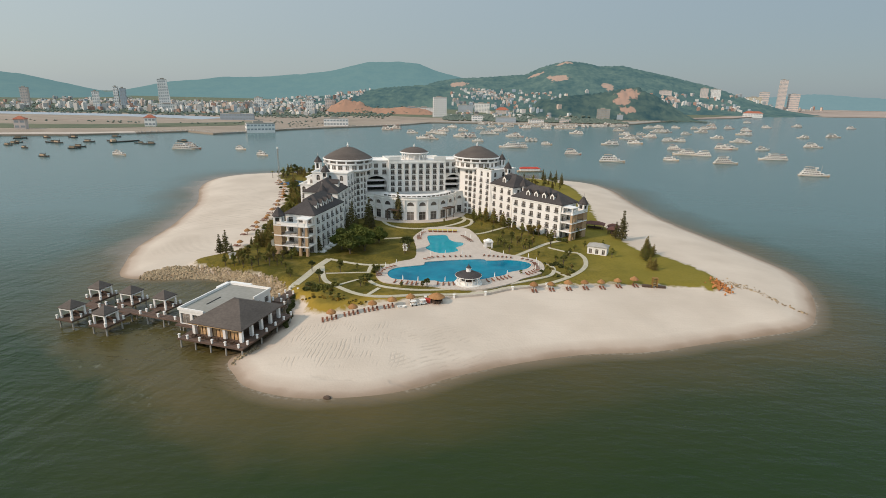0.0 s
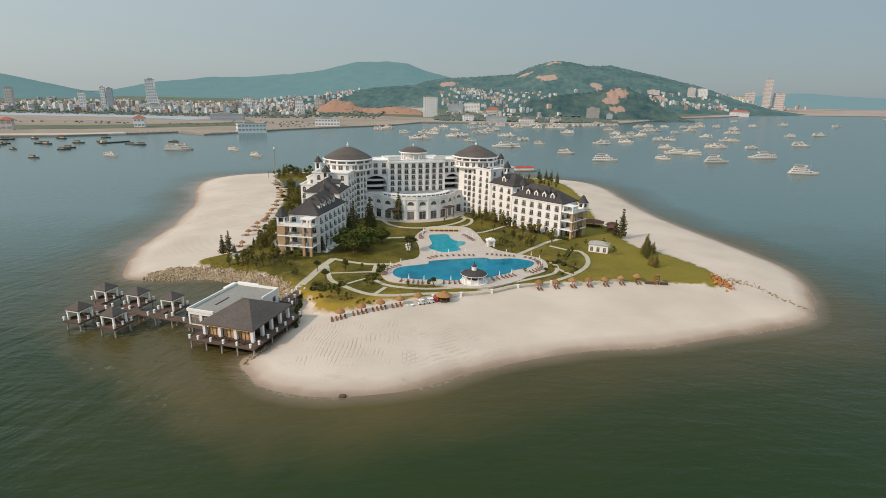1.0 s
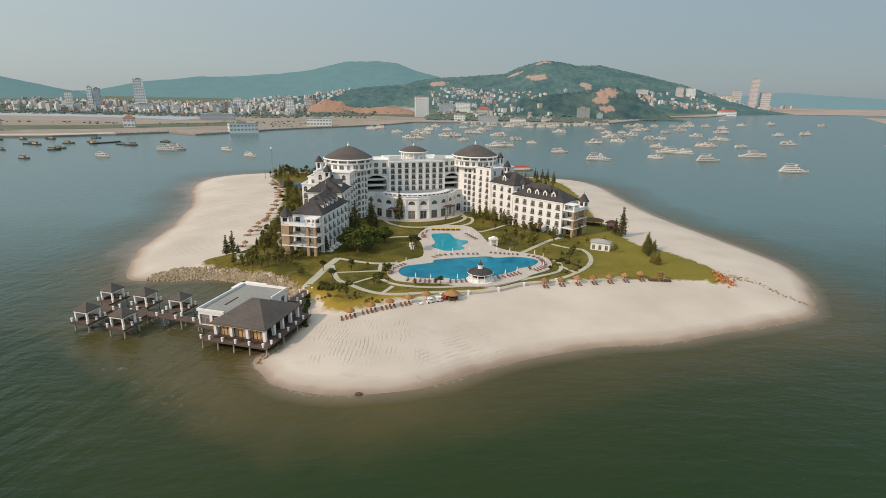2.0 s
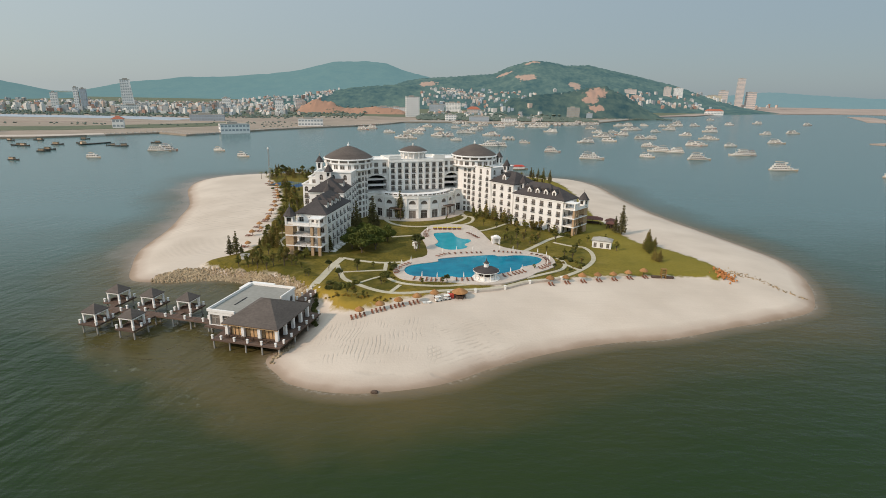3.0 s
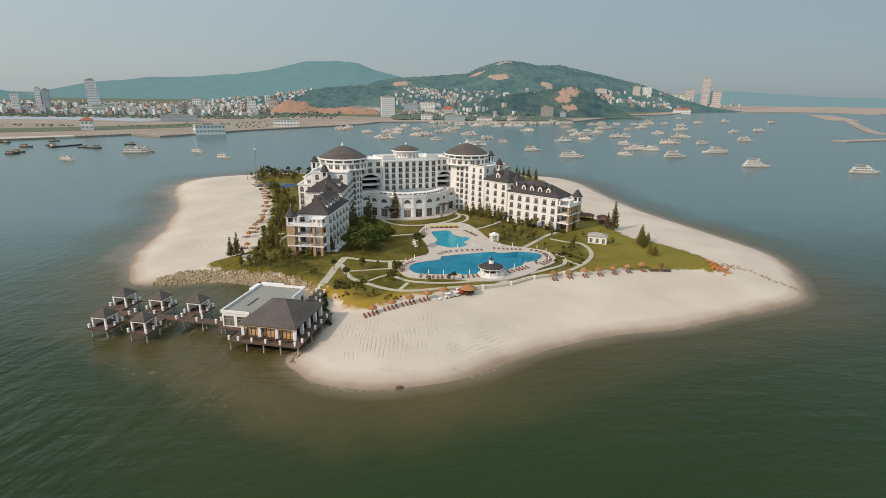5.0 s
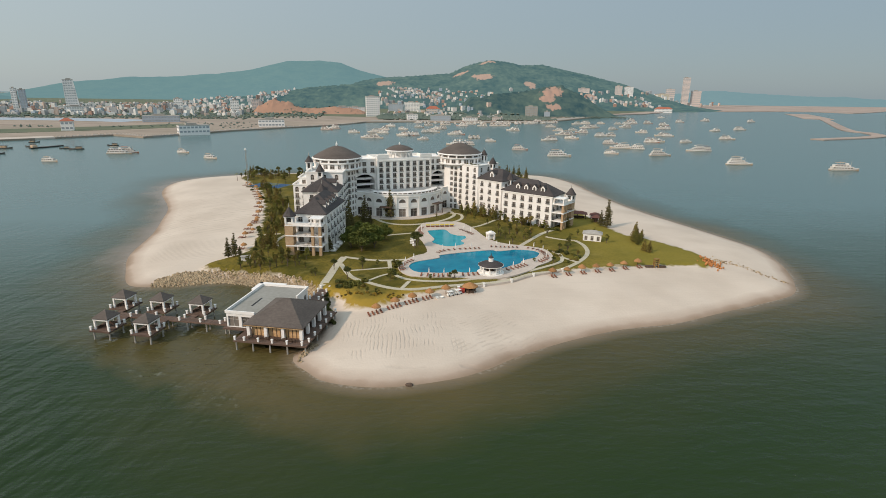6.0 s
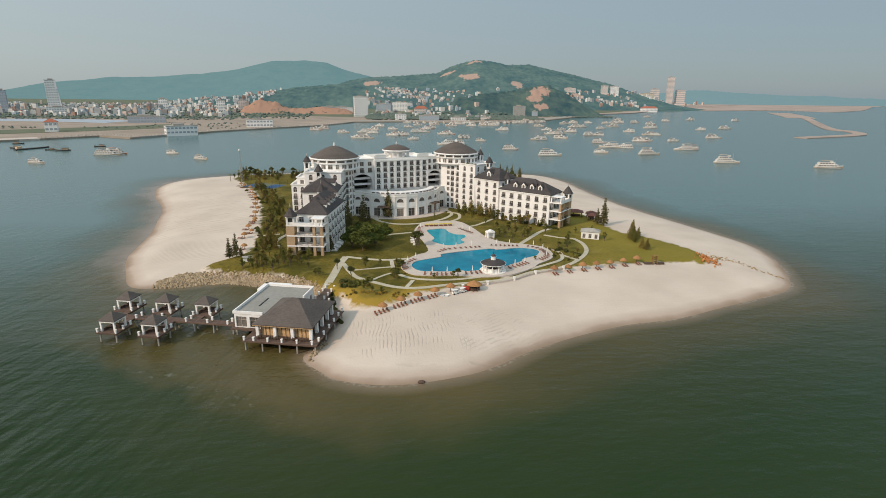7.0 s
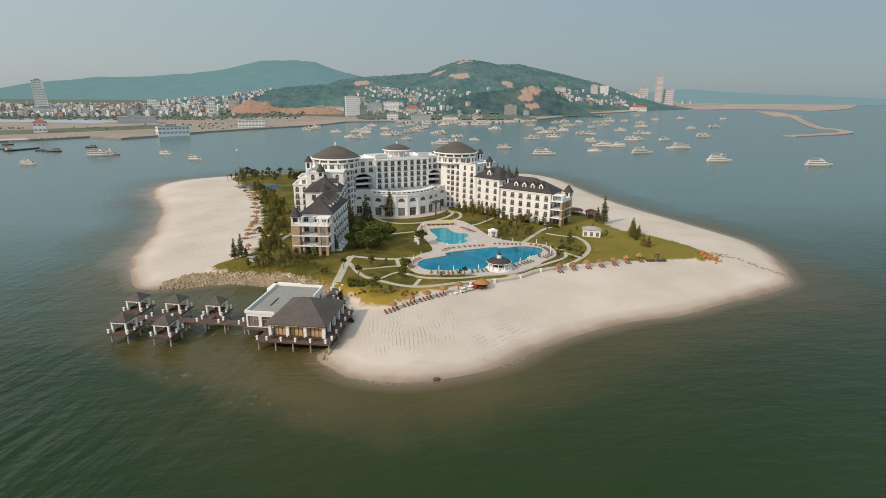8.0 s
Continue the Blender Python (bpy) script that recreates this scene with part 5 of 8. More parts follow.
def shelter(x, y, turn, wide, deep):
    """An open beach shelter: posts, a bar counter and a low dark hipped roof."""
    hut_ = thing("beach_shelter", pose(x, y, level(x, y), 0, 0, turn), "open beach shelter with a low dark red-brown roof behind the hotel", "shelter", "beach shelters")
    for px in (-wide / 2 + 0.3, 0, wide / 2 - 0.3):
        for py in (-deep / 2 + 0.3, deep / 2 - 0.3):
            bm = bmesh.new()
            lathe(bm, px, py, [(0.14, -0.4), (0.12, 2.5)], 6)
            part("post", bm, DARK_WOOD, hut_)
    bm = bmesh.new()
    hip(bm, [(-wide / 2, -deep / 2), (wide / 2, -deep / 2), (wide / 2, deep / 2), (-wide / 2, deep / 2)], 2.65, 3.9, deep * 0.45, 0.15, 0.5)
    part("roof", bm, SHELTER_ROOF, hut_)
    bm = bmesh.new()
    box(bm, -wide / 2 + 1, wide / 2 - 1, 0.2, 0.8, -0.1, 1.05)
    part("counter", bm, DARK_WOOD, hut_)


SHELTER_ROOF = material("dark_red_shingle", (0.10, 0.045, 0.038), (0.16, 0.075, 0.06), 0.85, 1.5, 0.2, 0.03)
shelter(73.0, 262.0, -20, 9.0, 5.0)
shelter(81.5, 258.5, -30, 5.0, 4.0)
shelter(79.0, 252.0, -25, 4.0, 4.0)

gate = thing("garden_gate", pose(16.66, 222.91, GROUND, 0, 0, 12) @ Matrix.Scale(0.72, 4), "white classical garden pavilion with an arched opening", "pavilion")
for sx in (-1, 1):
    for sy in (-1, 1):
        bm = bmesh.new()
        box(bm, sx * 1.9 - 0.45, sx * 1.9 + 0.45, sy * 1.3 - 0.45, sy * 1.3 + 0.45, 0, 3.6)
        part("pier", bm, WHITE, gate)
bm = bmesh.new()
box(bm, -2.6, 2.6, -2.0, 2.0, 3.6, 4.2)
box(bm, -2.3, 2.3, -1.7, 1.7, 4.2, 4.7)
lathe(bm, 0, 0, [(1.6, 4.7), (1.3, 5.2), (0.7, 5.5), (0, 5.6)], 12)
part("entablature", bm, WHITE, gate)
bm = bmesh.new()
box(bm, -1.4, 1.4, 0.9, 1.2, 0, 3.5)
part("back_panel", bm, WHITE_TRIM, gate)
for x, y, r in ((-18.7, 215.6, 80), (-19.3, 219.2, 80)):
    st = thing("garden_ornament", pose(x, y, level(x, y), 0, 0, r), "white stone garden urn on a plinth by the terrace", "urn", "garden urns")
    bm = bmesh.new()
    box(bm, -0.7, 0.7, -0.7, 0.7, 0, 1.2)
    box(bm, -0.85, 0.85, -0.85, 0.85, 1.2, 1.4)
    part("plinth", bm, WHITE_TRIM, st)
    bm = bmesh.new()
    lathe(bm, 0, 0, [(0.3, 1.4), (0.25, 1.7), (0.75, 2.3), (0.8, 2.7), (0.6, 2.75), (0.5, 2.4), (0, 2.3)], 12)
    part("urn", bm, WHITE, st)

villa = thing("garden_house", pose(63.05, 218.37, GROUND, 0, 0, -25), "small white garden house with a pale hipped roof", "house")
bm = bmesh.new()
facade(bm, villa, (-4, -2.6), (4, -2.6), [3.2], 3, 1.3, 2.1, 0.2)
facade(bm, villa, (4, -2.6), (4, 2.6), [3.2], 1, 1.4, 1.6)
facade(bm, villa, (4, 2.6), (-4, 2.6), [3.2], 2, 1.4, 1.6)
facade(bm, villa, (-4, 2.6), (-4, -2.6), [3.2], 1, 1.4, 1.6)
part("wall", bm, WHITE, villa)
bm = bmesh.new()
hip(bm, [(-4, -2.6), (4, -2.6), (4, 2.6), (-4, 2.6)], 3.35, 4.6, 2.5, 0.2, 0.4)
part("roof", bm, CONCRETE, villa)
shed = thing("utility_box", pose(-85.4, 200.56, level(-85.4, 200.56), 0, 0, 10), "small white utility hut on the lawn", "hut")
bm = bmesh.new()
box(bm, -1.6, 1.6, -1.1, 1.1, -0.2, 1.5)
part("wall", bm, WHITE, shed)
bm = bmesh.new()
hip(bm, [(-1.7, -1.2), (1.7, -1.2), (1.7, 1.2), (-1.7, 1.2)], 1.65, 2.1, 1.0, 0.12, 0.2)
part("roof", bm, CONCRETE, shed)

# tennis court and tall lamp mast
court = thing("tennis_court", pose(-104.44, 372.03, GROUND + 0.06, 0, 0, -27) @ Matrix.Diagonal((0.72, 0.72, 1, 1)), "blue tennis court with green surround and fence posts", "tennis court")
bm = bmesh.new()
box(bm, -17, 17, -13, 13, -0.3, 0.05)
part("surround", bm, LAND_GREEN, court)
for x in (-10.5, 10.0):
    bm = bmesh.new()
    box(bm, x - 5.5, x + 5.5, -11, 11, 0.0, 0.09)
    part("surface", bm, COURT, court)
for x in (-17, -8.5, 0, 8.5, 17):
    for y in (-13, 0, 13):
        bm = bmesh.new()
        lathe(bm, x, y, [(0.08, -0.2), (0.06, 3.6)], 5)
        part("post", bm, IRON, court)
mast = thing("light_mast", pose(-118.74, 371.92, GROUND), "tall thin grey lattice mast behind the lawn", "mast")
bm = bmesh.new()
for k in range(3):
    a = 2 * math.pi * k / 3
    f = lambda r, z: (r * math.cos(a), r * math.sin(a), z)
    for z in range(0, 24):
        r0, r1 = 0.75 - 0.018 * z, 0.75 - 0.018 * (z + 1)
        p, q2 = f(r0, z), f(r1, z + 1)
        box(bm, p[0] - 0.07, p[0] + 0.07, p[1] - 0.07, p[1] + 0.07, z, z + 1)
for z in range(0, 24):
    lathe(bm, 0, 0, [(0.72 - 0.018 * z, z + 0.9), (0.72 - 0.018 * z, z + 1.0)], 3)
part("lattice", bm, CONCRETE, mast)
bm = bmesh.new()
lathe(bm, 0, 0, [(0.5, 24), (0.7, 24.3), (0.6, 25), (0, 25.2)], 8)
part("lamp_head", bm, WHITE_TRIM, mast)


# ---- beach furniture ----
def umbrella(name, label, r=1.4, h=2.3):
    u = thing(name, Matrix.Identity(4), label, "beach umbrella", "thatched umbrellas on the sand")
    bm = bmesh.new()
    lathe(bm, 0, 0, [(0.09, -0.3), (0.07, h)], 6)
    part("pole", bm, DARK_WOOD, u)
    bm = bmesh.new()
    lathe(bm, 0, 0, [(r, h - 0.5), (r * 0.96, h - 0.38), (r * 0.6, h + 0.05), (r * 0.15, h + 0.45), (0, h + 0.55)], 14)
    lathe(bm, 0, 0, [(r, h - 0.5), (0.1, h + 0.2)], 14)
    for v in bm.verts:
        if v.co.z < h - 0.45 and v.co.xy.length > r * 0.9:
            v.co.z -= random.uniform(0, 0.18)
    part("canopy", bm, THATCH, u, "frayed straw canopy")
    return u


def lounger():
    u = thing("sun_lounger", Matrix.Identity(4), "red-brown sun lounger with a raised back on the sand", "lounger", "sun loungers")
    bm = bmesh.new()
    box(bm, -0.33, 0.33, -0.6, 1.2, 0.30, 0.42)
    part("seat", bm, LOUNGER, u)
    bm = bmesh.new()
    f = lambda x, y, z: (x, -0.6 - y * 0.86, 0.33 + y * 0.42 + z)
    box(bm, -0.33, 0.33, 0.02, 0.95, 0, 0.12, f)
    part("backrest", bm, LOUNGER, u)
    for y in (-0.5, 1.1):
        bm = bmesh.new()
        box(bm, -0.32, 0.32, y - 0.04, y + 0.04, 0.22, 0.299)
        box(bm, -0.32, -0.24, y - 0.04, y + 0.04, -0.1, 0.22)
        box(bm, 0.24, 0.32, y - 0.04, y + 0.04, -0.1, 0.22)
        part("leg_frame", bm, DARK_WOOD, u)
    return u


u0 = umbrella("beach_umbrella", "straw-thatched umbrella standing on the sand")
l0 = lounger()
first_u, first_l = True, True


def place_umbrella(x, y, size=1.0):
    global first_u
    m = pose(x, y, level(x, y), 0, 0, random.uniform(0, 90)) @ Matrix.Scale(size, 4)
    if first_u:
        u0.matrix_basis, first_u = m, False
        return u0
    return copy_thing(u0, m)


def place_lounger(x, y, z, turn):
    global first_l
    m = pose(x, y, z, 0, 0, turn) @ Matrix.Scale(0.92, 4)
    if first_l:
        l0.matrix_basis, first_l = m, False
        return l0
    return copy_thing(l0, m)


for i, (x, y) in enumerate(((-36.1, 148.5), (-30.1, 151.8), (-24.4, 154.4), (-18.5, 156.9), (-12.8, 159.3))):
    place_umbrella(x, y, random.uniform(0.95, 1.1))
    for k in range((4, 4, 4, 3, 0)[i]):
        px, py = x - 2.2 + 1.25 * k, y - 1.9 + 0.55 * k
        place_lounger(px, py, level(px, py), 195)
for x, y in ((28.9, 173.5), (35.1, 175.1), (41.3, 176.2), (47.4, 177.3), (53.5, 178.3), (59.8, 179.9), (66.1, 181.1)):
    place_umbrella(x, y, random.uniform(0.9, 1.05))
    for k in range(2):
        px, py = x - 0.5 + 1.2 * k, y - 1.7
        place_lounger(px, py, level(px, py), 185)
for x, y in ((-118.9, 376.1), (-115.5, 368), (-112.3, 359.6), (-109.1, 351), (-107.1, 342), (-105, 332.6), (-103.2, 323.6), (-101.4, 314.3), (-99.8, 305), (-97.2, 292.5), (-95.3, 280.3),
             (-94.4, 270), (-93.6, 262.4), (-92.8, 253.7), (-92.1, 246.7), (-91.6, 236.3), (-90.6, 222.1)):
    x, y = x + random.uniform(-1.5, 1.5), y + random.uniform(-2.5, 2.5)
    place_umbrella(x, y, random.uniform(0.75, 1.0))
    for k in range(3):
        px, py = x - 2.0 + 1.4 * (k == 2), y - 0.8 + 1.6 * (k % 2)
        place_lounger(px, py, level(px, py), 95 + 8 * k)


def along_line(pts, step, off):
    line = [Vector(p) for p in curve_through(pts, 8, False)]
    acc, out = 0.0, []
    for a, b in zip(line, line[1:]):
        acc += (b - a).length
        if acc >= step:
            acc = 0
            d = (b - a).normalized()
            out.append((b.x - d.y * off, b.y + d.x * off, math.degrees(math.atan2(d.y, d.x))))
    return out


TERRACE = GROUND + 0.30
sunshade = thing("folded_parasol", Matrix.Identity(4), "white folded parasol on the pool terrace", "parasol", "folded parasols by the pool")
bm = bmesh.new()
lathe(bm, 0, 0, [(0.035, 0), (0.035, 2.6)], 5)
part("pole", bm, WHITE_TRIM, sunshade)
bm = bmesh.new()
lathe(bm, 0, 0, [(0.10, 0.9), (0.22, 1.1), (0.16, 2.0), (0.05, 2.75), (0, 2.8)], 8)
part("canopy", bm, WHITE_TRIM, sunshade)
bm = bmesh.new()
lathe(bm, 0, 0, [(0, 0.08), (0.3, 0.08), (0.3, 0), (0, 0)], 8)
part("base", bm, CONCRETE, sunshade)
spots = []
for pts, turn_off in (([(-6.5, 174.7), (-1.9, 174.4), (1.2, 174.8)], 180), ([(12, 178.1), (16.6, 180.5), (21.7, 183.7)], 180), ([(-21.9, 176.4), (-14.2, 174.5), (-9.1, 174.2)], 180),
                      ([(-10.6, 201.7), (-6.9, 205.7), (2.3, 207.5), (9.5, 207.9)], 0), ([(12, 210.5), (18.7, 208.7), (24.8, 207.6)], 0), ([(27.9, 207.1), (32, 204), (33.6, 198.3), (32.5, 191.2), (27.8, 186.5)], 0),
                      ([(-25.5, 180.2), (-25.9, 186.2), (-23.2, 191.3), (-20.3, 194.2)], 0), ([(-13.3, 230.7), (-14.1, 237.8), (-12.2, 245.8)], 0), ([(4.8, 242.3), (8, 235.3), (10, 230.1)], 0)):
    for k, (x, y, a) in enumerate(along_line(pts, 1.5, 0)):
        place_lounger(x, y, TERRACE, a + turn_off)
        if k % 3 == 1:
            spots.append((x + 0.6, y + 0.9))
for i, (x, y) in enumerate(spots):
    m = pose(x, y, TERRACE)
    if i:
        copy_thing(sunshade, m)
    else:
        sunshade.matrix_basis = m
# yellow seats at the head of the small pool
for k in range(6):
    seat = thing("yellow_cabana", pose(-9.2 + 2.35 * k, 246.9 + 0.05 * k, TERRACE), "yellow canvas poolside canopy over a seat", "canopy", "yellow poolside canopies")
    bm = bmesh.new()
    box(bm, -0.95, 0.95, -0.8, 0.8, 0.9, 1.05)
    part("canopy", bm, YELLOW, seat)
    bm = bmesh.new()
    box(bm, -0.8, 0.8, -0.7, 0.7, 0.0, 0.4)
    part("seat", bm, LOUNGER, seat)
    for x in (-0.85, 0.85):
        bm = bmesh.new()
        box(bm, x - 0.05, x + 0.05, 0.65, 0.75, 0, 0.9)
        part("post", bm, DARK_WOOD, seat)

# beach carts, timber swing, dark boulder
for x, y, r, tone_mat, text in ((-15.4, 155.3, 15, WHITE_TRIM, "small white open boat pulled up on the sand"), (-11.6, 157.2, 22, WHITE_TRIM, "white beach buggy with a flat roof on the sand"), (-8.7, 158.5, 22, WHITE_TRIM, "white beach buggy with a flat roof on the sand")):
    car = thing("beach_buggy" if "buggy" in text else "rowing_boat", pose(x, y, level(x, y), 0, 0, r) @ Matrix.Scale(0.86, 4), text, "buggy" if "buggy" in text else "boat")
    if "boat" in text:
        bm = bmesh.new()
        out = [(-1.7, -0.7), (0.9, -0.75), (2.0, 0), (0.9, 0.75), (-1.7, 0.7)]
        inn = [(px * 0.88, py * 0.8) for px, py in out]
        lo, hi, ih, il = [[bm.verts.new((px * s, py * s, z)) for px, py in pts] for pts, s, z in ((out, 0.75, -0.05), (out, 1, 0.7), (inn, 1, 0.7), (inn, 0.75, 0.15))]
        bm.faces.new(lo[::-1])
        bm.faces.new(il)
        for a, b in ((lo, hi), (hi, ih), (ih, il)):
            for i in range(5):
                bm.faces.new((a[i], a[(i + 1) % 5], b[(i + 1) % 5], b[i]))
        part("hull", bm, tone_mat, car)
        bm = bmesh.new()
        box(bm, -0.4, 0.1, -0.55, 0.55, 0.45, 0.52)
        part("thwart", bm, DARK_WOOD, car)
        continue
    bm = bmesh.new()
    box(bm, -1.3, 1.3, -0.6, 0.6, 0.25, 0.75)
    box(bm, -1.3, -0.2, -0.6, 0.6, 0.75, 1.0)
    part("body", bm, tone_mat, car)
    bm = bmesh.new()
    box(bm, -1.4, 0.9, -0.7, 0.7, 1.75, 1.87)
    part("roof", bm, tone_mat, car)
    for px in (-1.2, 0.7):
        for py in (-0.55, 0.55):
            bm = bmesh.new()
            box(bm, px - 0.04, px + 0.04, py - 0.04, py + 0.04, 0.75, 1.75)
            part("post", bm, IRON, car)
    for px in (-0.85, 0.85):
        for py in (-0.62, 0.62):
            bm = bmesh.new()
            lathe(bm, 0, 0, [(0, -0.1), (0.3, -0.1), (0.3, 0.1), (0, 0.1)], 12)
            bmesh.ops.rotate(bm, verts=bm.verts, matrix=Matrix.Rotation(radians(90), 3, "X"))
            bmesh.ops.translate(bm, verts=bm.verts, vec=(px, py, 0.28))
            part("wheel", bm, IRON, car)
frame_m = pose(72.9, 179.4, level(72.9, 179.4), 0, 0, -8)
GOLDEN_TIMBER = material("golden_timber", (0.22, 0.125, 0.035), (0.32, 0.19, 0.06), 0.75, 2.5, 0.3)
swing = thing("timber_frame", frame_m, "golden timber lookout frame on a hull-shaped base by the lawn", "frame")
bm = bmesh.new()
for x0, x1 in ((-4.2, -0.5), (0.5, 3.8)):
    prism(bm, [(x0, -0.7), (x1, -0.5), (x1, 0.5), (x0, 0.7)], -0.2, 0.75)
part("base", bm, DARK_WOOD, swing)
for x in (-0.8, 0.8):
    for y in (-0.6, 0.6):
        bm = bmesh.new()
        box(bm, x - 0.12, x + 0.12, y - 0.12, y + 0.12, -0.2, 3.6)
        part("post", bm, GOLDEN_TIMBER, swing)
for z in (0.9, 1.8, 2.7, 3.5):
    bm = bmesh.new()
    box(bm, -1.0, 1.0, -0.75, 0.75, z, z + 0.12)
    part("rung", bm, GOLDEN_TIMBER, swing)


# ---- over-water restaurant, huts and jetties ----
RM = pose(-74.56, 133.6, 0, 0, 0, -16.5)
DZ = 3.0


def planks(parent, x0, x1, y0, y1, z, along_x=True, w=0.5):
    """A deck of separate boards that share their meshes."""
    run = (y1 - y0) if along_x else (x1 - x0)
    n = max(1, round(run / w))
    step = run / n
    bm = bmesh.new()
    if along_x:
        box(bm, 0, x1 - x0, 0.015, step - 0.015, -0.12, 0)
    else:
        box(bm, 0.015, step - 0.015, 0, y1 - y0, -0.12, 0)
    deck_bm = bmesh.new()
    box(deck_bm, x0 + 0.05, x1 - 0.05, y0 + 0.05, y1 - 0.05, z - 0.5, z - 0.13)
    parent = part("deck", deck_bm, DARK_WOOD, parent, "brown timber deck")
    first = part("plank", bm, DECK_WOOD, parent, m=Matrix.Translation((x0, y0, z)))
    for k in range(1, n):
        put("plank", first.data, parent, m=Matrix.Translation((x0, y0 + k * step, z) if along_x else (x0 + k * step, y0, z)))
    for ya, yb in ((y0 - 0.1, y0 + 0.02), (y1 - 0.02, y1 + 0.1)):
        bm = bmesh.new()
        box(bm, x0 - 0.08, x1 + 0.08, ya, yb, z - 0.45, z - 0.02)
        part("edge_beam", bm, DECK_WOOD, parent)


def bollard(parent, x, y, z):
    bm = bmesh.new()
    box(bm, x - 0.22, x + 0.22, y - 0.22, y + 0.22, z, z + 0.95)
    box(bm, x - 0.29, x + 0.29, y - 0.29, y + 0.29, z + 0.95, z + 1.12)
    part("bollard", bm, WHITE, parent, "white square bollard")


def pile(parent, x, y, z):
    bm = bmesh.new()
    lathe(bm, x, y, [(0.24, -2.5), (0.24, 0.4), (0.2, z)], 8)
    part("stilt", bm, CONCRETE, parent)


def rope(parent, a, b):
    bm = bmesh.new()
    n = 5
    pts = [Vector(a).lerp(Vector(b), k / n) - Vector((0, 0, 0.25 * math.sin(math.pi * k / n))) for k in range(n + 1)]
    for p, q2 in zip(pts, pts[1:]):
        d = 0.03
        quad(bm, p + Vector((0, 0, d)), q2 + Vector((0, 0, d)), q2 - Vector((0, 0, d)), p - Vector((0, 0, d)))
        quad(bm, p + Vector((d, 0, 0)), q2 + Vector((d, 0, 0)), q2 - Vector((d, 0, 0)), p - Vector((d, 0, 0)))
    part("rope", bm, DARK_WOOD, parent)


rest = thing("restaurant", RM, "over-water restaurant on piles with a dark hipped roof and flat-roofed annexe", "restaurant")
planks(rest, 0.2, 20.9, -1.5, 22.5, DZ, True, 0.5)
planks(rest, -6.8, 0.1, 5.4, 29.5, DZ, True, 0.5)
planks(rest, 0.0, 14.4, 22.7, 29.5, DZ, True, 0.5)
for x in (0.7, 5.5, 10.4, 15.3, 20.4):
    for y in (-1.0, 7.5, 15, 22):
        pile(rest, x, y, DZ - 0.5)
for x in (-6.2, -1.5):
    for y in (7.6, 15, 22, 29):
        pile(rest, x, y, DZ - 0.5)
for x in (0.5, 3.2, 7.2, 11.2, 15.4, 19.6):
    bollard(rest, x, -1.2, DZ)
for x, y in ((20.6, 1.2), (20.6, 5.4), (20.6, 9.8), (20.6, 14.2), (20.6, 18.4), (20.6, 22.2), (14.1, 25.0), (14.1, 28.8)):
    bollard(rest, x, y, DZ)
for x0, x1 in ((0.3, 3.2), (3.2, 7.2), (7.2, 11.2), (11.2, 15.4), (15.4, 19.6)):
    rope(rest, (x0, -1.2, DZ + 0.8), (x1, -1.2, DZ + 0.8))
# columns and inner walls
for x in (3.0, 8.0, 13.0, 18.2):
    bm = bmesh.new()
    box(bm, x - 0.42, x + 0.42, 1.6, 2.44, DZ, DZ + 3.4)
    part("column", bm, WHITE, rest)
for y in (6.4, 10.8, 15.2, 19.4):
    bm = bmesh.new()
    box(bm, 17.78, 18.62, y - 0.42, y + 0.42, DZ, DZ + 3.4)
    part("column", bm, WHITE, rest)
GOLD_SCREEN = material("warm_slatted_screen", (0.46, 0.27, 0.12), (0.66, 0.44, 0.24), 0.7, 2.5, 0.4, stretch=(1, 1, 3))
bm = bmesh.new()
box(bm, 3.6, 17.4, 2.7, 2.9, DZ, DZ + 3.2)
part("screen", bm, GOLD_SCREEN, rest, "warm tan patterned screen wall")
for k in range(12):
    bm = bmesh.new()
    box(bm, 3.8 + 1.15 * k, 3.9 + 1.15 * k, 2.58, 2.7, DZ, DZ + 3.2)
    part("slat", bm, DARK_WOOD, rest)
bm = bmesh.new()
box(bm, 15.2, 15.5, 2.95, 19.5, DZ, DZ + 3.2)
part("screen", bm, DARK_WOOD, rest)
bm = bmesh.new()
box(bm, 2.2, 18.9, 1.2, 20.3, DZ + 3.4, DZ + 3.6)
part("ceiling_board", bm, DARK_WOOD, rest)
bm = bmesh.new()
box(bm, 2.0, 19.1, 1.0, 1.15, DZ + 3.35, DZ + 3.6)
part("fascia", bm, GOLD_SCREEN, rest)
bm = bmesh.new()
hip(bm, [(2.4, 1.4), (18.7, 1.4), (18.7, 20.2), (2.4, 20.2)], DZ + 3.85, DZ + 8.3, 7.2, 0.22, 0.55)
part("roof", bm, SLATE_WARM, rest, "dark brown hipped shingle roof")
# annexe with a flat roof and white parapet
bm = bmesh.new()
facade(bm, rest, (-6, 6.4), (2.2, 6.4), [4.2], 2, 3.2, 3.2, 0.1, z0=DZ)
facade(bm, rest, (9, 20.6), (9, 29), [4.2], 2, 2.0, 2.0, 0.8, z0=DZ)
facade(bm, rest, (9, 29), (-6, 29), [4.2], 4, 2.0, 2.0, 0.8, z0=DZ)
facade(bm, rest, (-6, 29), (-6, 6.4), [4.2], 5, 2.0, 2.0, 0.8, z0=DZ)
part("wall", bm, WHITE, rest)
bm = bmesh.new()
box(bm, -6.0, 9.0, 6.4, 29.0, DZ + 4.05, DZ + 4.3)
part("flat_roof", bm, FLAT_ROOF, rest, "grey flat roof sheet")
bm = bmesh.new()
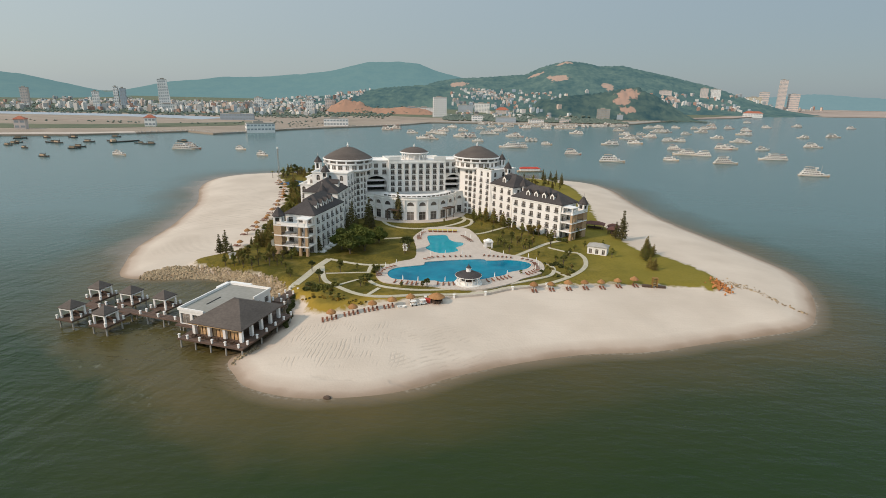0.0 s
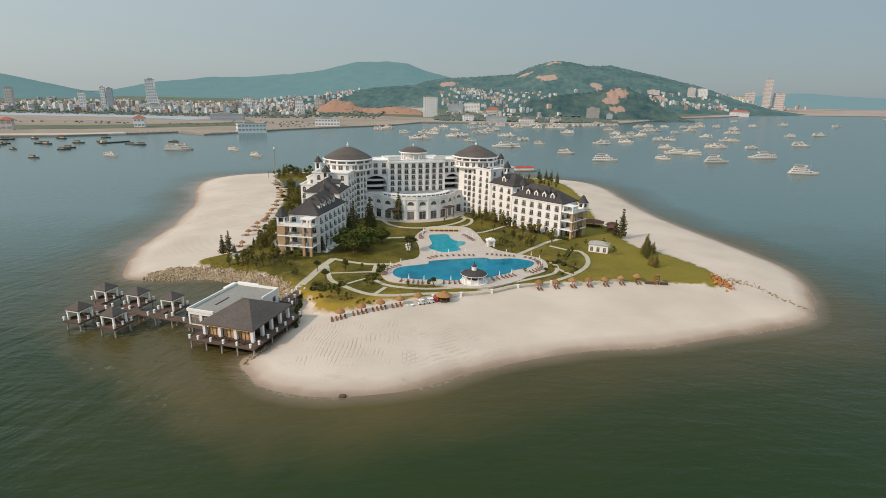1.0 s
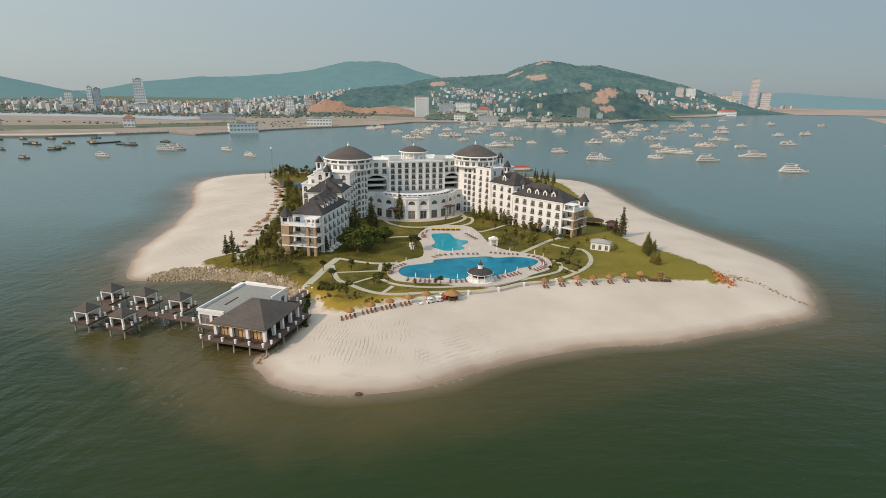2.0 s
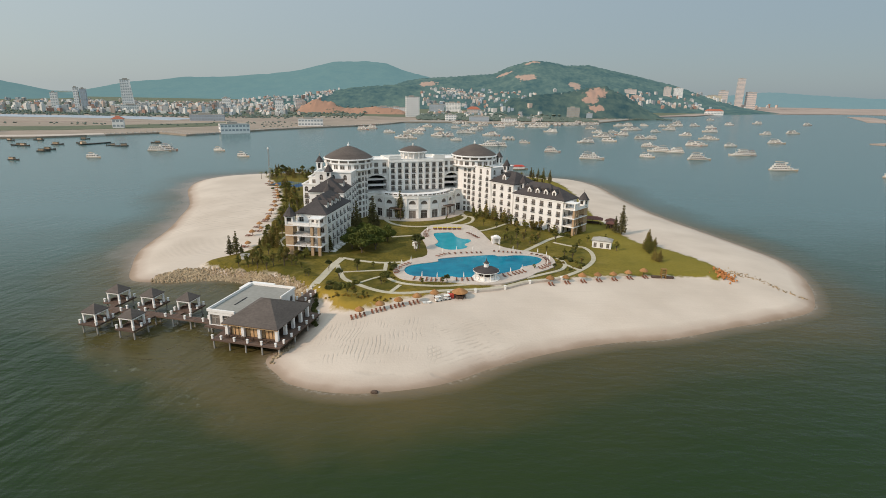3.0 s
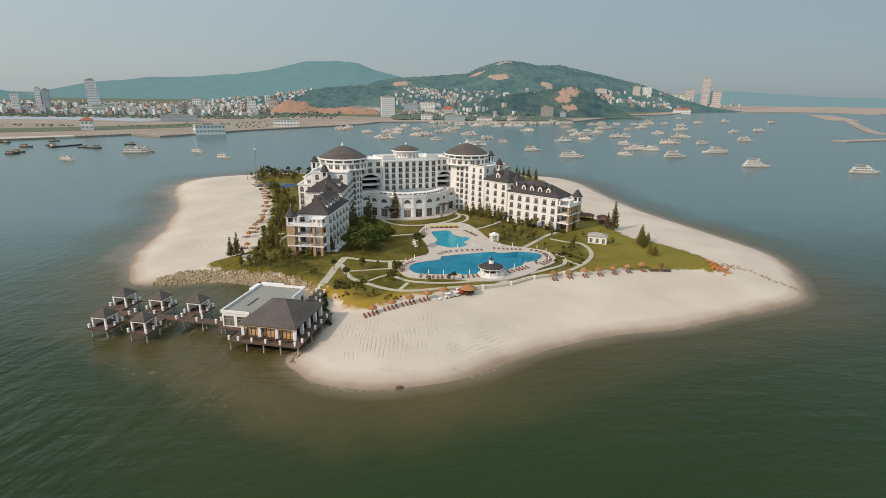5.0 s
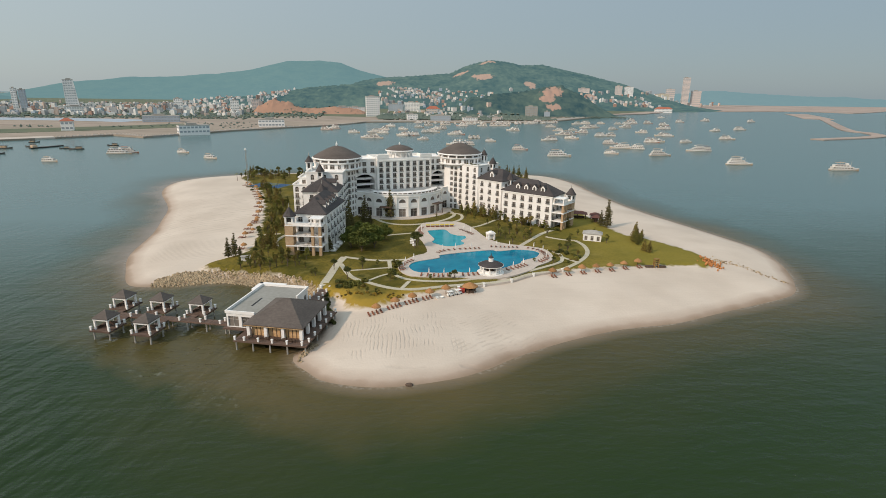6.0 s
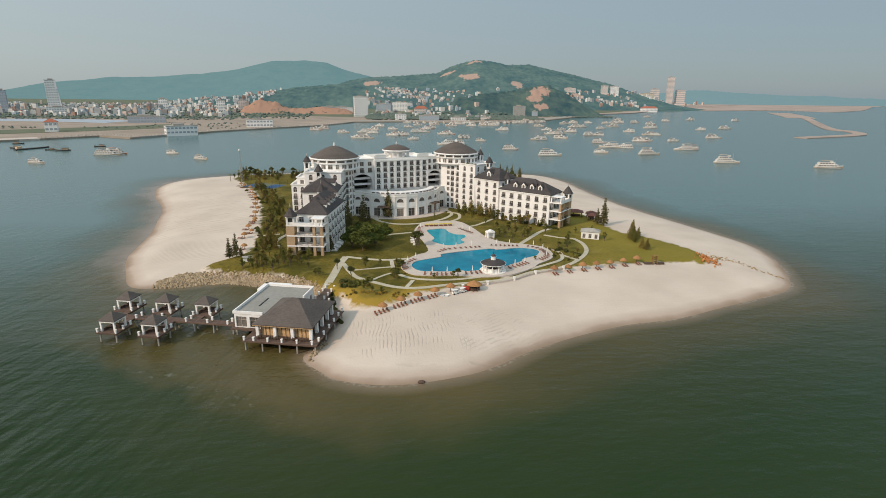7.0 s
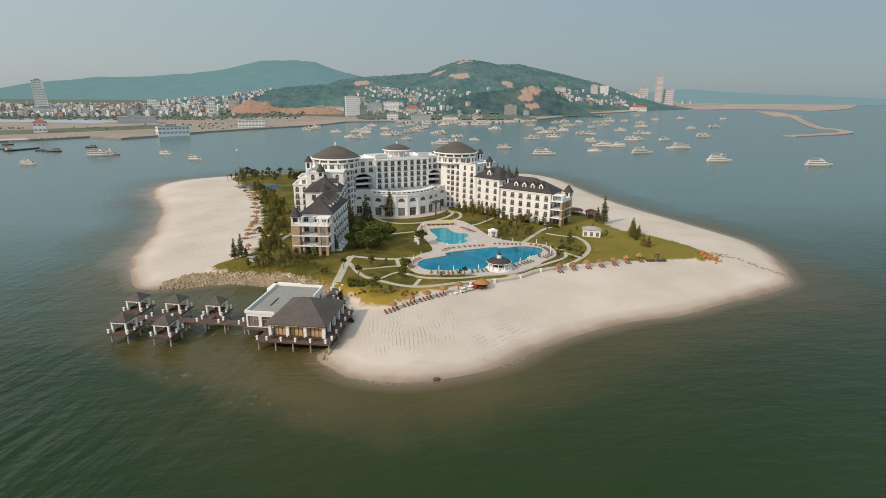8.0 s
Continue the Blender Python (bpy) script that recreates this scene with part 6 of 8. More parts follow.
for x0, x1, y0, y1 in ((-6.3, 2.6, 6.2, 6.6), (-6.3, -5.9, 6.61, 28.79), (-6.3, 9.3, 28.8, 29.2), (8.9, 9.3, 20.4, 28.79)):
    box(bm, x0, x1, y0, y1, DZ + 4.2, DZ + 5.0)
part("parapet", bm, WHITE, rest)
bm = bmesh.new()
box(bm, -7.4, -6.35, 24.0, 30.4, DZ, DZ + 4.9)
box(bm, -7.4, 1.5, 29.25, 30.4, DZ, DZ + 4.9)
part("service_wall", bm, WHITE, rest)
bm = bmesh.new()
box(bm, -1.4, -1.0, 12.2, 18.4, DZ + 4.3, DZ + 4.42)
part("roof_joint", bm, IRON, rest)
# tables and chairs under the eaves
for k in range(6):
    for row, y in ((0, 0.3),):
        x = 4.3 + 2.45 * k
        tb = thing("dining_table", RM @ pose(x, y, DZ), "dark square dining table on the timber deck", "table", "restaurant tables")
        bm = bmesh.new()
        box(bm, -0.45, 0.45, -0.45, 0.45, 0.70, 0.76)
        part("tabletop", bm, DARK_WOOD, tb)
        for px in (-0.38, 0.38):
            for py in (-0.38, 0.38):
                bm = bmesh.new()
                box(bm, px - 0.04, px + 0.04, py - 0.04, py + 0.04, 0, 0.70)
                part("leg", bm, DARK_WOOD, tb)
chair0 = None
for k in range(26):
    if k < 12:
        x, y, r = 4.3 + 2.45 * (k // 2) + (0.75 if k % 2 else -0.75), 0.3, 90 if k % 2 else -90
    else:
        x, y, r = 16.2 + 1.0 * (k % 2), 5.0 + 1.15 * (k - 12), 90 if k % 2 else -90
    m = RM @ pose(x, y, DZ, 0, 0, r)
    if chair0:
        copy_thing(chair0, m)
        continue
    chair0 = thing("dining_chair", m, "dark dining chair on the timber deck", "chair", "restaurant chairs")
    bm = bmesh.new()
    box(bm, -0.24, 0.24, -0.24, 0.24, 0.42, 0.48)
    part("seat", bm, DARK_WOOD, chair0)
    bm = bmesh.new()
    box(bm, -0.24, 0.24, 0.2, 0.26, 0.48, 0.95)
    part("backrest", bm, DARK_WOOD, chair0)
    for px in (-0.2, 0.2):
        for py in (-0.2, 0.2):
            bm = bmesh.new()
            box(bm, px - 0.03, px + 0.03, py - 0.03, py + 0.03, 0, 0.42)
            part("leg", bm, DARK_WOOD, chair0)

# jetty to the huts, and the bridge to the garden
jetty = thing("jetty", RM, "long brown timber jetty on piles over the water", "jetty")
planks(jetty, -44, -6.9, 7.5, 9.9, DZ, False, 0.5)
for k in range(7):
    x = -43.5 + 6 * k
    for y in (7.8, 9.6):
        pile(jetty, x, y, DZ - 0.5)
for x in (-21.8, -15.2, -9.0, -31, -37.5):
    bollard(jetty, x, 7.7, DZ)
    bollard(jetty, x + 0.4, 9.7, DZ)
for x0, x1 in ((-21.8, -15.2), (-15.2, -9.0), (-37.5, -31)):
    rope(jetty, (x0, 7.7, DZ + 0.8), (x1, 7.7, DZ + 0.8))
bridge = thing("footbridge", RM, "brown timber footbridge from the garden to the restaurant", "bridge")
planks(bridge, 9.0, 12.4, 29.6, 41.0, DZ + 0.3, True, 0.5)
for y in (30, 33.5, 37, 40):
    for x in (9.2, 12.2):
        bollard(bridge, x, y, DZ + 0.3)
        pile(bridge, x, y, DZ)


def hut(x0, y0):
    """A small square dining hut on its own deck."""
    h = thing("water_hut", RM @ pose(x0, y0, 0), "small white over-water hut with a dark pyramid roof on piles", "hut", "over-water huts")
    w = 6.2
    planks(h, 0, w, 0, 6.6, DZ, True, 0.5)
    for x in (0.7, w - 0.7):
        for y in (0.7, 5.9):
            pile(h, x, y, DZ - 0.5)
    for x in (1.1, w - 1.1):
        for y in (1.1, 5.3):
            bm = bmesh.new()
            box(bm, x - 0.24, x + 0.24, y - 0.24, y + 0.24, DZ, DZ + 2.7)
            part("post", bm, WHITE, h)
    for x0b, x1b, y0b, y1b in ((0.8, w - 0.8, 0.8, 1.25), (0.8, w - 0.8, 5.15, 5.6), (0.8, 1.25, 1.26, 5.14), (w - 1.25, w - 0.8, 1.26, 5.14)):
        bm = bmesh.new()
        box(bm, x0b, x1b, y0b, y1b, DZ + 2.7, DZ + 3.15)
        part("beam", bm, WHITE, h)
    bm = bmesh.new()
    hip(bm, [(0.9, 0.9), (w - 0.9, 0.9), (w - 0.9, 5.5), (0.9, 5.5)], DZ + 3.35, DZ + 5.3, 2.15, 0.18, 0.35)
    part("roof", bm, SLATE_WARM, h, "dark pyramid shingle roof")
    for x, y in ((0.3, 0.3), (w - 0.3, 0.3), (w - 0.3, 3.3), (w - 0.3, 6.3), (0.3, 6.3)):
        bollard(h, x, y, DZ)
    bm = bmesh.new()
    box(bm, 1.4, w - 1.4, 4.9, 5.05, DZ, DZ + 0.9)
    box(bm, 1.4, 1.55, 1.4, 4.8, DZ, DZ + 0.7)
    part("rail_panel", bm, DARK_WOOD, h)
    for x in (2.2, 4.0):
        tb = thing("dining_table", RM @ pose(x0 + x, y0 + 3.1, DZ), "dark square table inside the hut", "table", "hut tables")
        bm = bmesh.new()
        box(bm, -0.5, 0.5, -0.5, 0.5, 0.70, 0.77)
        part("tabletop", bm, DARK_WOOD, tb)
        bm = bmesh.new()
        lathe(bm, 0, 0, [(0.3, 0), (0.07, 0.06), (0.07, 0.7)], 8)
        part("pedestal", bm, DARK_WOOD, tb)


for x, y in ((-42.0, -3.0), (-29.4, -3.1), (-48.2, 12.0), (-35.6, 12.1), (-22.8, 12.2)):
    hut(x, y)
for x0, x1, y0, y1 in ((-39.9, -37.9, 3.6, 7.45), (-27.2, -25.2, 3.5, 7.45), (-43.9, -42.2, 9.95, 12.0), (-33.5, -31.5, 9.95, 12.1), (-20.7, -18.7, 9.95, 12.2)):
    planks(jetty, x0, x1, y0, y1, DZ, True, 0.5)


# ---- rocks ----
def rock_mesh(seed):
    rng = random.Random(seed)
    bm = bmesh.new()
    bmesh.ops.create_icosphere(bm, subdivisions=1, radius=0.5)
    k = [rng.uniform(0.7, 1.2) for _ in range(3)]
    for v in bm.verts:
        v.co = Vector((v.co.x * k[0], v.co.y * k[1], v.co.z * k[2] * 0.8)) * rng.uniform(0.75, 1.15)
    me = bpy.data.meshes.new("rock")
    bm.to_mesh(me)
    bm.free()
    me.materials.append(ROCK)
    return me


rocks = [rock_mesh(k) for k in range(7)]
rng = random.Random(4)
BANK_TOP = curve_through([(-113.9, 189.6), (-107.1, 194.5), (-98.3, 194.9), (-82.3, 190), (-71.5, 186.8), (-62.1, 180.1), (-54.9, 169.3)], 12, False)
BANK_LOW = curve_through([(-114.9, 186.5), (-110.2, 185), (-100.5, 186.2), (-90.8, 187.1), (-81.8, 183.9), (-68.4, 177.1), (-57.6, 165.2)], 12, False)
bank = thing("rock_revetment", Matrix.Identity(4), "sloping bank of tan boulders between lawn and water", "rock bank", kind="structure")
loose = bmesh.new()
count = 0
for i in range(len(BANK_TOP)):
    a, b = Vector(BANK_TOP[i]), Vector(BANK_LOW[min(i, len(BANK_LOW) - 1)])
    n = max(3, int((a - b).length / 0.5))
    for j in range(n + 1):
        for _ in range(2):
            p = a.lerp(b, j / n) + Vector((rng.uniform(-0.7, 0.7), rng.uniform(-0.6, 0.6)))
            size = rng.uniform(0.6, 1.25)
            z = max(level(p.x, p.y), -0.3) + size * 0.12
            m = Matrix.Translation((p.x, p.y, z)) @ Euler((rng.uniform(0, 6), rng.uniform(0, 6), rng.uniform(0, 6))).to_matrix().to_4x4() @ Matrix.Scale(size, 4)
            if count < 300 and (i + j) % 2 == 0:
                put("rock", rocks[count % 7], bank, m=m)
                count += 1
            else:
                src = rocks[rng.randrange(7)]
                vv = [loose.verts.new(m @ v.co) for v in src.vertices]
                for f in src.polygons:
                    loose.faces.new([vv[k] for k in f.vertices])
tagged(part("rocks", loose, ROCK, bank), kind="stuff")
spur = thing("rock_groyne", Matrix.Identity(4), "short spur of tan rocks under the restaurant's corner", "rock groyne")
for k in range(46):
    t = rng.random()
    x, y = -53.4 + -3.4 * t + rng.uniform(-0.8, 0.8), 132.6 - 10 * t + rng.uniform(-0.7, 0.7)
    size = rng.uniform(0.7, 1.3)
    put("rock", rocks[k % 7], spur, m=Matrix.Translation((x, y, max(level(x, y), 0.2) + 0.1)) @ Euler((rng.uniform(0, 6), rng.uniform(0, 6), 0)).to_matrix().to_4x4() @ Matrix.Scale(size, 4))
tail_rocks = thing("rock_line", Matrix.Identity(4), "line of small tan stones along the sand spit", "rock line")
line = curve_through([(100.5, 189.2), (103.3, 185.6), (106.6, 184.2), (110.6, 179.1), (112.6, 173.5), (115.5, 167.9), (119, 165.3)], 10, False)
for k in range(150):
    i = rng.randrange(len(line))
    spread = 2.6 * (1 - i / len(line)) + 0.4
    x, y = line[i][0] + rng.gauss(0, spread * 0.6), line[i][1] + rng.gauss(0, spread * 0.7)
    put("rock", rocks[k % 7], tail_rocks, m=Matrix.Translation((x, y, max(level(x, y), 0.1) + 0.05)) @ Euler((rng.uniform(0, 6), rng.uniform(0, 6), 0)).to_matrix().to_4x4() @ Matrix.Scale(rng.uniform(0.35, 0.9), 4))
REDROCK = material("rust_red_rock", (0.38, 0.15, 0.05), (0.50, 0.22, 0.08), 0.9, 1.5, 0.3, 0.05, vary=0.25)
pile_red = thing("rust_rock_pile", Matrix.Identity(4), "pile of rust-orange rocks at the lawn's end", "rock pile")
red_meshes = []
for src in rocks:
    c = src.copy()
    c.materials.clear()
    c.materials.append(REDROCK)
    red_meshes.append(c)
for k in range(60):
    x, y = 97.4 + rng.gauss(0, 1.6), 182.4 + rng.gauss(0, 3.2)
    put("rock", red_meshes[k % 7], pile_red, m=Matrix.Translation((x, y, level(x, y) + rng.uniform(0.1, 0.9))) @ Euler((rng.uniform(0, 6), rng.uniform(0, 6), 0)).to_matrix().to_4x4() @ Matrix.Scale(rng.uniform(0.6, 1.5), 4))
bm = bmesh.new()
bmesh.ops.create_icosphere(bm, subdivisions=2, radius=0.8)
for v in bm.verts:
    v.co = Vector((v.co.x * 1.2, v.co.y * 0.8, v.co.z * 0.6)) * (1 + 0.2 * noise.noise(v.co * 2))
tagged(part("boulder", bm, DARK_WOOD, m=Matrix.Translation((-28.9, 108.7, 0.2))), "dark wet boulder at the water's edge", "boulder")



# ---- trees and shrubs ----
def leaf(bm, p, size, rng):
    """One small folded leaf clump: two crossed blades."""
    n = Vector((rng.uniform(-1, 1), rng.uniform(-1, 1), rng.uniform(-0.6, 1))).normalized()
    a = n.orthogonal().normalized()
    a.rotate(Matrix.Rotation(rng.uniform(0, 6.3), 3, n))
    b = n.cross(a)
    s = size * rng.uniform(0.6, 1.3)
    v = [bm.verts.new(p + q) for q in (-a * s, b * s * 0.55 + n * s * 0.2, a * s, -b * s * 0.55 + n * s * 0.2)]
    bm.faces.new(v[:3])
    bm.faces.new((v[0], v[2], v[3]))


def limb(bm, p, q, r0, r1, n=6):
    p, q = Vector(p), Vector(q)
    d = (q - p).normalized()
    a = d.orthogonal().normalized()
    b = d.cross(a)
    rings = [[bm.verts.new(c + (a * math.cos(2 * math.pi * k / n) + b * math.sin(2 * math.pi * k / n)) * r) for k in range(n)] for c, r in ((p, r0), (q, r1))]
    for k in range(n):
        bm.faces.new((rings[0][k], rings[0][(k + 1) % n], rings[1][(k + 1) % n], rings[1][k]))


def foliage(name, bm, mat, parent):
    me = bpy.data.meshes.new(name)
    bm.to_mesh(me)
    bm.free()
    me.materials.append(mat)
    return put(name, me, parent)


def broad_tree(seed, h, spread, mat, leaves, label, leaf_size=0.42, lift=0.3):
    rng = random.Random(seed)
    t = thing("tree", Matrix.Identity(4), label, "tree", "garden trees")
    tr, cr = bmesh.new(), bmesh.new()
    fork = h * (lift + 0.1)
    limb(tr, (0, 0, -0.3), (rng.uniform(-0.2, 0.2), rng.uniform(-0.2, 0.2), fork), h * 0.032, h * 0.022)
    lobes = []
    for k in range(7):
        a, e = 2 * math.pi * k / 7 + rng.uniform(-0.4, 0.4), rng.uniform(0.25, 1.0)
        r = spread * rng.uniform(0.35, 0.72) * (1.15 - 0.5 * e)
        c = Vector((r * math.cos(a), r * math.sin(a), h * (lift + 0.18 + 0.55 * e)))
        limb(tr, (0, 0, fork * 0.9), c, h * 0.016, h * 0.005, 5)
        lobes.append((c, spread * rng.uniform(0.30, 0.5)))
    lobes.append((Vector((0, 0, h * 0.86)), spread * 0.35))
    for c, r in lobes:
        for _ in range(int(leaves / len(lobes))):
            d = Vector((rng.gauss(0, 1), rng.gauss(0, 1), rng.gauss(0, 0.8))).normalized() * r * rng.uniform(0.55, 1.08)
            p = c + Vector((d.x, d.y, d.z * 0.75))
            if p.z > h * lift * 0.8:
                leaf(cr, p, leaf_size, rng)
    part("trunk", tr, BARK, t)
    foliage("crown", cr, mat, t)
    return t


def conifer(seed, h, spread, mat, label, layers=13, gap=0.1):
    rng = random.Random(seed)
    t = thing("tree", Matrix.Identity(4), label, "tree", "conical trees")
    tr, cr = bmesh.new(), bmesh.new()
    limb(tr, (0, 0, -0.3), (0, 0, h * 0.97), h * 0.022, 0.03)
    for i in range(layers):
        f = i / (layers - 1)
        z = h * (0.10 + 0.86 * f)
        r = spread * (1 - f) ** 0.8 + 0.15
        for k in range(7 if f < 0.7 else 5):
            a = 2 * math.pi * k / 7 + rng.uniform(-0.4, 0.4) + i
            rr = r * rng.uniform(0.6, 1.1)
            tip = Vector((rr * math.cos(a), rr * math.sin(a), z - 0.08 * h * (1 - f) * rng.uniform(0, 1) + 0.25 * rr))
            limb(tr, (0, 0, z), tip, 0.05, 0.015, 3)
            n = max(3, int(rr * 9))
            for j in range(n):
                p = Vector((0, 0, z)).lerp(tip, 0.2 + 0.8 * (j + rng.random()) / n) + Vector((rng.gauss(0, 0.16), rng.gauss(0, 0.16), rng.gauss(0, 0.14)))
                leaf(cr, p, 0.30, rng)
    part("trunk", tr, BARK, t)
    foliage("crown", cr, mat, t)
    return t


def palm(seed, h, label):
    rng = random.Random(seed)
    t = thing("palm_tree", Matrix.Identity(4), label, "palm tree", "palms on the shore")
    tr, cr = bmesh.new(), bmesh.new()
    top = Vector((rng.uniform(-0.6, 0.6), rng.uniform(-0.6, 0.6), h))
    limb(tr, (0, 0, -0.3), top, 0.2, 0.13)
    for k in range(15):
        a, drop = 2 * math.pi * k / 15, rng.uniform(0.2, 1.5)
        last = top
        for j in range(1, 6):
            f = j / 5
            p = top + Vector((math.cos(a) * 2.4 * f, math.sin(a) * 2.4 * f, 1.0 * f - (1.2 + drop) * f * f))
            side = Vector((-math.sin(a), math.cos(a), -0.3)) * 0.32 * (1.1 - f)
            for sgn in (-1, 1):
                v = [cr.verts.new(q) for q in (last, p, p + side * sgn, last + side * sgn * 1.1)]
                cr.faces.new(v)
            last = p
    part("trunk", tr, BARK, t)
    foliage("crown", cr, LEAF_MID, t)
    return t


def shrub(seed, r, mat, label, leaves=260):
    rng = random.Random(seed)
    t = thing("shrub", Matrix.Identity(4), label, "shrub", "garden shrubs")
    st, cr = bmesh.new(), bmesh.new()
    for k in range(5):
        a = 2 * math.pi * k / 5
        limb(st, (0, 0, -0.1), (r * 0.5 * math.cos(a), r * 0.5 * math.sin(a), r * 0.8), 0.05, 0.02, 4)
    for _ in range(leaves):
        d = Vector((rng.gauss(0, 1), rng.gauss(0, 1), abs(rng.gauss(0, 0.8)))).normalized() * r * rng.uniform(0.5, 1.1)
        leaf(cr, Vector((d.x, d.y, 0.1 + d.z * 0.95)), 0.28, rng)
    part("stems", st, BARK, t)
    foliage("crown", cr, mat, t)
    return t


used = set()


def plant(model, x, y, size, rng, z=None):
    m = pose(x, y, level(x, y) if z is None else z, 0, 0, rng.uniform(0, 360)) @ Matrix.Diagonal((size * rng.uniform(0.9, 1.1), size * rng.uniform(0.9, 1.1), size, 1))
    if model.name not in used:
        used.add(model.name)
        model.matrix_basis = m
        return model
    return copy_thing(model, m)


rng = random.Random(11)
big = [broad_tree(20 + k, 9.5, 5.2, LEAF_LUSH, 3600, "large bushy yellow-green broadleaf tree on the lawn", 0.45, 0.03) for k in range(2)]
round_tree = [broad_tree(30 + k, 7.6, 2.5, LEAF_DARK if k == 0 else LEAF_MID, 800, "round olive-green garden tree on the lawn" if k else "round dark green garden tree on the lawn", 0.36, 0.10) for k in range(3)]
slim = [broad_tree(40 + k, 6.0, 1.5, (LEAF_MID, LEAF_DRY, LEAF_MID)[k], 560, ("slim young tree with thin olive leaves", "slim young tree with dry brown leaves", "slim young tree with thin olive leaves")[k], 0.30, 0.12) for k in range(3)]
cone = [conifer(50 + k, 8.5, 2.0, LEAF_PINE, "tall brownish-green conical pine tree", 12) for k in range(2)]
cone_olive = [conifer(60 + k, 7.0, 2.1, (LEAF_MID, LEAF_DRY)[k], "olive-green conical tree with loose branches", 11) for k in range(2)]
palms = [palm(70 + k, 5.5, "coconut palm with drooping fronds") for k in range(2)]
bush = [shrub(80, 0.9, LEAF_MID, "low olive-green garden shrub on the grass"), shrub(81, 0.8, LEAF_DARK, "low dark green garden shrub on the grass"), shrub(82, 0.8, LEAF_DRY, "low yellow-green dry shrub on the grass")]

for x, y, s in ((-40.9, 209, 1.05), (-35.7, 213.8, 1.0), (-45.5, 214.5, 0.95), (-31.1, 226.1, 0.75), (-38.8, 220, 1.0), (-41.9, 226.2, 0.9)):
    plant(big[rng.randrange(2)], x, y, s, rng)
for x, y, s in ((-39.7, 255.3, 1.75), (-37.2, 250.5, 0.9), (-26.6, 269.5, 1.0), (78.2, 243.6, 1.05), (80.4, 241.1, 0.95), (-54, 210.6, 0.9), (-93.1, 206.1, 0.55), (-90.6, 206.3, 0.65), (-89, 207.8, 0.5)):
    plant(cone[rng.randrange(2)], x, y, s, rng)
def by_wing(s, d, n):
    v = HOTEL_M @ Vector((*wing_at(s)(d, n), 0))
    return v.x, v.y


for d, n, s in ((30, -2.6, 0.8), (33, -4, 1.0), (36, -2.5, 0.85), (39, -4.5, 1.05), (42, -3, 0.95), (45, -5, 1.1), (47, -2.8, 0.9), (50, -4.5, 1.0), (53, -6.5, 0.95), (55, -4, 0.8), (43, -7, 0.7), (49, -8, 0.75), (14, -2.6, 0.7), (24, -3.2, 0.75), (4, -2.8, 0.6)):
    plant(cone_olive[rng.randrange(2)], *by_wing(1, d, n), s, rng)
for d, n, s in ((2, -3, 0.8), (9, -3.4, 1.0), (11, -4.6, 0.9), (19, -3, 0.9), (27, -3, 1.0), (31, -6, 0.8), (37, -6.5, 0.8), (46, -7, 0.7)):
    plant(slim[rng.randrange(3)], *by_wing(1, d, n), s, rng)
for d, n, s in ((42, -3.5, 0.9), (48, -4, 0.8), (36, -3, 0.6), (22, -2.5, 0.5)):
    plant(cone[rng.randrange(2)], *by_wing(-1, d, n), s, rng)
for x, y, s in ((-62.4, 204.7, 0.75), (-72.4, 203.9, 0.95), (-74, 210.6, 0.7), (-81.2, 215.7, 0.8), (-79.2, 218.3, 0.9), (-76.6, 215.6, 0.8),
                (57.4, 242.6, 0.9), (59.5, 241.1, 0.85), (82.2, 215.7, 1.0), (83.8, 213.4, 0.9), (80.8, 212.9, 1.1), (83.3, 217.4, 1.15), (80.2, 208.4, 0.9), (78.2, 199.3, 0.75), (79.3, 196.9, 0.7), (85.4, 219.5, 0.8), (85.8, 216.3, 0.7)):
    plant(cone_olive[rng.randrange(2)], x, y, s, rng)
for x, y, s in ((-18.6, 211.9, 1.0), (-17.2, 214.5, 0.9), (-40.5, 185.5, 0.7), (-30.8, 171.8, 0.55), (-26.9, 183.3, 0.5), (-16.6, 171.1, 0.6), (-9.5, 172, 0.65), (-8, 171.4, 0.5), (-45.7, 175.2, 0.65), (-38.8, 161.2, 0.55), (-35.9, 159.2, 0.6), (-41.5, 163.7, 0.5), (-50.9, 185.8, 0.6),
                (-57.2, 179.6, 0.8), (-58.5, 181.3, 0.6), (26.3, 187.8, 0.5), (44.7, 200.4, 0.6), (49.8, 212.6, 0.7), (53.9, 221.5, 0.7), (33.6, 186.1, 0.4), (-28.6, 188.8, 0.5), (-34.8, 189.5, 0.6), (36.6, 211.4, 0.5)):
    plant(round_tree[rng.randrange(3)], x, y, s, rng)
for x, y, s in ((27.7, 231.4, 1), (33.4, 239.5, 1.1), (25, 215.6, 0.9), (22.8, 228.5, 1.0), (29.9, 227.7, 0.8), (37.1, 244.7, 1), (39.7, 248.6, 0.8), (31, 248.8, 0.8), (24.9, 241.9, 0.8), (42.4, 204.4, 0.9), (47.2, 207.1, 0.8), (67.3, 212.4, 0.8), (67.3, 226.1, 0.9), (59.5, 227.1, 0.7),
                (-72.5, 191.4, 0.9), (-68.4, 191.7, 1.0), (-77.6, 195, 0.9), (-65.4, 198.4, 0.8), (-77.9, 206.1, 0.9), (-81.5, 202.4, 0.8), (-70.9, 195.7, 0.8), (-74.5, 198.9, 0.9), (-79.2, 199.4, 0.9), (-83.8, 195.4, 0.8), (-61.6, 188.9, 0.6), (20.8, 249.1, 0.7), (12.6, 264.5, 0.6), (-2.7, 264.8, 0.5), (15.7, 257.3, 0.6), (46.2, 193, 0.6)):
    plant(slim[rng.randrange(3)], x, y, s * 0.95, rng)
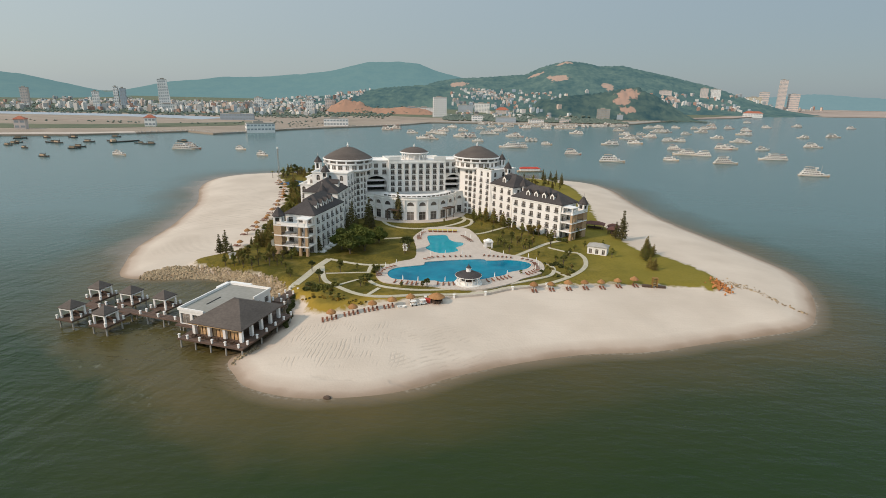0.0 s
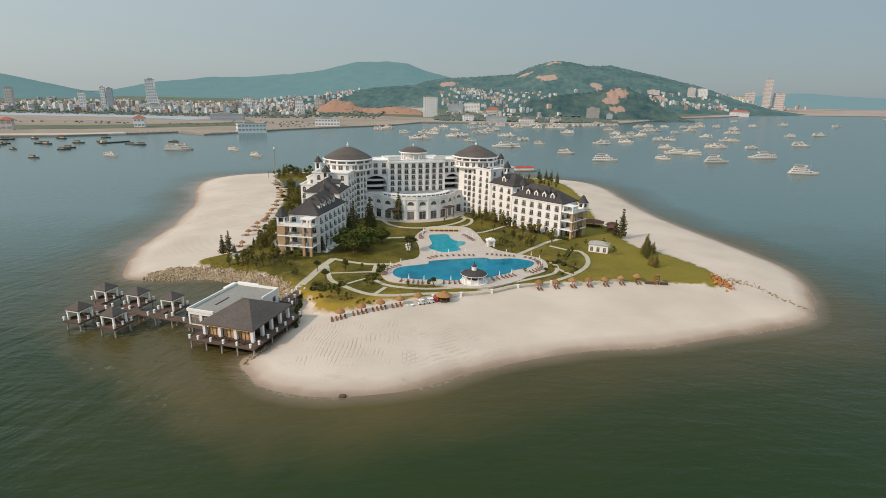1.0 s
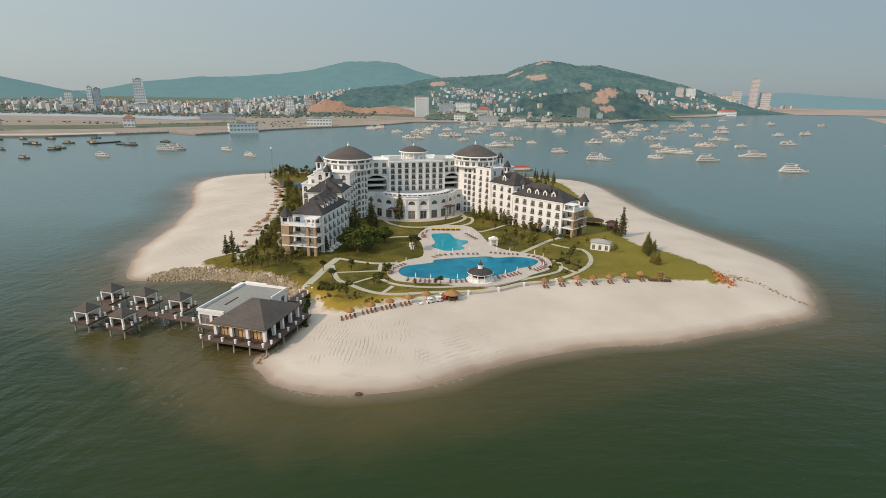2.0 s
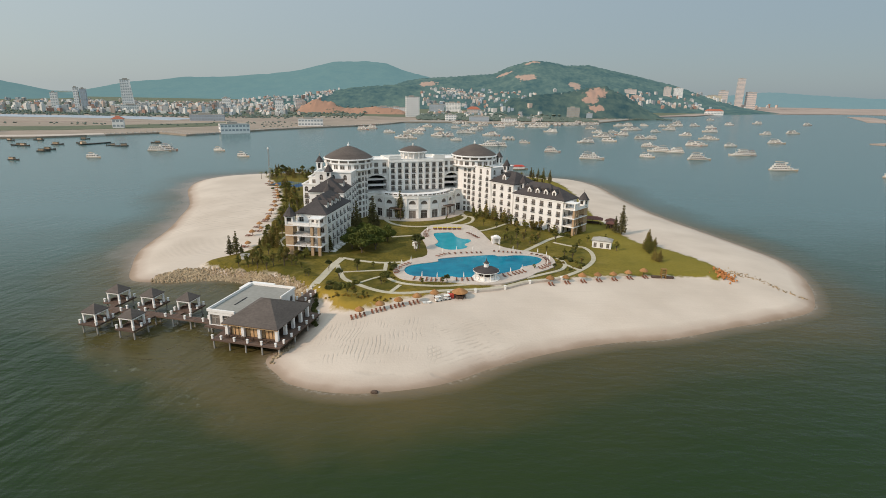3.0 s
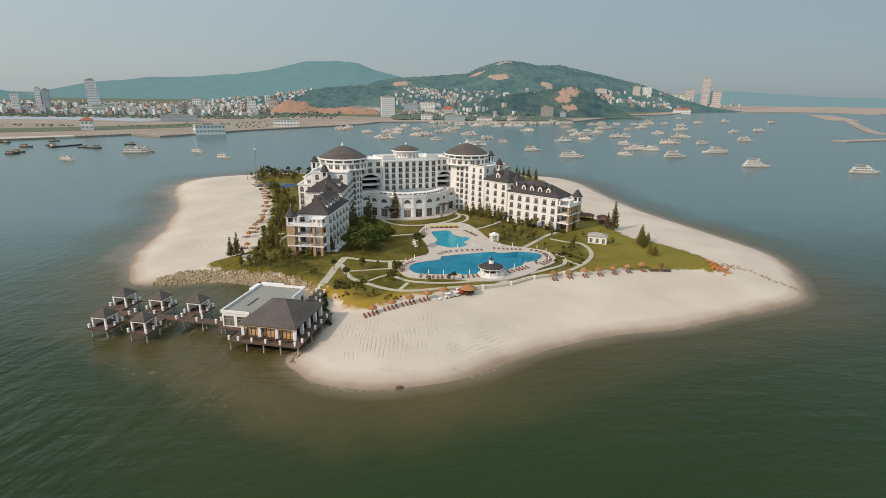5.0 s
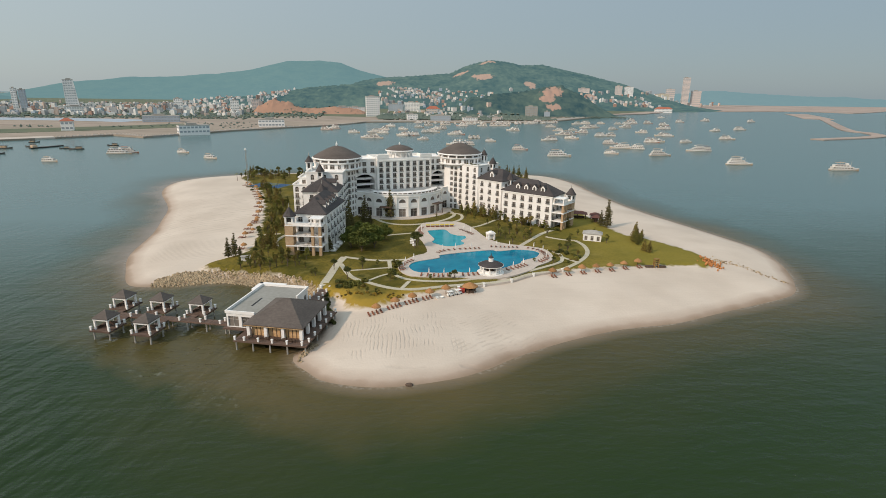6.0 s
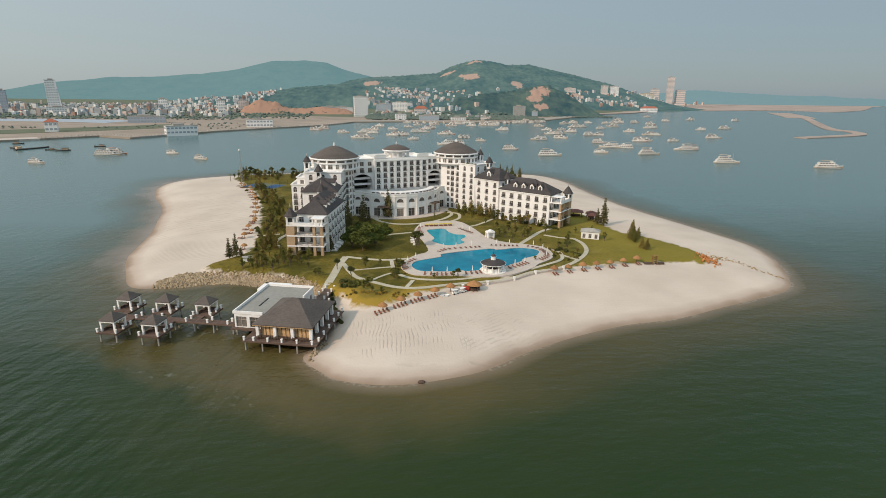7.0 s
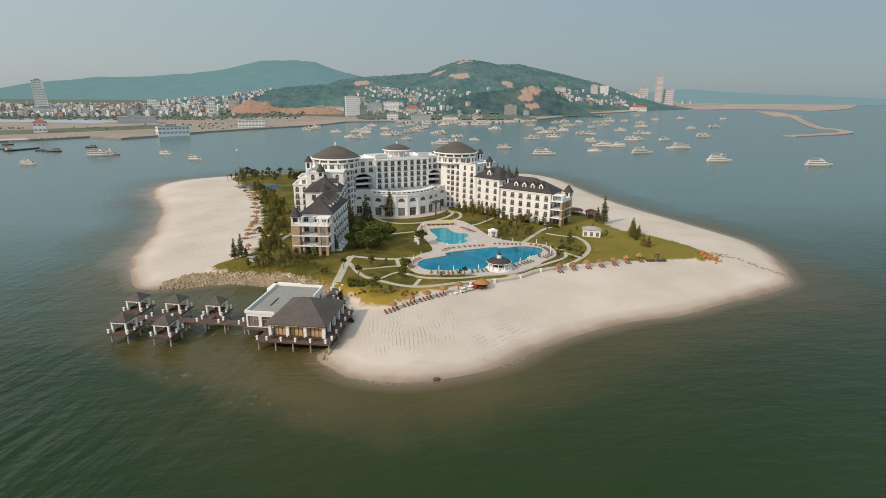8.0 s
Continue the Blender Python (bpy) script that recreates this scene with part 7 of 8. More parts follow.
for k in range(34):
    x, y = (rng.uniform(-86, -59.5), rng.uniform(187, 203)) if k < 20 else (rng.uniform(20, 46), rng.uniform(212, 250))
    hx = HOTEL_M.inverted() @ Vector((x, y, 0))
    if inside_depth(x, y, LAWN) > 2 and inside_depth(x, y, DECK) < -2 and hx.y < -74 + 0.5 * abs(abs(hx.x) - 55):
        plant(slim[rng.randrange(3)], x, y, rng.uniform(0.6, 1.0), rng)
# belt along the west beach and the back of the island
EDGE = curve_through([(-86.4, 217.8), (-84.8, 230.1), (-86.4, 249.5), (-88.4, 266.7), (-90, 285.4), (-94.7, 311.2), (-100.8, 331.2), (-107.1, 352.1), (-113.4, 365.8)], 8, False)
for k in range(84):
    x, y = EDGE[rng.randrange(len(EDGE))]
    x, y = x + 1.0 + 10 * rng.random() ** 2.0, y + rng.gauss(0, 3)
    if inside_depth(x, y, LAWN) > 0.5:
        plant(rng.choice(cone_olive + cone_olive + round_tree[1:] + slim + slim), x, y, rng.uniform(0.55, 1.15), rng)
for k in range(78):
    x, y = rng.uniform(-132, -64), rng.uniform(395, 427)
    plant(rng.choice(palms + round_tree + cone_olive), x, y, rng.uniform(0.7, 1.1), rng)
for k in range(26):
    x, y = rng.uniform(52, 84), rng.uniform(372, 420)
    plant(rng.choice(cone + cone_olive + round_tree), x, y, rng.uniform(0.45, 0.75), rng)
# shrubs by the hotel, beside the paths and on the sand's edge
for k in range(150):
    kind = k % 5
    if kind == 0:
        x, y = rng.uniform(-49.2, -39), rng.uniform(166.2, 172.2)
    elif kind == 1:
        x, y = EDGE[rng.randrange(len(EDGE))]
        x, y = x + rng.uniform(-4, 3), y + rng.gauss(0, 2)
    elif kind == 2:
        a = rng.uniform(0, 6.28)
        x, y = 39 + 8 * math.cos(a) * rng.random() ** 0.5, 193.3 + 9 * math.sin(a) * rng.random() ** 0.5
    elif kind == 3:
        x, y = rng.uniform(-30.5, -22.5), rng.uniform(174, 192)
    else:
        t = rng.random()
        x, y = 54.4 - 27.4 * t + rng.gauss(0, 1), 234.5 + 34 * t + rng.gauss(0, 1)
    if inside_depth(x, y, DECK) > -0.8:
        continue
    plant(bush[rng.randrange(3)], x, y, rng.uniform(0.6, 1.3), rng)
for k in range(10):
    x, y = by_wing(1, 48.6 + 0.9 * k, 1.5 + 1.3 * (k % 3))
    plant(bush[k % 3], x, y, 0.8 + 0.08 * (k % 4), rng, BASE + 25.0)
gold = [shrub(83, 0.9, LEAF_GOLD, "golden-yellow flowering shrub on the lawn's edge"), shrub(84, 0.7, LEAF_DRY, "low yellow-green dry shrub on the grass")]
for k in range(70):
    t = rng.random()
    x, y = -49.2 + 33.8 * t + rng.gauss(0, 0.8), 162.1 - 10.6 * t + abs(rng.gauss(0, 1.8))
    if inside_depth(x, y, LAWN) > 0.3:
        plant(gold[rng.random() < 0.45], x, y, rng.uniform(0.45, 0.85), rng)
for k in range(14):
    t = k / 13
    x, y = -52.7 + 3.7 * t + 0.5 * math.sin(k), 165.6 - 20.5 * t
    plant(bush[1], x, y, rng.uniform(0.7, 1.1), rng)


# ---- boats ----
HULL_WHITE = material("boat_white_paint", (0.74, 0.71, 0.67), (0.60, 0.56, 0.51), 0.5, 0.8, 0.1, vary=0.12)
HULL_TAN = material("boat_tan_paint", (0.42, 0.30, 0.20), (0.52, 0.38, 0.26), 0.6, 0.8, 0.1, vary=0.25)
HULL_RED = material("red_brown_boat_paint", (0.26, 0.10, 0.065), (0.36, 0.16, 0.10), 0.6, 0.8, 0.1, vary=0.25)
HULL_DARK = material("dark_weathered_hull", (0.06, 0.06, 0.055), (0.11, 0.10, 0.09), 0.8, 0.8, 0.1, vary=0.3)


def hull(bm, L, B, z0, z1, sheer=0.8):
    st = []
    for k in range(9):
        f = k / 8
        x = -L / 2 + L * f
        b = B / 2 * (0.86 + 0.14 * math.sin(math.pi * min(f * 1.4, 1))) * (1 if f < 0.62 else max(0.03, math.cos((f - 0.62) / 0.38 * math.pi / 2)))
        top = z1 + sheer * max(0, f - 0.55) ** 2 * 5
        st.append([bm.verts.new(p) for p in ((x, -b * 0.7, z0), (x, -b, top), (x, b, top), (x, b * 0.7, z0))])
    for a, b in zip(st, st[1:]):
        for k in range(4):
            bm.faces.new((a[k], a[(k + 1) % 4], b[(k + 1) % 4], b[k]))
    bm.faces.new(st[0])
    bm.faces.new(st[-1][::-1])


def cruise_boat(L, decks, label, trim, near=False):
    """A tour boat: sheered hull with a brown belt, long raked cabin, upper deck under a canopy, wheelhouse, masts."""
    b = thing("cruise_boat", Matrix.Identity(4), label, "boat", "moored tour boats")
    B = L * 0.23
    bm = bmesh.new()
    hull(bm, L, B, -0.8, 1.35, 1.3)
    part("hull", bm, HULL_WHITE, b)
    bm = bmesh.new()
    hull(bm, L * 1.006, B * 1.03, 0.05, 0.75, 0.8)
    part("rubbing_strake", bm, trim, b)
    z = 1.35
    for k in range(decks):
        x0, x1 = -L * (0.45 - 0.05 * k), L * (0.31 - 0.13 * k)
        w = B * (0.43 - 0.05 * k)
        bm = bmesh.new()
        box(bm, x0, x1, -w, w, z, z + 1.8)
        for v in bm.verts:
            if v.co.x > 0:
                v.co.x -= 0.45 * (v.co.z - z)
                v.co.y *= 0.78
        room = part("cabin", bm, HULL_WHITE, b)
        n = max(3, int((x1 - x0) / 2.4)) if near else 2
        for sgn in (-1, 1):
            for j in range(n):
                xa = x0 + (x1 - x0 - 1.6) * (j + 0.14) / n
                xb = xa + (x1 - x0 - 1.6) * 0.72 / n
                bm = bmesh.new()
                box(bm, xa, xb, -0.05, 0.05, z + 0.65, z + 1.4)
                for v in bm.verts:
                    v.co.y += sgn * (w * (1 - 0.22 * (v.co.x - x0) / (x1 - x0)) + 0.03)
                part("window", bm, GLASS, room)
        bm = bmesh.new()
        box(bm, x1 - 0.55, x1 - 0.40, -w * 0.66, w * 0.66, z + 0.8, z + 1.6)
        part("windscreen", bm, GLASS, room)
        bm = bmesh.new()
        box(bm, x0 - 0.3, x1 - 0.4, -w - 0.12, w + 0.12, z + 1.8, z + 1.92)
        for v in bm.verts:
            if v.co.x > 0:
                v.co.y *= 0.8
        part("deck_roof", bm, HULL_WHITE, b)
        z += 1.92
    bm = bmesh.new()
    box(bm, -L * 0.34, -L * 0.04, -B * 0.3, B * 0.3, z + 1.75, z + 1.87)
    for k in range(4):
        for sgn in (-1, 1):
            x = -L * 0.33 + L * 0.093 * k
            box(bm, x - 0.05, x + 0.05, sgn * B * 0.28 - 0.05, sgn * B * 0.28 + 0.05, z, z + 1.75)
    part("canopy", bm, trim, b)
    bm = bmesh.new()
    box(bm, L * 0.0, L * 0.09, -B * 0.18, B * 0.18, z, z + 1.5)
    part("wheelhouse", bm, HULL_WHITE, b)
    for x in (-L * 0.2, L * 0.2):
        bm = bmesh.new()
        lathe(bm, x, 0, [(0.10, z - 2), (0.04, z + 3.5)], 5)
        part("mast", bm, HULL_TAN, b)
    return b


def fishing_boat(label):
    b = thing("fishing_boat", Matrix.Identity(4), label, "boat", "moored fishing boats")
    bm = bmesh.new()
    hull(bm, 11, 3.2, -0.5, 0.9, 0.7)
    part("hull", bm, HULL_DARK, b)
    bm = bmesh.new()
    box(bm, -4.2, 0.4, -1.1, 1.1, 0.9, 2.4)
    part("cabin", bm, HULL_TAN, b)
    bm = bmesh.new()
    box(bm, -4.6, 0.8, -1.3, 1.3, 2.4, 2.55)
    part("roof", bm, HULL_DARK, b)
    bm = bmesh.new()
    lathe(bm, 1.6, 0, [(0.08, 0.8), (0.04, 4.5)], 5)
    part("mast", bm, HULL_DARK, b)
    return b


near_boats = [cruise_boat(24, 2, "white two-deck tour boat at anchor", HULL_TAN, True), cruise_boat(21, 2, "white two-deck tour boat with red-brown belt at anchor", HULL_RED, True), cruise_boat(17, 1, "small white tour boat with tan belt at anchor", HULL_TAN, True), cruise_boat(27, 3, "white three-deck cruise boat at anchor", HULL_TAN, True)]
boats = [cruise_boat(24, 2, "white two-deck tour boat at anchor", HULL_TAN), cruise_boat(21, 2, "white two-deck tour boat with red-brown belt at anchor", HULL_RED), cruise_boat(17, 1, "small white tour boat with tan belt at anchor", HULL_TAN)]
smack = fishing_boat("dark wooden fishing boat at anchor")
brng = random.Random(3)


def moor(model, x, y, turn, size=1.0):
    m = pose(x, y, 0, 0, 0, turn) @ Matrix.Scale(size, 4)
    if model.name not in used:
        used.add(model.name)
        model.matrix_basis = m
        return model
    return copy_thing(model, m)


for x, y in ((-489, 600), (-501, 630), (-454, 578), (-387, 514), (-468, 638), (-456, 633), (-409, 600), (-511, 691), (-485, 700), (-432, 652), (-441, 722), (-356, 643), (-372, 651), (-497, 619), (-336, 685), (-416, 669), (-405, 584), (-533, 675)):
    moor(smack, x, y, brng.uniform(-25, 25) + (180 if brng.random() < 0.5 else 0), brng.uniform(0.85, 1.3))
NEAR_BOATS = ((-329, 538, 2, -20), (-294, 600, 0, -10), (-288, 608, 1, -12), (-234, 610, 2, -30), (-193, 560, 2, -35), (147, 640, 1, -15), (174, 574, 0, -15), (78, 701, 0, 175), (91, 703, 0, 170), (116, 808, 2, 100), (122, 808, 2, 100), (128, 808, 2, 100),
              (136, 753, 2, -30), (246, 598, 2, -40), (286, 659, 0, 165), (303, 652, 0, 165), (297, 579, 3, -8), (371, 627, 3, 175), (383, 629, 1, 170), (340, 500, 3, -8), (420, 457, 0, -12), (300, 720, 1, -30))
for x, y, k, a in NEAR_BOATS:
    moor(near_boats[k], x, y, a + brng.uniform(-6, 6), brng.uniform(0.92, 1.05))
MID_BOATS = ((-107, 964), (-59, 903), (-37, 802), (-26, 913), (-8, 971), (8, 1066), (17, 848), (34, 853), (42, 778), (63, 919), (100, 1009), (88, 991), (101, 874), (-12, 894), (-96, 996), (27, 982), (153, 1091), (209, 1189), (222, 1099), (227, 971), (86, 1097), (61, 1038), (-25, 801), (26, 851), (111, 875), (73, 919), (244, 1103), (179, 1149), (124, 1125), (194, 1088))
for x, y in MID_BOATS:
    moor(boats[brng.randrange(3)], x, y, brng.choice((-15, 165, 170, -25)) + brng.uniform(-10, 10), brng.uniform(0.85, 1.15))
WALL = curve_through([(72, 1196), (190, 1171), (318, 1193), (400, 1247)], 16, False)
FAR_BOATS = ((228, 770), (333, 1074), (313, 973), (273, 798), (287, 876), (346, 984), (456, 1197), (398, 1055), (344, 850), (422, 1062), (499, 1208), (439, 1012), (532, 1186), (571, 1220), (458, 935), (641, 1346), (375, 744), (387, 748), (456, 863), (466, 856), (625, 1226), (553, 1037), (629, 1162), (428, 742), (302, 879), (361, 857), (410, 1059), (463, 1212), (585, 1223), (554, 1191), (562, 1035))
for x, y in FAR_BOATS:
    moor(boats[brng.randrange(3)], x, y, brng.choice((-10, 170, 175, -20)) + brng.uniform(-12, 12), brng.uniform(0.85, 1.15))
OUTER_BOATS = ((747, 1295, 1), (860, 1363, 1), (637, 986, 0), (533, 798, 0), (716, 1021, 0), (975, 1335, 1), (824, 1523, 2), (339, 923, 1), (496, 1079, 0), (357, 1248, 1), (428, 1177, 2))
for x, y, k in OUTER_BOATS:
    moor(boats[k], x, y, brng.choice((-10, 170)) + brng.uniform(-10, 10), brng.uniform(0.95, 1.15))
for k in range(30):          # boats moored nose-in along the harbour wall
    x, y = WALL[int(k * (len(WALL) - 1) / 29)]
    moor(boats[brng.randrange(3)], x + brng.uniform(-3, 3), y - brng.uniform(0, 10), brng.choice((85, 95, 100, 170)) + brng.uniform(-12, 12), brng.uniform(0.7, 1.0))
barge = thing("barge", pose(-396.85, 664.45, 0, 0, 0, 57), "long low dark barge at anchor", "barge")
bm = bmesh.new()
hull(bm, 36, 6, -0.6, 1.2, 0.3)
part("hull", bm, HULL_DARK, barge)
bm = bmesh.new()
box(bm, -16, -11, -2, 2, 1.2, 3.6)
part("cabin", bm, HULL_TAN, barge)
red_boat = thing("restaurant_boat", pose(74, 486, 0, 0, 0, 8) @ Matrix.Scale(0.8, 4), "red-roofed floating restaurant moored behind the hotel", "boat")
bm = bmesh.new()
hull(bm, 30, 7, -0.8, 1.4, 0.3)
part("hull", bm, HULL_TAN, red_boat)
bm = bmesh.new()
box(bm, -12, 10, -2.8, 2.8, 1.4, 4.0)
part("cabin", bm, HULL_WHITE, red_boat)
bm = bmesh.new()
hip(bm, [(-12.5, -3), (10.5, -3), (10.5, 3), (-12.5, 3)], 4.2, 5.8, 3, 0.2, 0.4)
part("roof", bm, RED, red_boat)

# ---- town across the bay ----
def town_material():
    m = material("town_walls", (0.62, 0.58, 0.53), (0.50, 0.46, 0.42), 0.85, 0.15, 0.01)
    n, l = m.node_tree.nodes, m.node_tree.links
    geo = n.new("ShaderNodeNewGeometry")
    ramp = n.new("ShaderNodeValToRGB")
    ramp.color_ramp.interpolation = "CONSTANT"
    els = ramp.color_ramp.elements
    els[0].color = (0.68, 0.67, 0.64, 1)
    els[1].position, els[1].color = 0.30, (0.52, 0.50, 0.48, 1)
    for p, c in ((0.44, (0.33, 0.35, 0.36, 1)), (0.58, (0.58, 0.46, 0.39, 1)), (0.74, (0.40, 0.25, 0.20, 1)), (0.86, (0.36, 0.43, 0.49, 1)), (0.93, (0.26, 0.24, 0.23, 1))):
        e = els.new(p)
        e.color = c
    l.new(geo.outputs["Random Per Island"], ramp.inputs[0])
    l.new(ramp.outputs[0], n["Principled BSDF"].inputs["Base Color"])
    return m


TOWN = town_material()
# glass lightened to lower contrast: distance haze put into its colour
FAR_GLASS = material("haze_paled_glass", (0.28, 0.31, 0.33), (0.36, 0.39, 0.40), 0.3, 0.2, 0.05)
ROOF_TILE = material("red_roof_tile", (0.34, 0.11, 0.07), (0.42, 0.16, 0.10), 0.85, 0.3, 0.05)
trng = random.Random(21)


def land(x, y):
    return max(2.0, far_height(x, y))


def ashore(x, y):
    """True behind the slanting shoreline east of the harbour."""
    return x < 900 or y > (1810 + 1.18 * (x - 900) if x < 1240 else 2215 + 1.08 * (x - 1240))


bm = bmesh.new()
fields = ((520, -1350, -300, 1330, 2250, 4, 11), (210, -1100, -380, 1330, 1800, 5, 19), (170, -760, -330, 1900, 2250, 5, 12), (190, 10, 260, 2040, 2420, 4, 9), (70, 260, 640, 2080, 2330, 4, 9), (130, 700, 1150, 2080, 2400, 5, 12), (170, 1150, 1700, 2320, 2800, 5, 16), (60, 0, 330, 1330, 1750, 4, 9), (30, 1250, 1800, 2500, 2900, 10, 26), (60, 1600, 2400, 2750, 3300, 8, 24), (50, -1560, -1250, 1500, 2200, 4, 12))
for count, x0, x1, y0, y1, h0, h1 in fields:
    for _ in range(count):
        x, y = trng.uniform(x0, x1), trng.uniform(y0, y1)
        z = land(x, y)
        if z > 74 or not ashore(x, y):
            continue
        w, d, h = trng.uniform(5, 13), trng.uniform(6, 11), h0 + (h1 - h0) * trng.random() ** 1.8
        a = trng.uniform(-0.5, 0.5)
        c, s_ = math.cos(a), math.sin(a)
        f = lambda px, py, pz: (x + px * c - py * s_, y + px * s_ + py * c, pz)
        box(bm, -w / 2, w / 2, -d / 2, d / 2, z - 14, z + h, f)
        if trng.random() < 0.4:
            box(bm, -w / 4, w / 4, -d / 4, d / 4, z + h - 0.5, z + h + 2.5, f)
tagged(part("town_houses", bm, TOWN), "crowded pale town houses along the far shore", "houses", kind="stuff")


def tower(name, x, y, w, d, h, label, mat=WHITE, turn=15.0, floors=12, taper=1.0, z=None, cat="building", bands=True, tiles=None):
    """A building across the bay: body, a strip of windows on each floor, roof."""
    if z is not None:          # the given base is only a guess: keep the top, stand it on the land
        h, z = h + z - land(x, y), land(x, y)
    t = thing(name, pose(x, y, land(x, y) if z is None else z, 0, 0, turn), label, cat)
    bm = bmesh.new()
    box(bm, -w / 2, w / 2, -d / 2, d / 2, -8, h)
    for v in bm.verts:
        if v.co.z > 0:
            v.co.x = -w / 2 + (v.co.x + w / 2) * taper
    part("wall", bm, mat, t)
    fh = h / floors
    if bands:
        cols = max(2, int(w / 5))
        for k in range(floors):
            z0 = fh * (k + 0.35)
            bm = bmesh.new()
            reach = w * (1 + (taper - 1) * (z0 / h))
            for j in range(cols):
                xa = -w / 2 + w * (j + 0.15) / cols
                xb = xa + w * 0.7 / cols
                if xb < -w / 2 + reach:
                    box(bm, xa, xb, -d / 2 - 0.15, -d / 2 + 0.2, z0, z0 + fh * 0.42)
            box(bm, -w / 2 - 0.15, -w / 2 + 0.2, -d * 0.4, d * 0.4, z0, z0 + fh * 0.42)
            tagged(part("window_band", bm, FAR_GLASS, t), kind="stuff")
    bm = bmesh.new()
    if tiles:
        hip(bm, [(-w / 2, -d / 2), (w / 2, -d / 2), (w / 2, d / 2), (-w / 2, d / 2)], h + 0.4, h + 0.4 + d * 0.36, d * 0.5, 0.4, 1.0)
        part("roof", bm, tiles, t, "red tiled hipped roof")
        return t
    box(bm, -w / 2 - 0.3, -w / 2 + w * taper + 0.3, -d / 2 - 0.3, d / 2 + 0.3, h, h + 0.8)
    box(bm, -w * 0.25, w * 0.1, -d * 0.25, d * 0.25, h + 0.8, h + 3.6)
    part("roof", bm, CONCRETE, t)
    return t


PINK = material("pink_render", (0.58, 0.50, 0.46), (0.66, 0.57, 0.52), 0.8, 0.3, 0.03)
YELLOW_WALL = material("yellow_render", (0.62, 0.52, 0.36), (0.68, 0.58, 0.43), 0.8, 0.3, 0.03)
GREY_WALL = material("grey_blue_cladding", (0.32, 0.37, 0.42), (0.40, 0.45, 0.50), 0.5, 0.3, 0.03)
tower("apartment_tower", -765, 1500, 30, 22, 80, "tall white stepped apartment tower across the bay", WHITE, 25, 20, 0.75, z=0)
tower("podium_building", -752, 1486, 52, 30, 17, "white stepped podium under the apartment tower", WHITE, 25, 4, z=0)
tower("apartment_tower", -878, 1500, 13, 16, 55, "slim grey-blue apartment tower across the bay", GREY_WALL, 20, 15, z=0)
tower("apartment_tower", -894, 1496, 11, 14, 58, "slim white apartment tower across the bay", WHITE, 20, 14, z=0)
tower("apartment_tower", -953, 1500, 15, 14, 45, "cream apartment tower across the bay", WHITE, 20, 11, z=0)
tower("apartment_tower", -1198, 1570, 18, 16, 51, "pale pink apartment tower across the bay", PINK, 20, 12, z=0)
tower("apartment_block", -400, 1600, 22, 16, 34, "white apartment block among the town houses", WHITE, 12, 8, z=0)
tower("apartment_block", -342, 1600, 24, 16, 36, "pale grey apartment block beside the earth cutting", PINK, 12, 8, z=0)
tower("apartment_block", -560, 1640, 22, 16, 36, "pale apartment block among the town houses", WHITE, 12, 8, z=0)
tower("hotel_block", -22, 1420, 34, 16, 51, "white ten-storey hotel block across the bay", WHITE, 8, 10, z=0)
tower("long_building", -104, 1650, 60, 14, 18, "long pale blue-glazed three-storey building across the bay", GREY_WALL, 5, 4, z=0)
tower("long_building", -66, 1600, 46, 16, 19, "white four-storey building across the bay", WHITE, 5, 4, z=0)
tower("office_building", 57, 1800, 48, 18, 24, "pale blue office building across the bay", GREY_WALL, -5, 6, z=0)
tower("office_building", 109, 1800, 50, 18, 30, "white and glass office building across the bay", WHITE, -5, 7, z=0)
tower("temple_hall", 166, 1700, 40, 22, 14, "low hall under a broad red tiled roof", PINK, -5, 2, z=0, tiles=ROOF_TILE)
tower("unfinished_building", 414, 1480, 32, 20, 29, "unfinished concrete building frame on the shore", CONCRETE, -10, 6, z=0)
tower("billboard", 458, 1475, 16, 2, 16, "pale blue hoarding on the shore", GREY_WALL, -10, 1, z=0, bands=False)
tower("apartment_tower", 1048, 2300, 28, 20, 98, "pink-white apartment tower on the hillside", PINK, -15, 14, z=0)
tower("apartment_tower", 1094, 2300, 36, 22, 95, "white apartment tower on the hillside", WHITE, -15, 15, z=0)
tower("apartment_block", 1362, 2490, 52, 30, 68, "yellow apartment block above the shore", YELLOW_WALL, -15, 9, z=0)
tower("apartment_tower", 1640, 2760, 32, 24, 152, "tall slim pink-white tower above the shore", PINK, -15, 24, z=0)
tower("apartment_tower", 1560, 2770, 40, 26, 92, "pale apartment tower above the shore", PINK, -15, 9, z=0)
tower("apartment_tower", 1708, 2770, 46, 26, 86, "pale pink apartment block above the shore", PINK, -15, 8, z=0)
tower("apartment_block", 882, 2280, 46, 24, 86, "pale apartment block on the wooded slope", PINK, -15, 6, z=0)
tower("harbour_shed", 1075, 1960, 60, 18, 14, "white shed with a red roof on the far shore", WHITE, -10, 2, z=0, tiles=ROOF_TILE)
tower("white_hall", -292.2, 849, 42, 16, 11.7, "white arcaded waterfront hall with arched front", WHITE, 28, 2, cat="hall")
tower("white_hall", -207.1, 1013.6, 44, 16, 12.2, "white arcaded waterfront hall with flat roof", WHITE, 12, 2, cat="hall")
tower("wharf_hall", 131.5, 1261.6, 46, 16, 10.2, "long pale green-roofed hall on the harbour wharf", GREY_WALL, -4, 2, cat="hall")
tower("wharf_hall", 66.5, 1271.8, 24, 14, 12.6, "white harbour building on the wharf", WHITE, 5, 3, cat="hall")
tower("wharf_hall", 267.7, 1274.7, 20, 14, 7.4, "pink harbour building on the wharf", PINK, -8, 2, cat="hall")
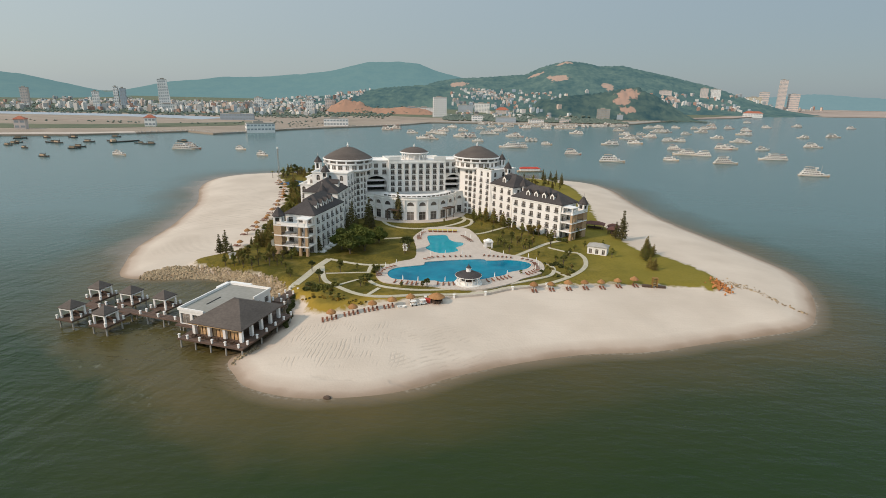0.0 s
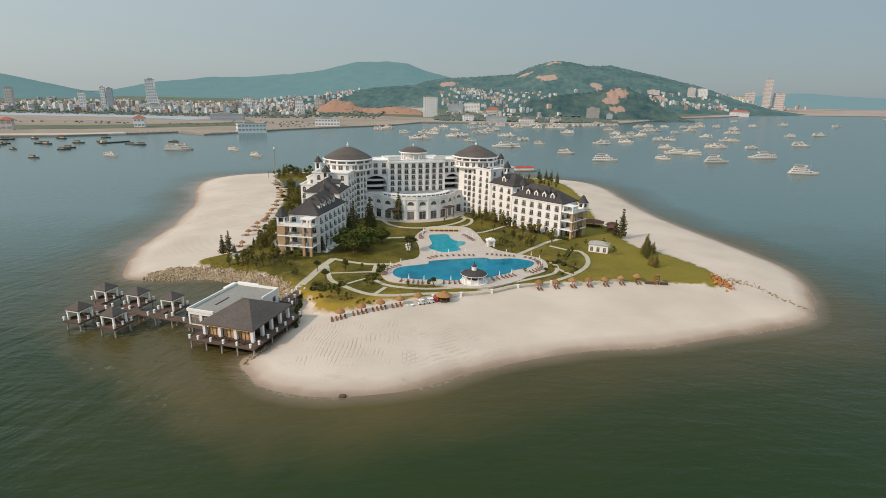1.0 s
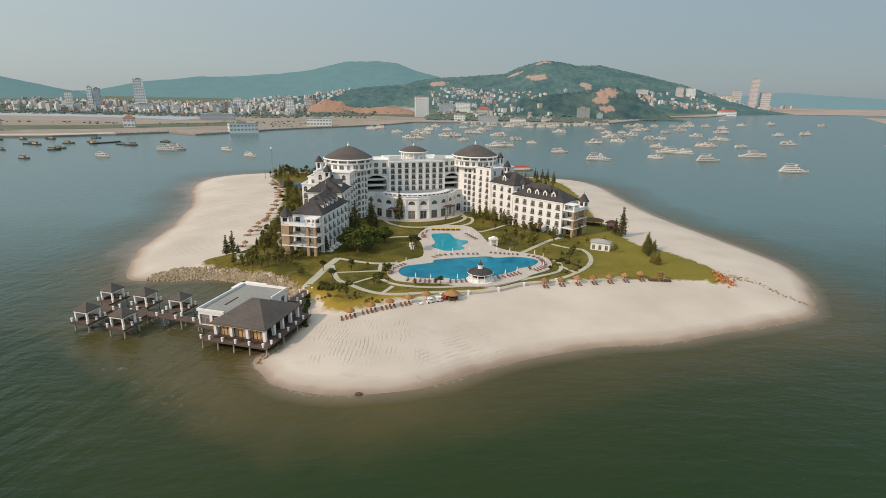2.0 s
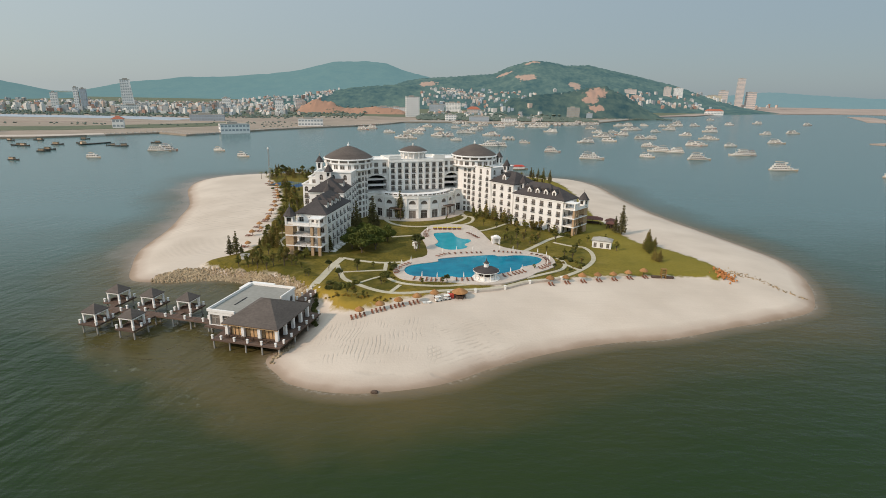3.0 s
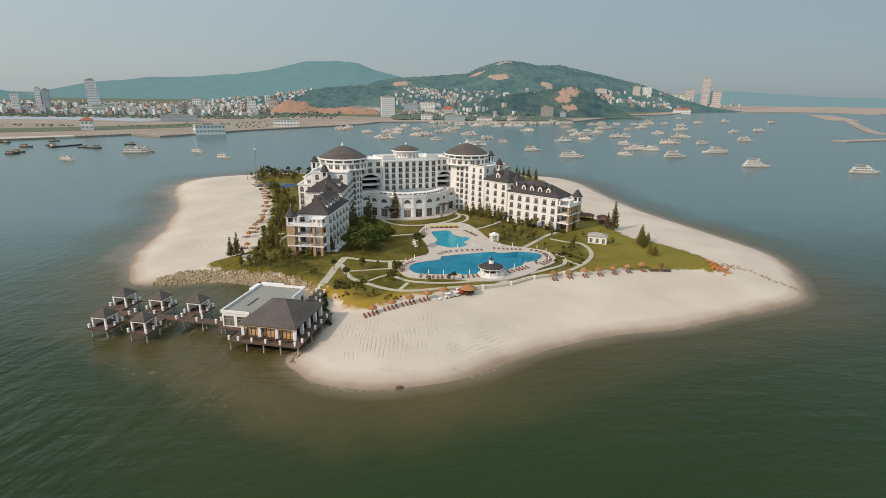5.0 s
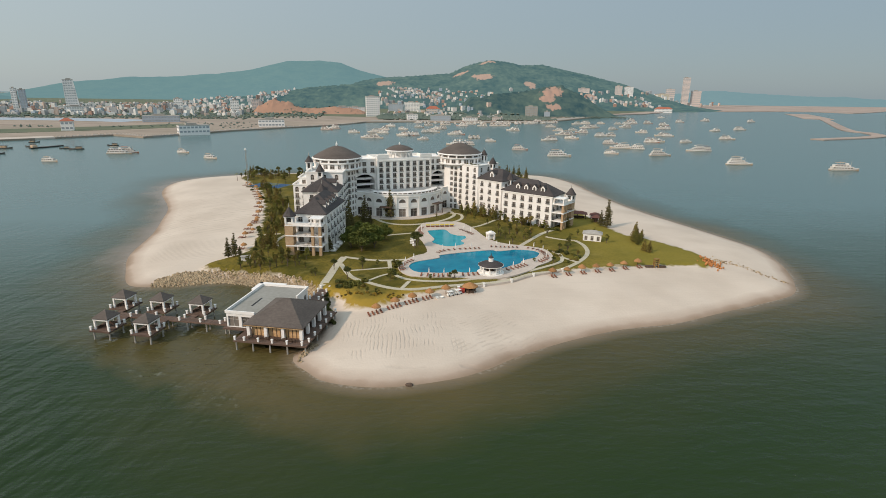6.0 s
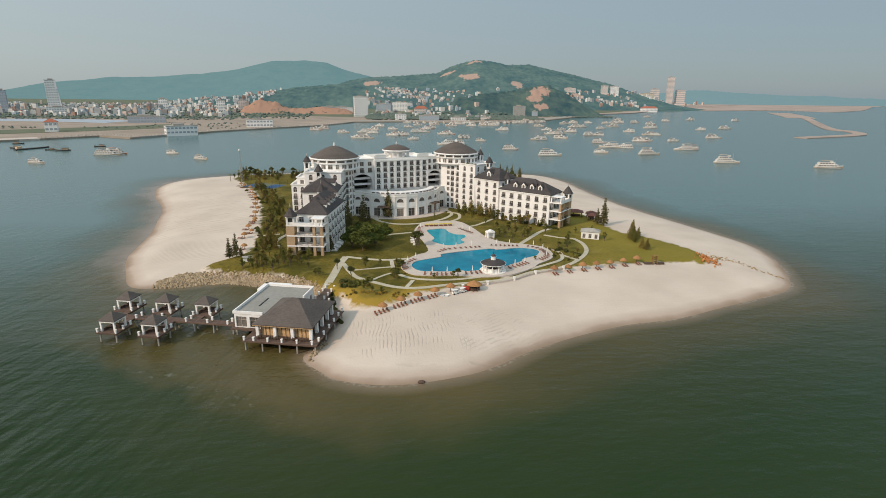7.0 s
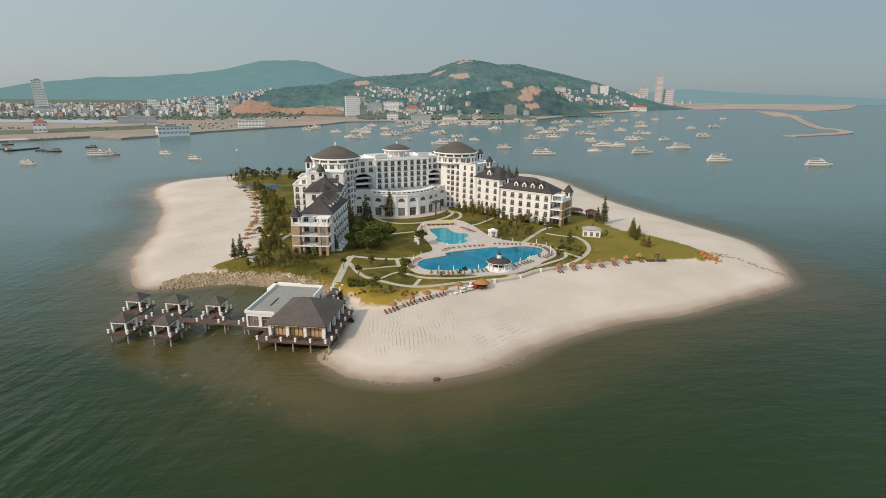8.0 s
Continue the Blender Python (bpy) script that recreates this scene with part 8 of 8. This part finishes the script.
tower("wharf_hall", 200.6, 1261.2, 34, 12, 6.7, "low white harbour shed on the wharf", WHITE, 3, 2, cat="hall")
tower("green_roof_hall", -431.6, 1127.4, 64, 24, 11.5, "low hall with a pale green roof", GREY_WALL, 15, 2, cat="hall")
tower("beach_house", -485.8, 893.6, 16, 12, 14, "white house with a red roof on the far beach", WHITE, 20, 2, cat="house", tiles=ROOF_TILE)
tower("beach_house", -617.9, 789.4, 14, 12, 13.9, "white and red house on the far beach", PINK, 20, 2, cat="house", tiles=ROOF_TILE)

# beaches, quay, spit
for name, pts, w, mat, text in (("beach", [(-963, 612), (-682, 661), (-583, 718), (-511, 743), (-450, 783)], 26, PAVING, "pale sand strip on the far shore"),
                                ("quay", [(-445, 781), (-393, 833), (-341, 803), (-314, 831), (-257, 925), (-195, 991), (-102, 1078), (-40, 1195), (83, 1222)], 7, CONCRETE, "stone quay wall with posts on the far shore"),
                                ("field", [(-986, 827), (-643, 849), (-456, 947), (-347, 1043)], 90, LAND_GREEN, "green scrub field behind the far beach"),
                                ("lagoon", [(-1481, 1201), (-1005, 1192), (-644, 1191), (-485, 1148)], 80, GREY_WALL, "still lagoon behind the far beach"),
                                ("road", [(-1079, 964), (-647, 1027), (-401, 1130), (-202, 1200), (1, 1340)], 14, RED_SAND, "bare red road along the far shore"),
                                ("reclaimed_land", [(1280, 2299), (1503, 2556), (1746, 2784), (2281, 3218), (2938, 3710)], 130, RED_SAND, "bare pink-brown reclaimed land on the far shore"),
                                ("shore_strip", [(651, 1635), (915, 1822), (1199, 2129), (1320, 2278)], 40, RED_SAND, "bare earth strip on the far shore"),
                                ("promenade", [(-29, 1235), (93, 1250), (194, 1224), (326, 1248), (408, 1307), (580, 1506)], 24, CONCRETE, "waterfront promenade by the harbour")):
    bm = bmesh.new()
    ribbon(bm, pts, w, 2.25, 3, 6, lambda x, y: 0.0)
    tagged(part(name, bm, mat), text, name.replace("_", " "), kind="structure")
bm = bmesh.new()
prism(bm, curve_through([(1250, 2279), (1350, 2198), (1481, 2136), (1722, 2213), (1953, 2220), (2012, 2089), (2274, 2246), (2506, 2413), (3132, 2966), (3900, 3678), (4446, 4252), (3036, 3468), (1826, 2743), (1503, 2516)], 3), -1, 1.7)
prism(bm, [(1500, 2565), (2400, 2600), (3300, 3120), (4400, 3900), (2600, 3900), (1800, 3300)], -1, 1.4)
tagged(part("reclaimed_land", bm, RED_SAND), "bare pink-brown reclaimed land reaching into the bay", "reclaimed land", kind="structure")
bm = bmesh.new()
ribbon(bm, [(1579, 1884), (1437, 1645), (1315, 1466), (981, 1045), (941, 950), (870, 862), (693, 797)], 22, 1.3, 3, 6, lambda x, y: 0.0)
ribbon(bm, [(1620, 1943), (1468, 1705), (1346, 1526)], 80, 1.2, 3, 6, lambda x, y: 0.0)
tagged(part("breakwater", bm, RED_SAND), "low pink-brown breakwater reaching into the bay", "breakwater", kind="structure")
quay = thing("quay_posts", Matrix.Identity(4), "row of pale posts on the far quay", "posts")
line = curve_through([(-443, 776), (-392, 829), (-341, 801), (-314, 828), (-257, 922), (-195, 989), (-102, 1074), (-40, 1192)], 10, False)
bm = bmesh.new()
for a, b in zip(line, line[1:]):
    n = max(1, int((Vector(b) - Vector(a)).length / 7))
    for k in range(n):
        x, y = Vector(a).lerp(Vector(b), k / n)
        box(bm, x - 0.9, x + 0.9, y - 0.9, y + 0.9, 0, 3.6)
tagged(part("post", bm, PAVING, quay), kind="stuff")

# far trees: clumps on the flat land and slopes; those on the hills behind belong to the backdrop
base_v = [Vector(p) for p in ((0, 0, 1), (0.9, 0, 0.25), (0.28, 0.85, 0.3), (-0.73, 0.53, 0.2), (-0.73, -0.53, 0.28), (0.28, -0.85, 0.22), (0, 0, -0.6))]


def woods(name, label, mat, fields, squash=0.7):
    verts, faces_ = [], []
    for count, x0, x1, y0, y1, s0, s1 in fields:
        for _ in range(count):
            x, y, s_ = trng.uniform(x0, x1), trng.uniform(y0, y1), trng.uniform(s0, s1)
            z = land(x, y)
            if z > 8 or not ashore(x, y):
                continue
            a, k = trng.uniform(0, 6.28), len(verts)
            c, sn = math.cos(a), math.sin(a)
            for v in base_v:
                q3 = v * s_ * trng.uniform(0.8, 1.2)
                verts.append((x + q3.x * c - q3.y * sn, y + q3.x * sn + q3.y * c, z + q3.z * squash + s_ * 0.1))
            for i in range(5):
                j = (i + 1) % 5
                faces_.append((k, k + 1 + i, k + 1 + j))
                faces_.append((k + 6, k + 1 + j, k + 1 + i))
    me = bpy.data.meshes.new(name)
    me.from_pydata(verts, [], faces_)
    me.materials.append(mat)
    tagged(new(name, me), label, "woods", kind="stuff")


# foliage paled towards blue-grey: haze put into the base colour
NEAR_LEAF = material("haze_paled_foliage", (0.100, 0.135, 0.112), (0.140, 0.170, 0.140), 0.95, 0.05, 0.008)
woods("shore_woods", "haze-paled trees among the houses on the far shore", NEAR_LEAF, ((3600, -1400, -150, 1290, 2250, 3, 6), (700, -1300, -300, 1230, 1330, 2, 4), (70, -1000, -420, 960, 1000, 1.5, 3.2), (60, -420, -240, 960, 1130, 1.5, 3.2), (1500, -10, 420, 1265, 1560, 3, 7), (260, 160, 700, 1440, 1500, 2, 4), (220, 1150, 1800, 2250, 2800, 3, 6)), 0.75)
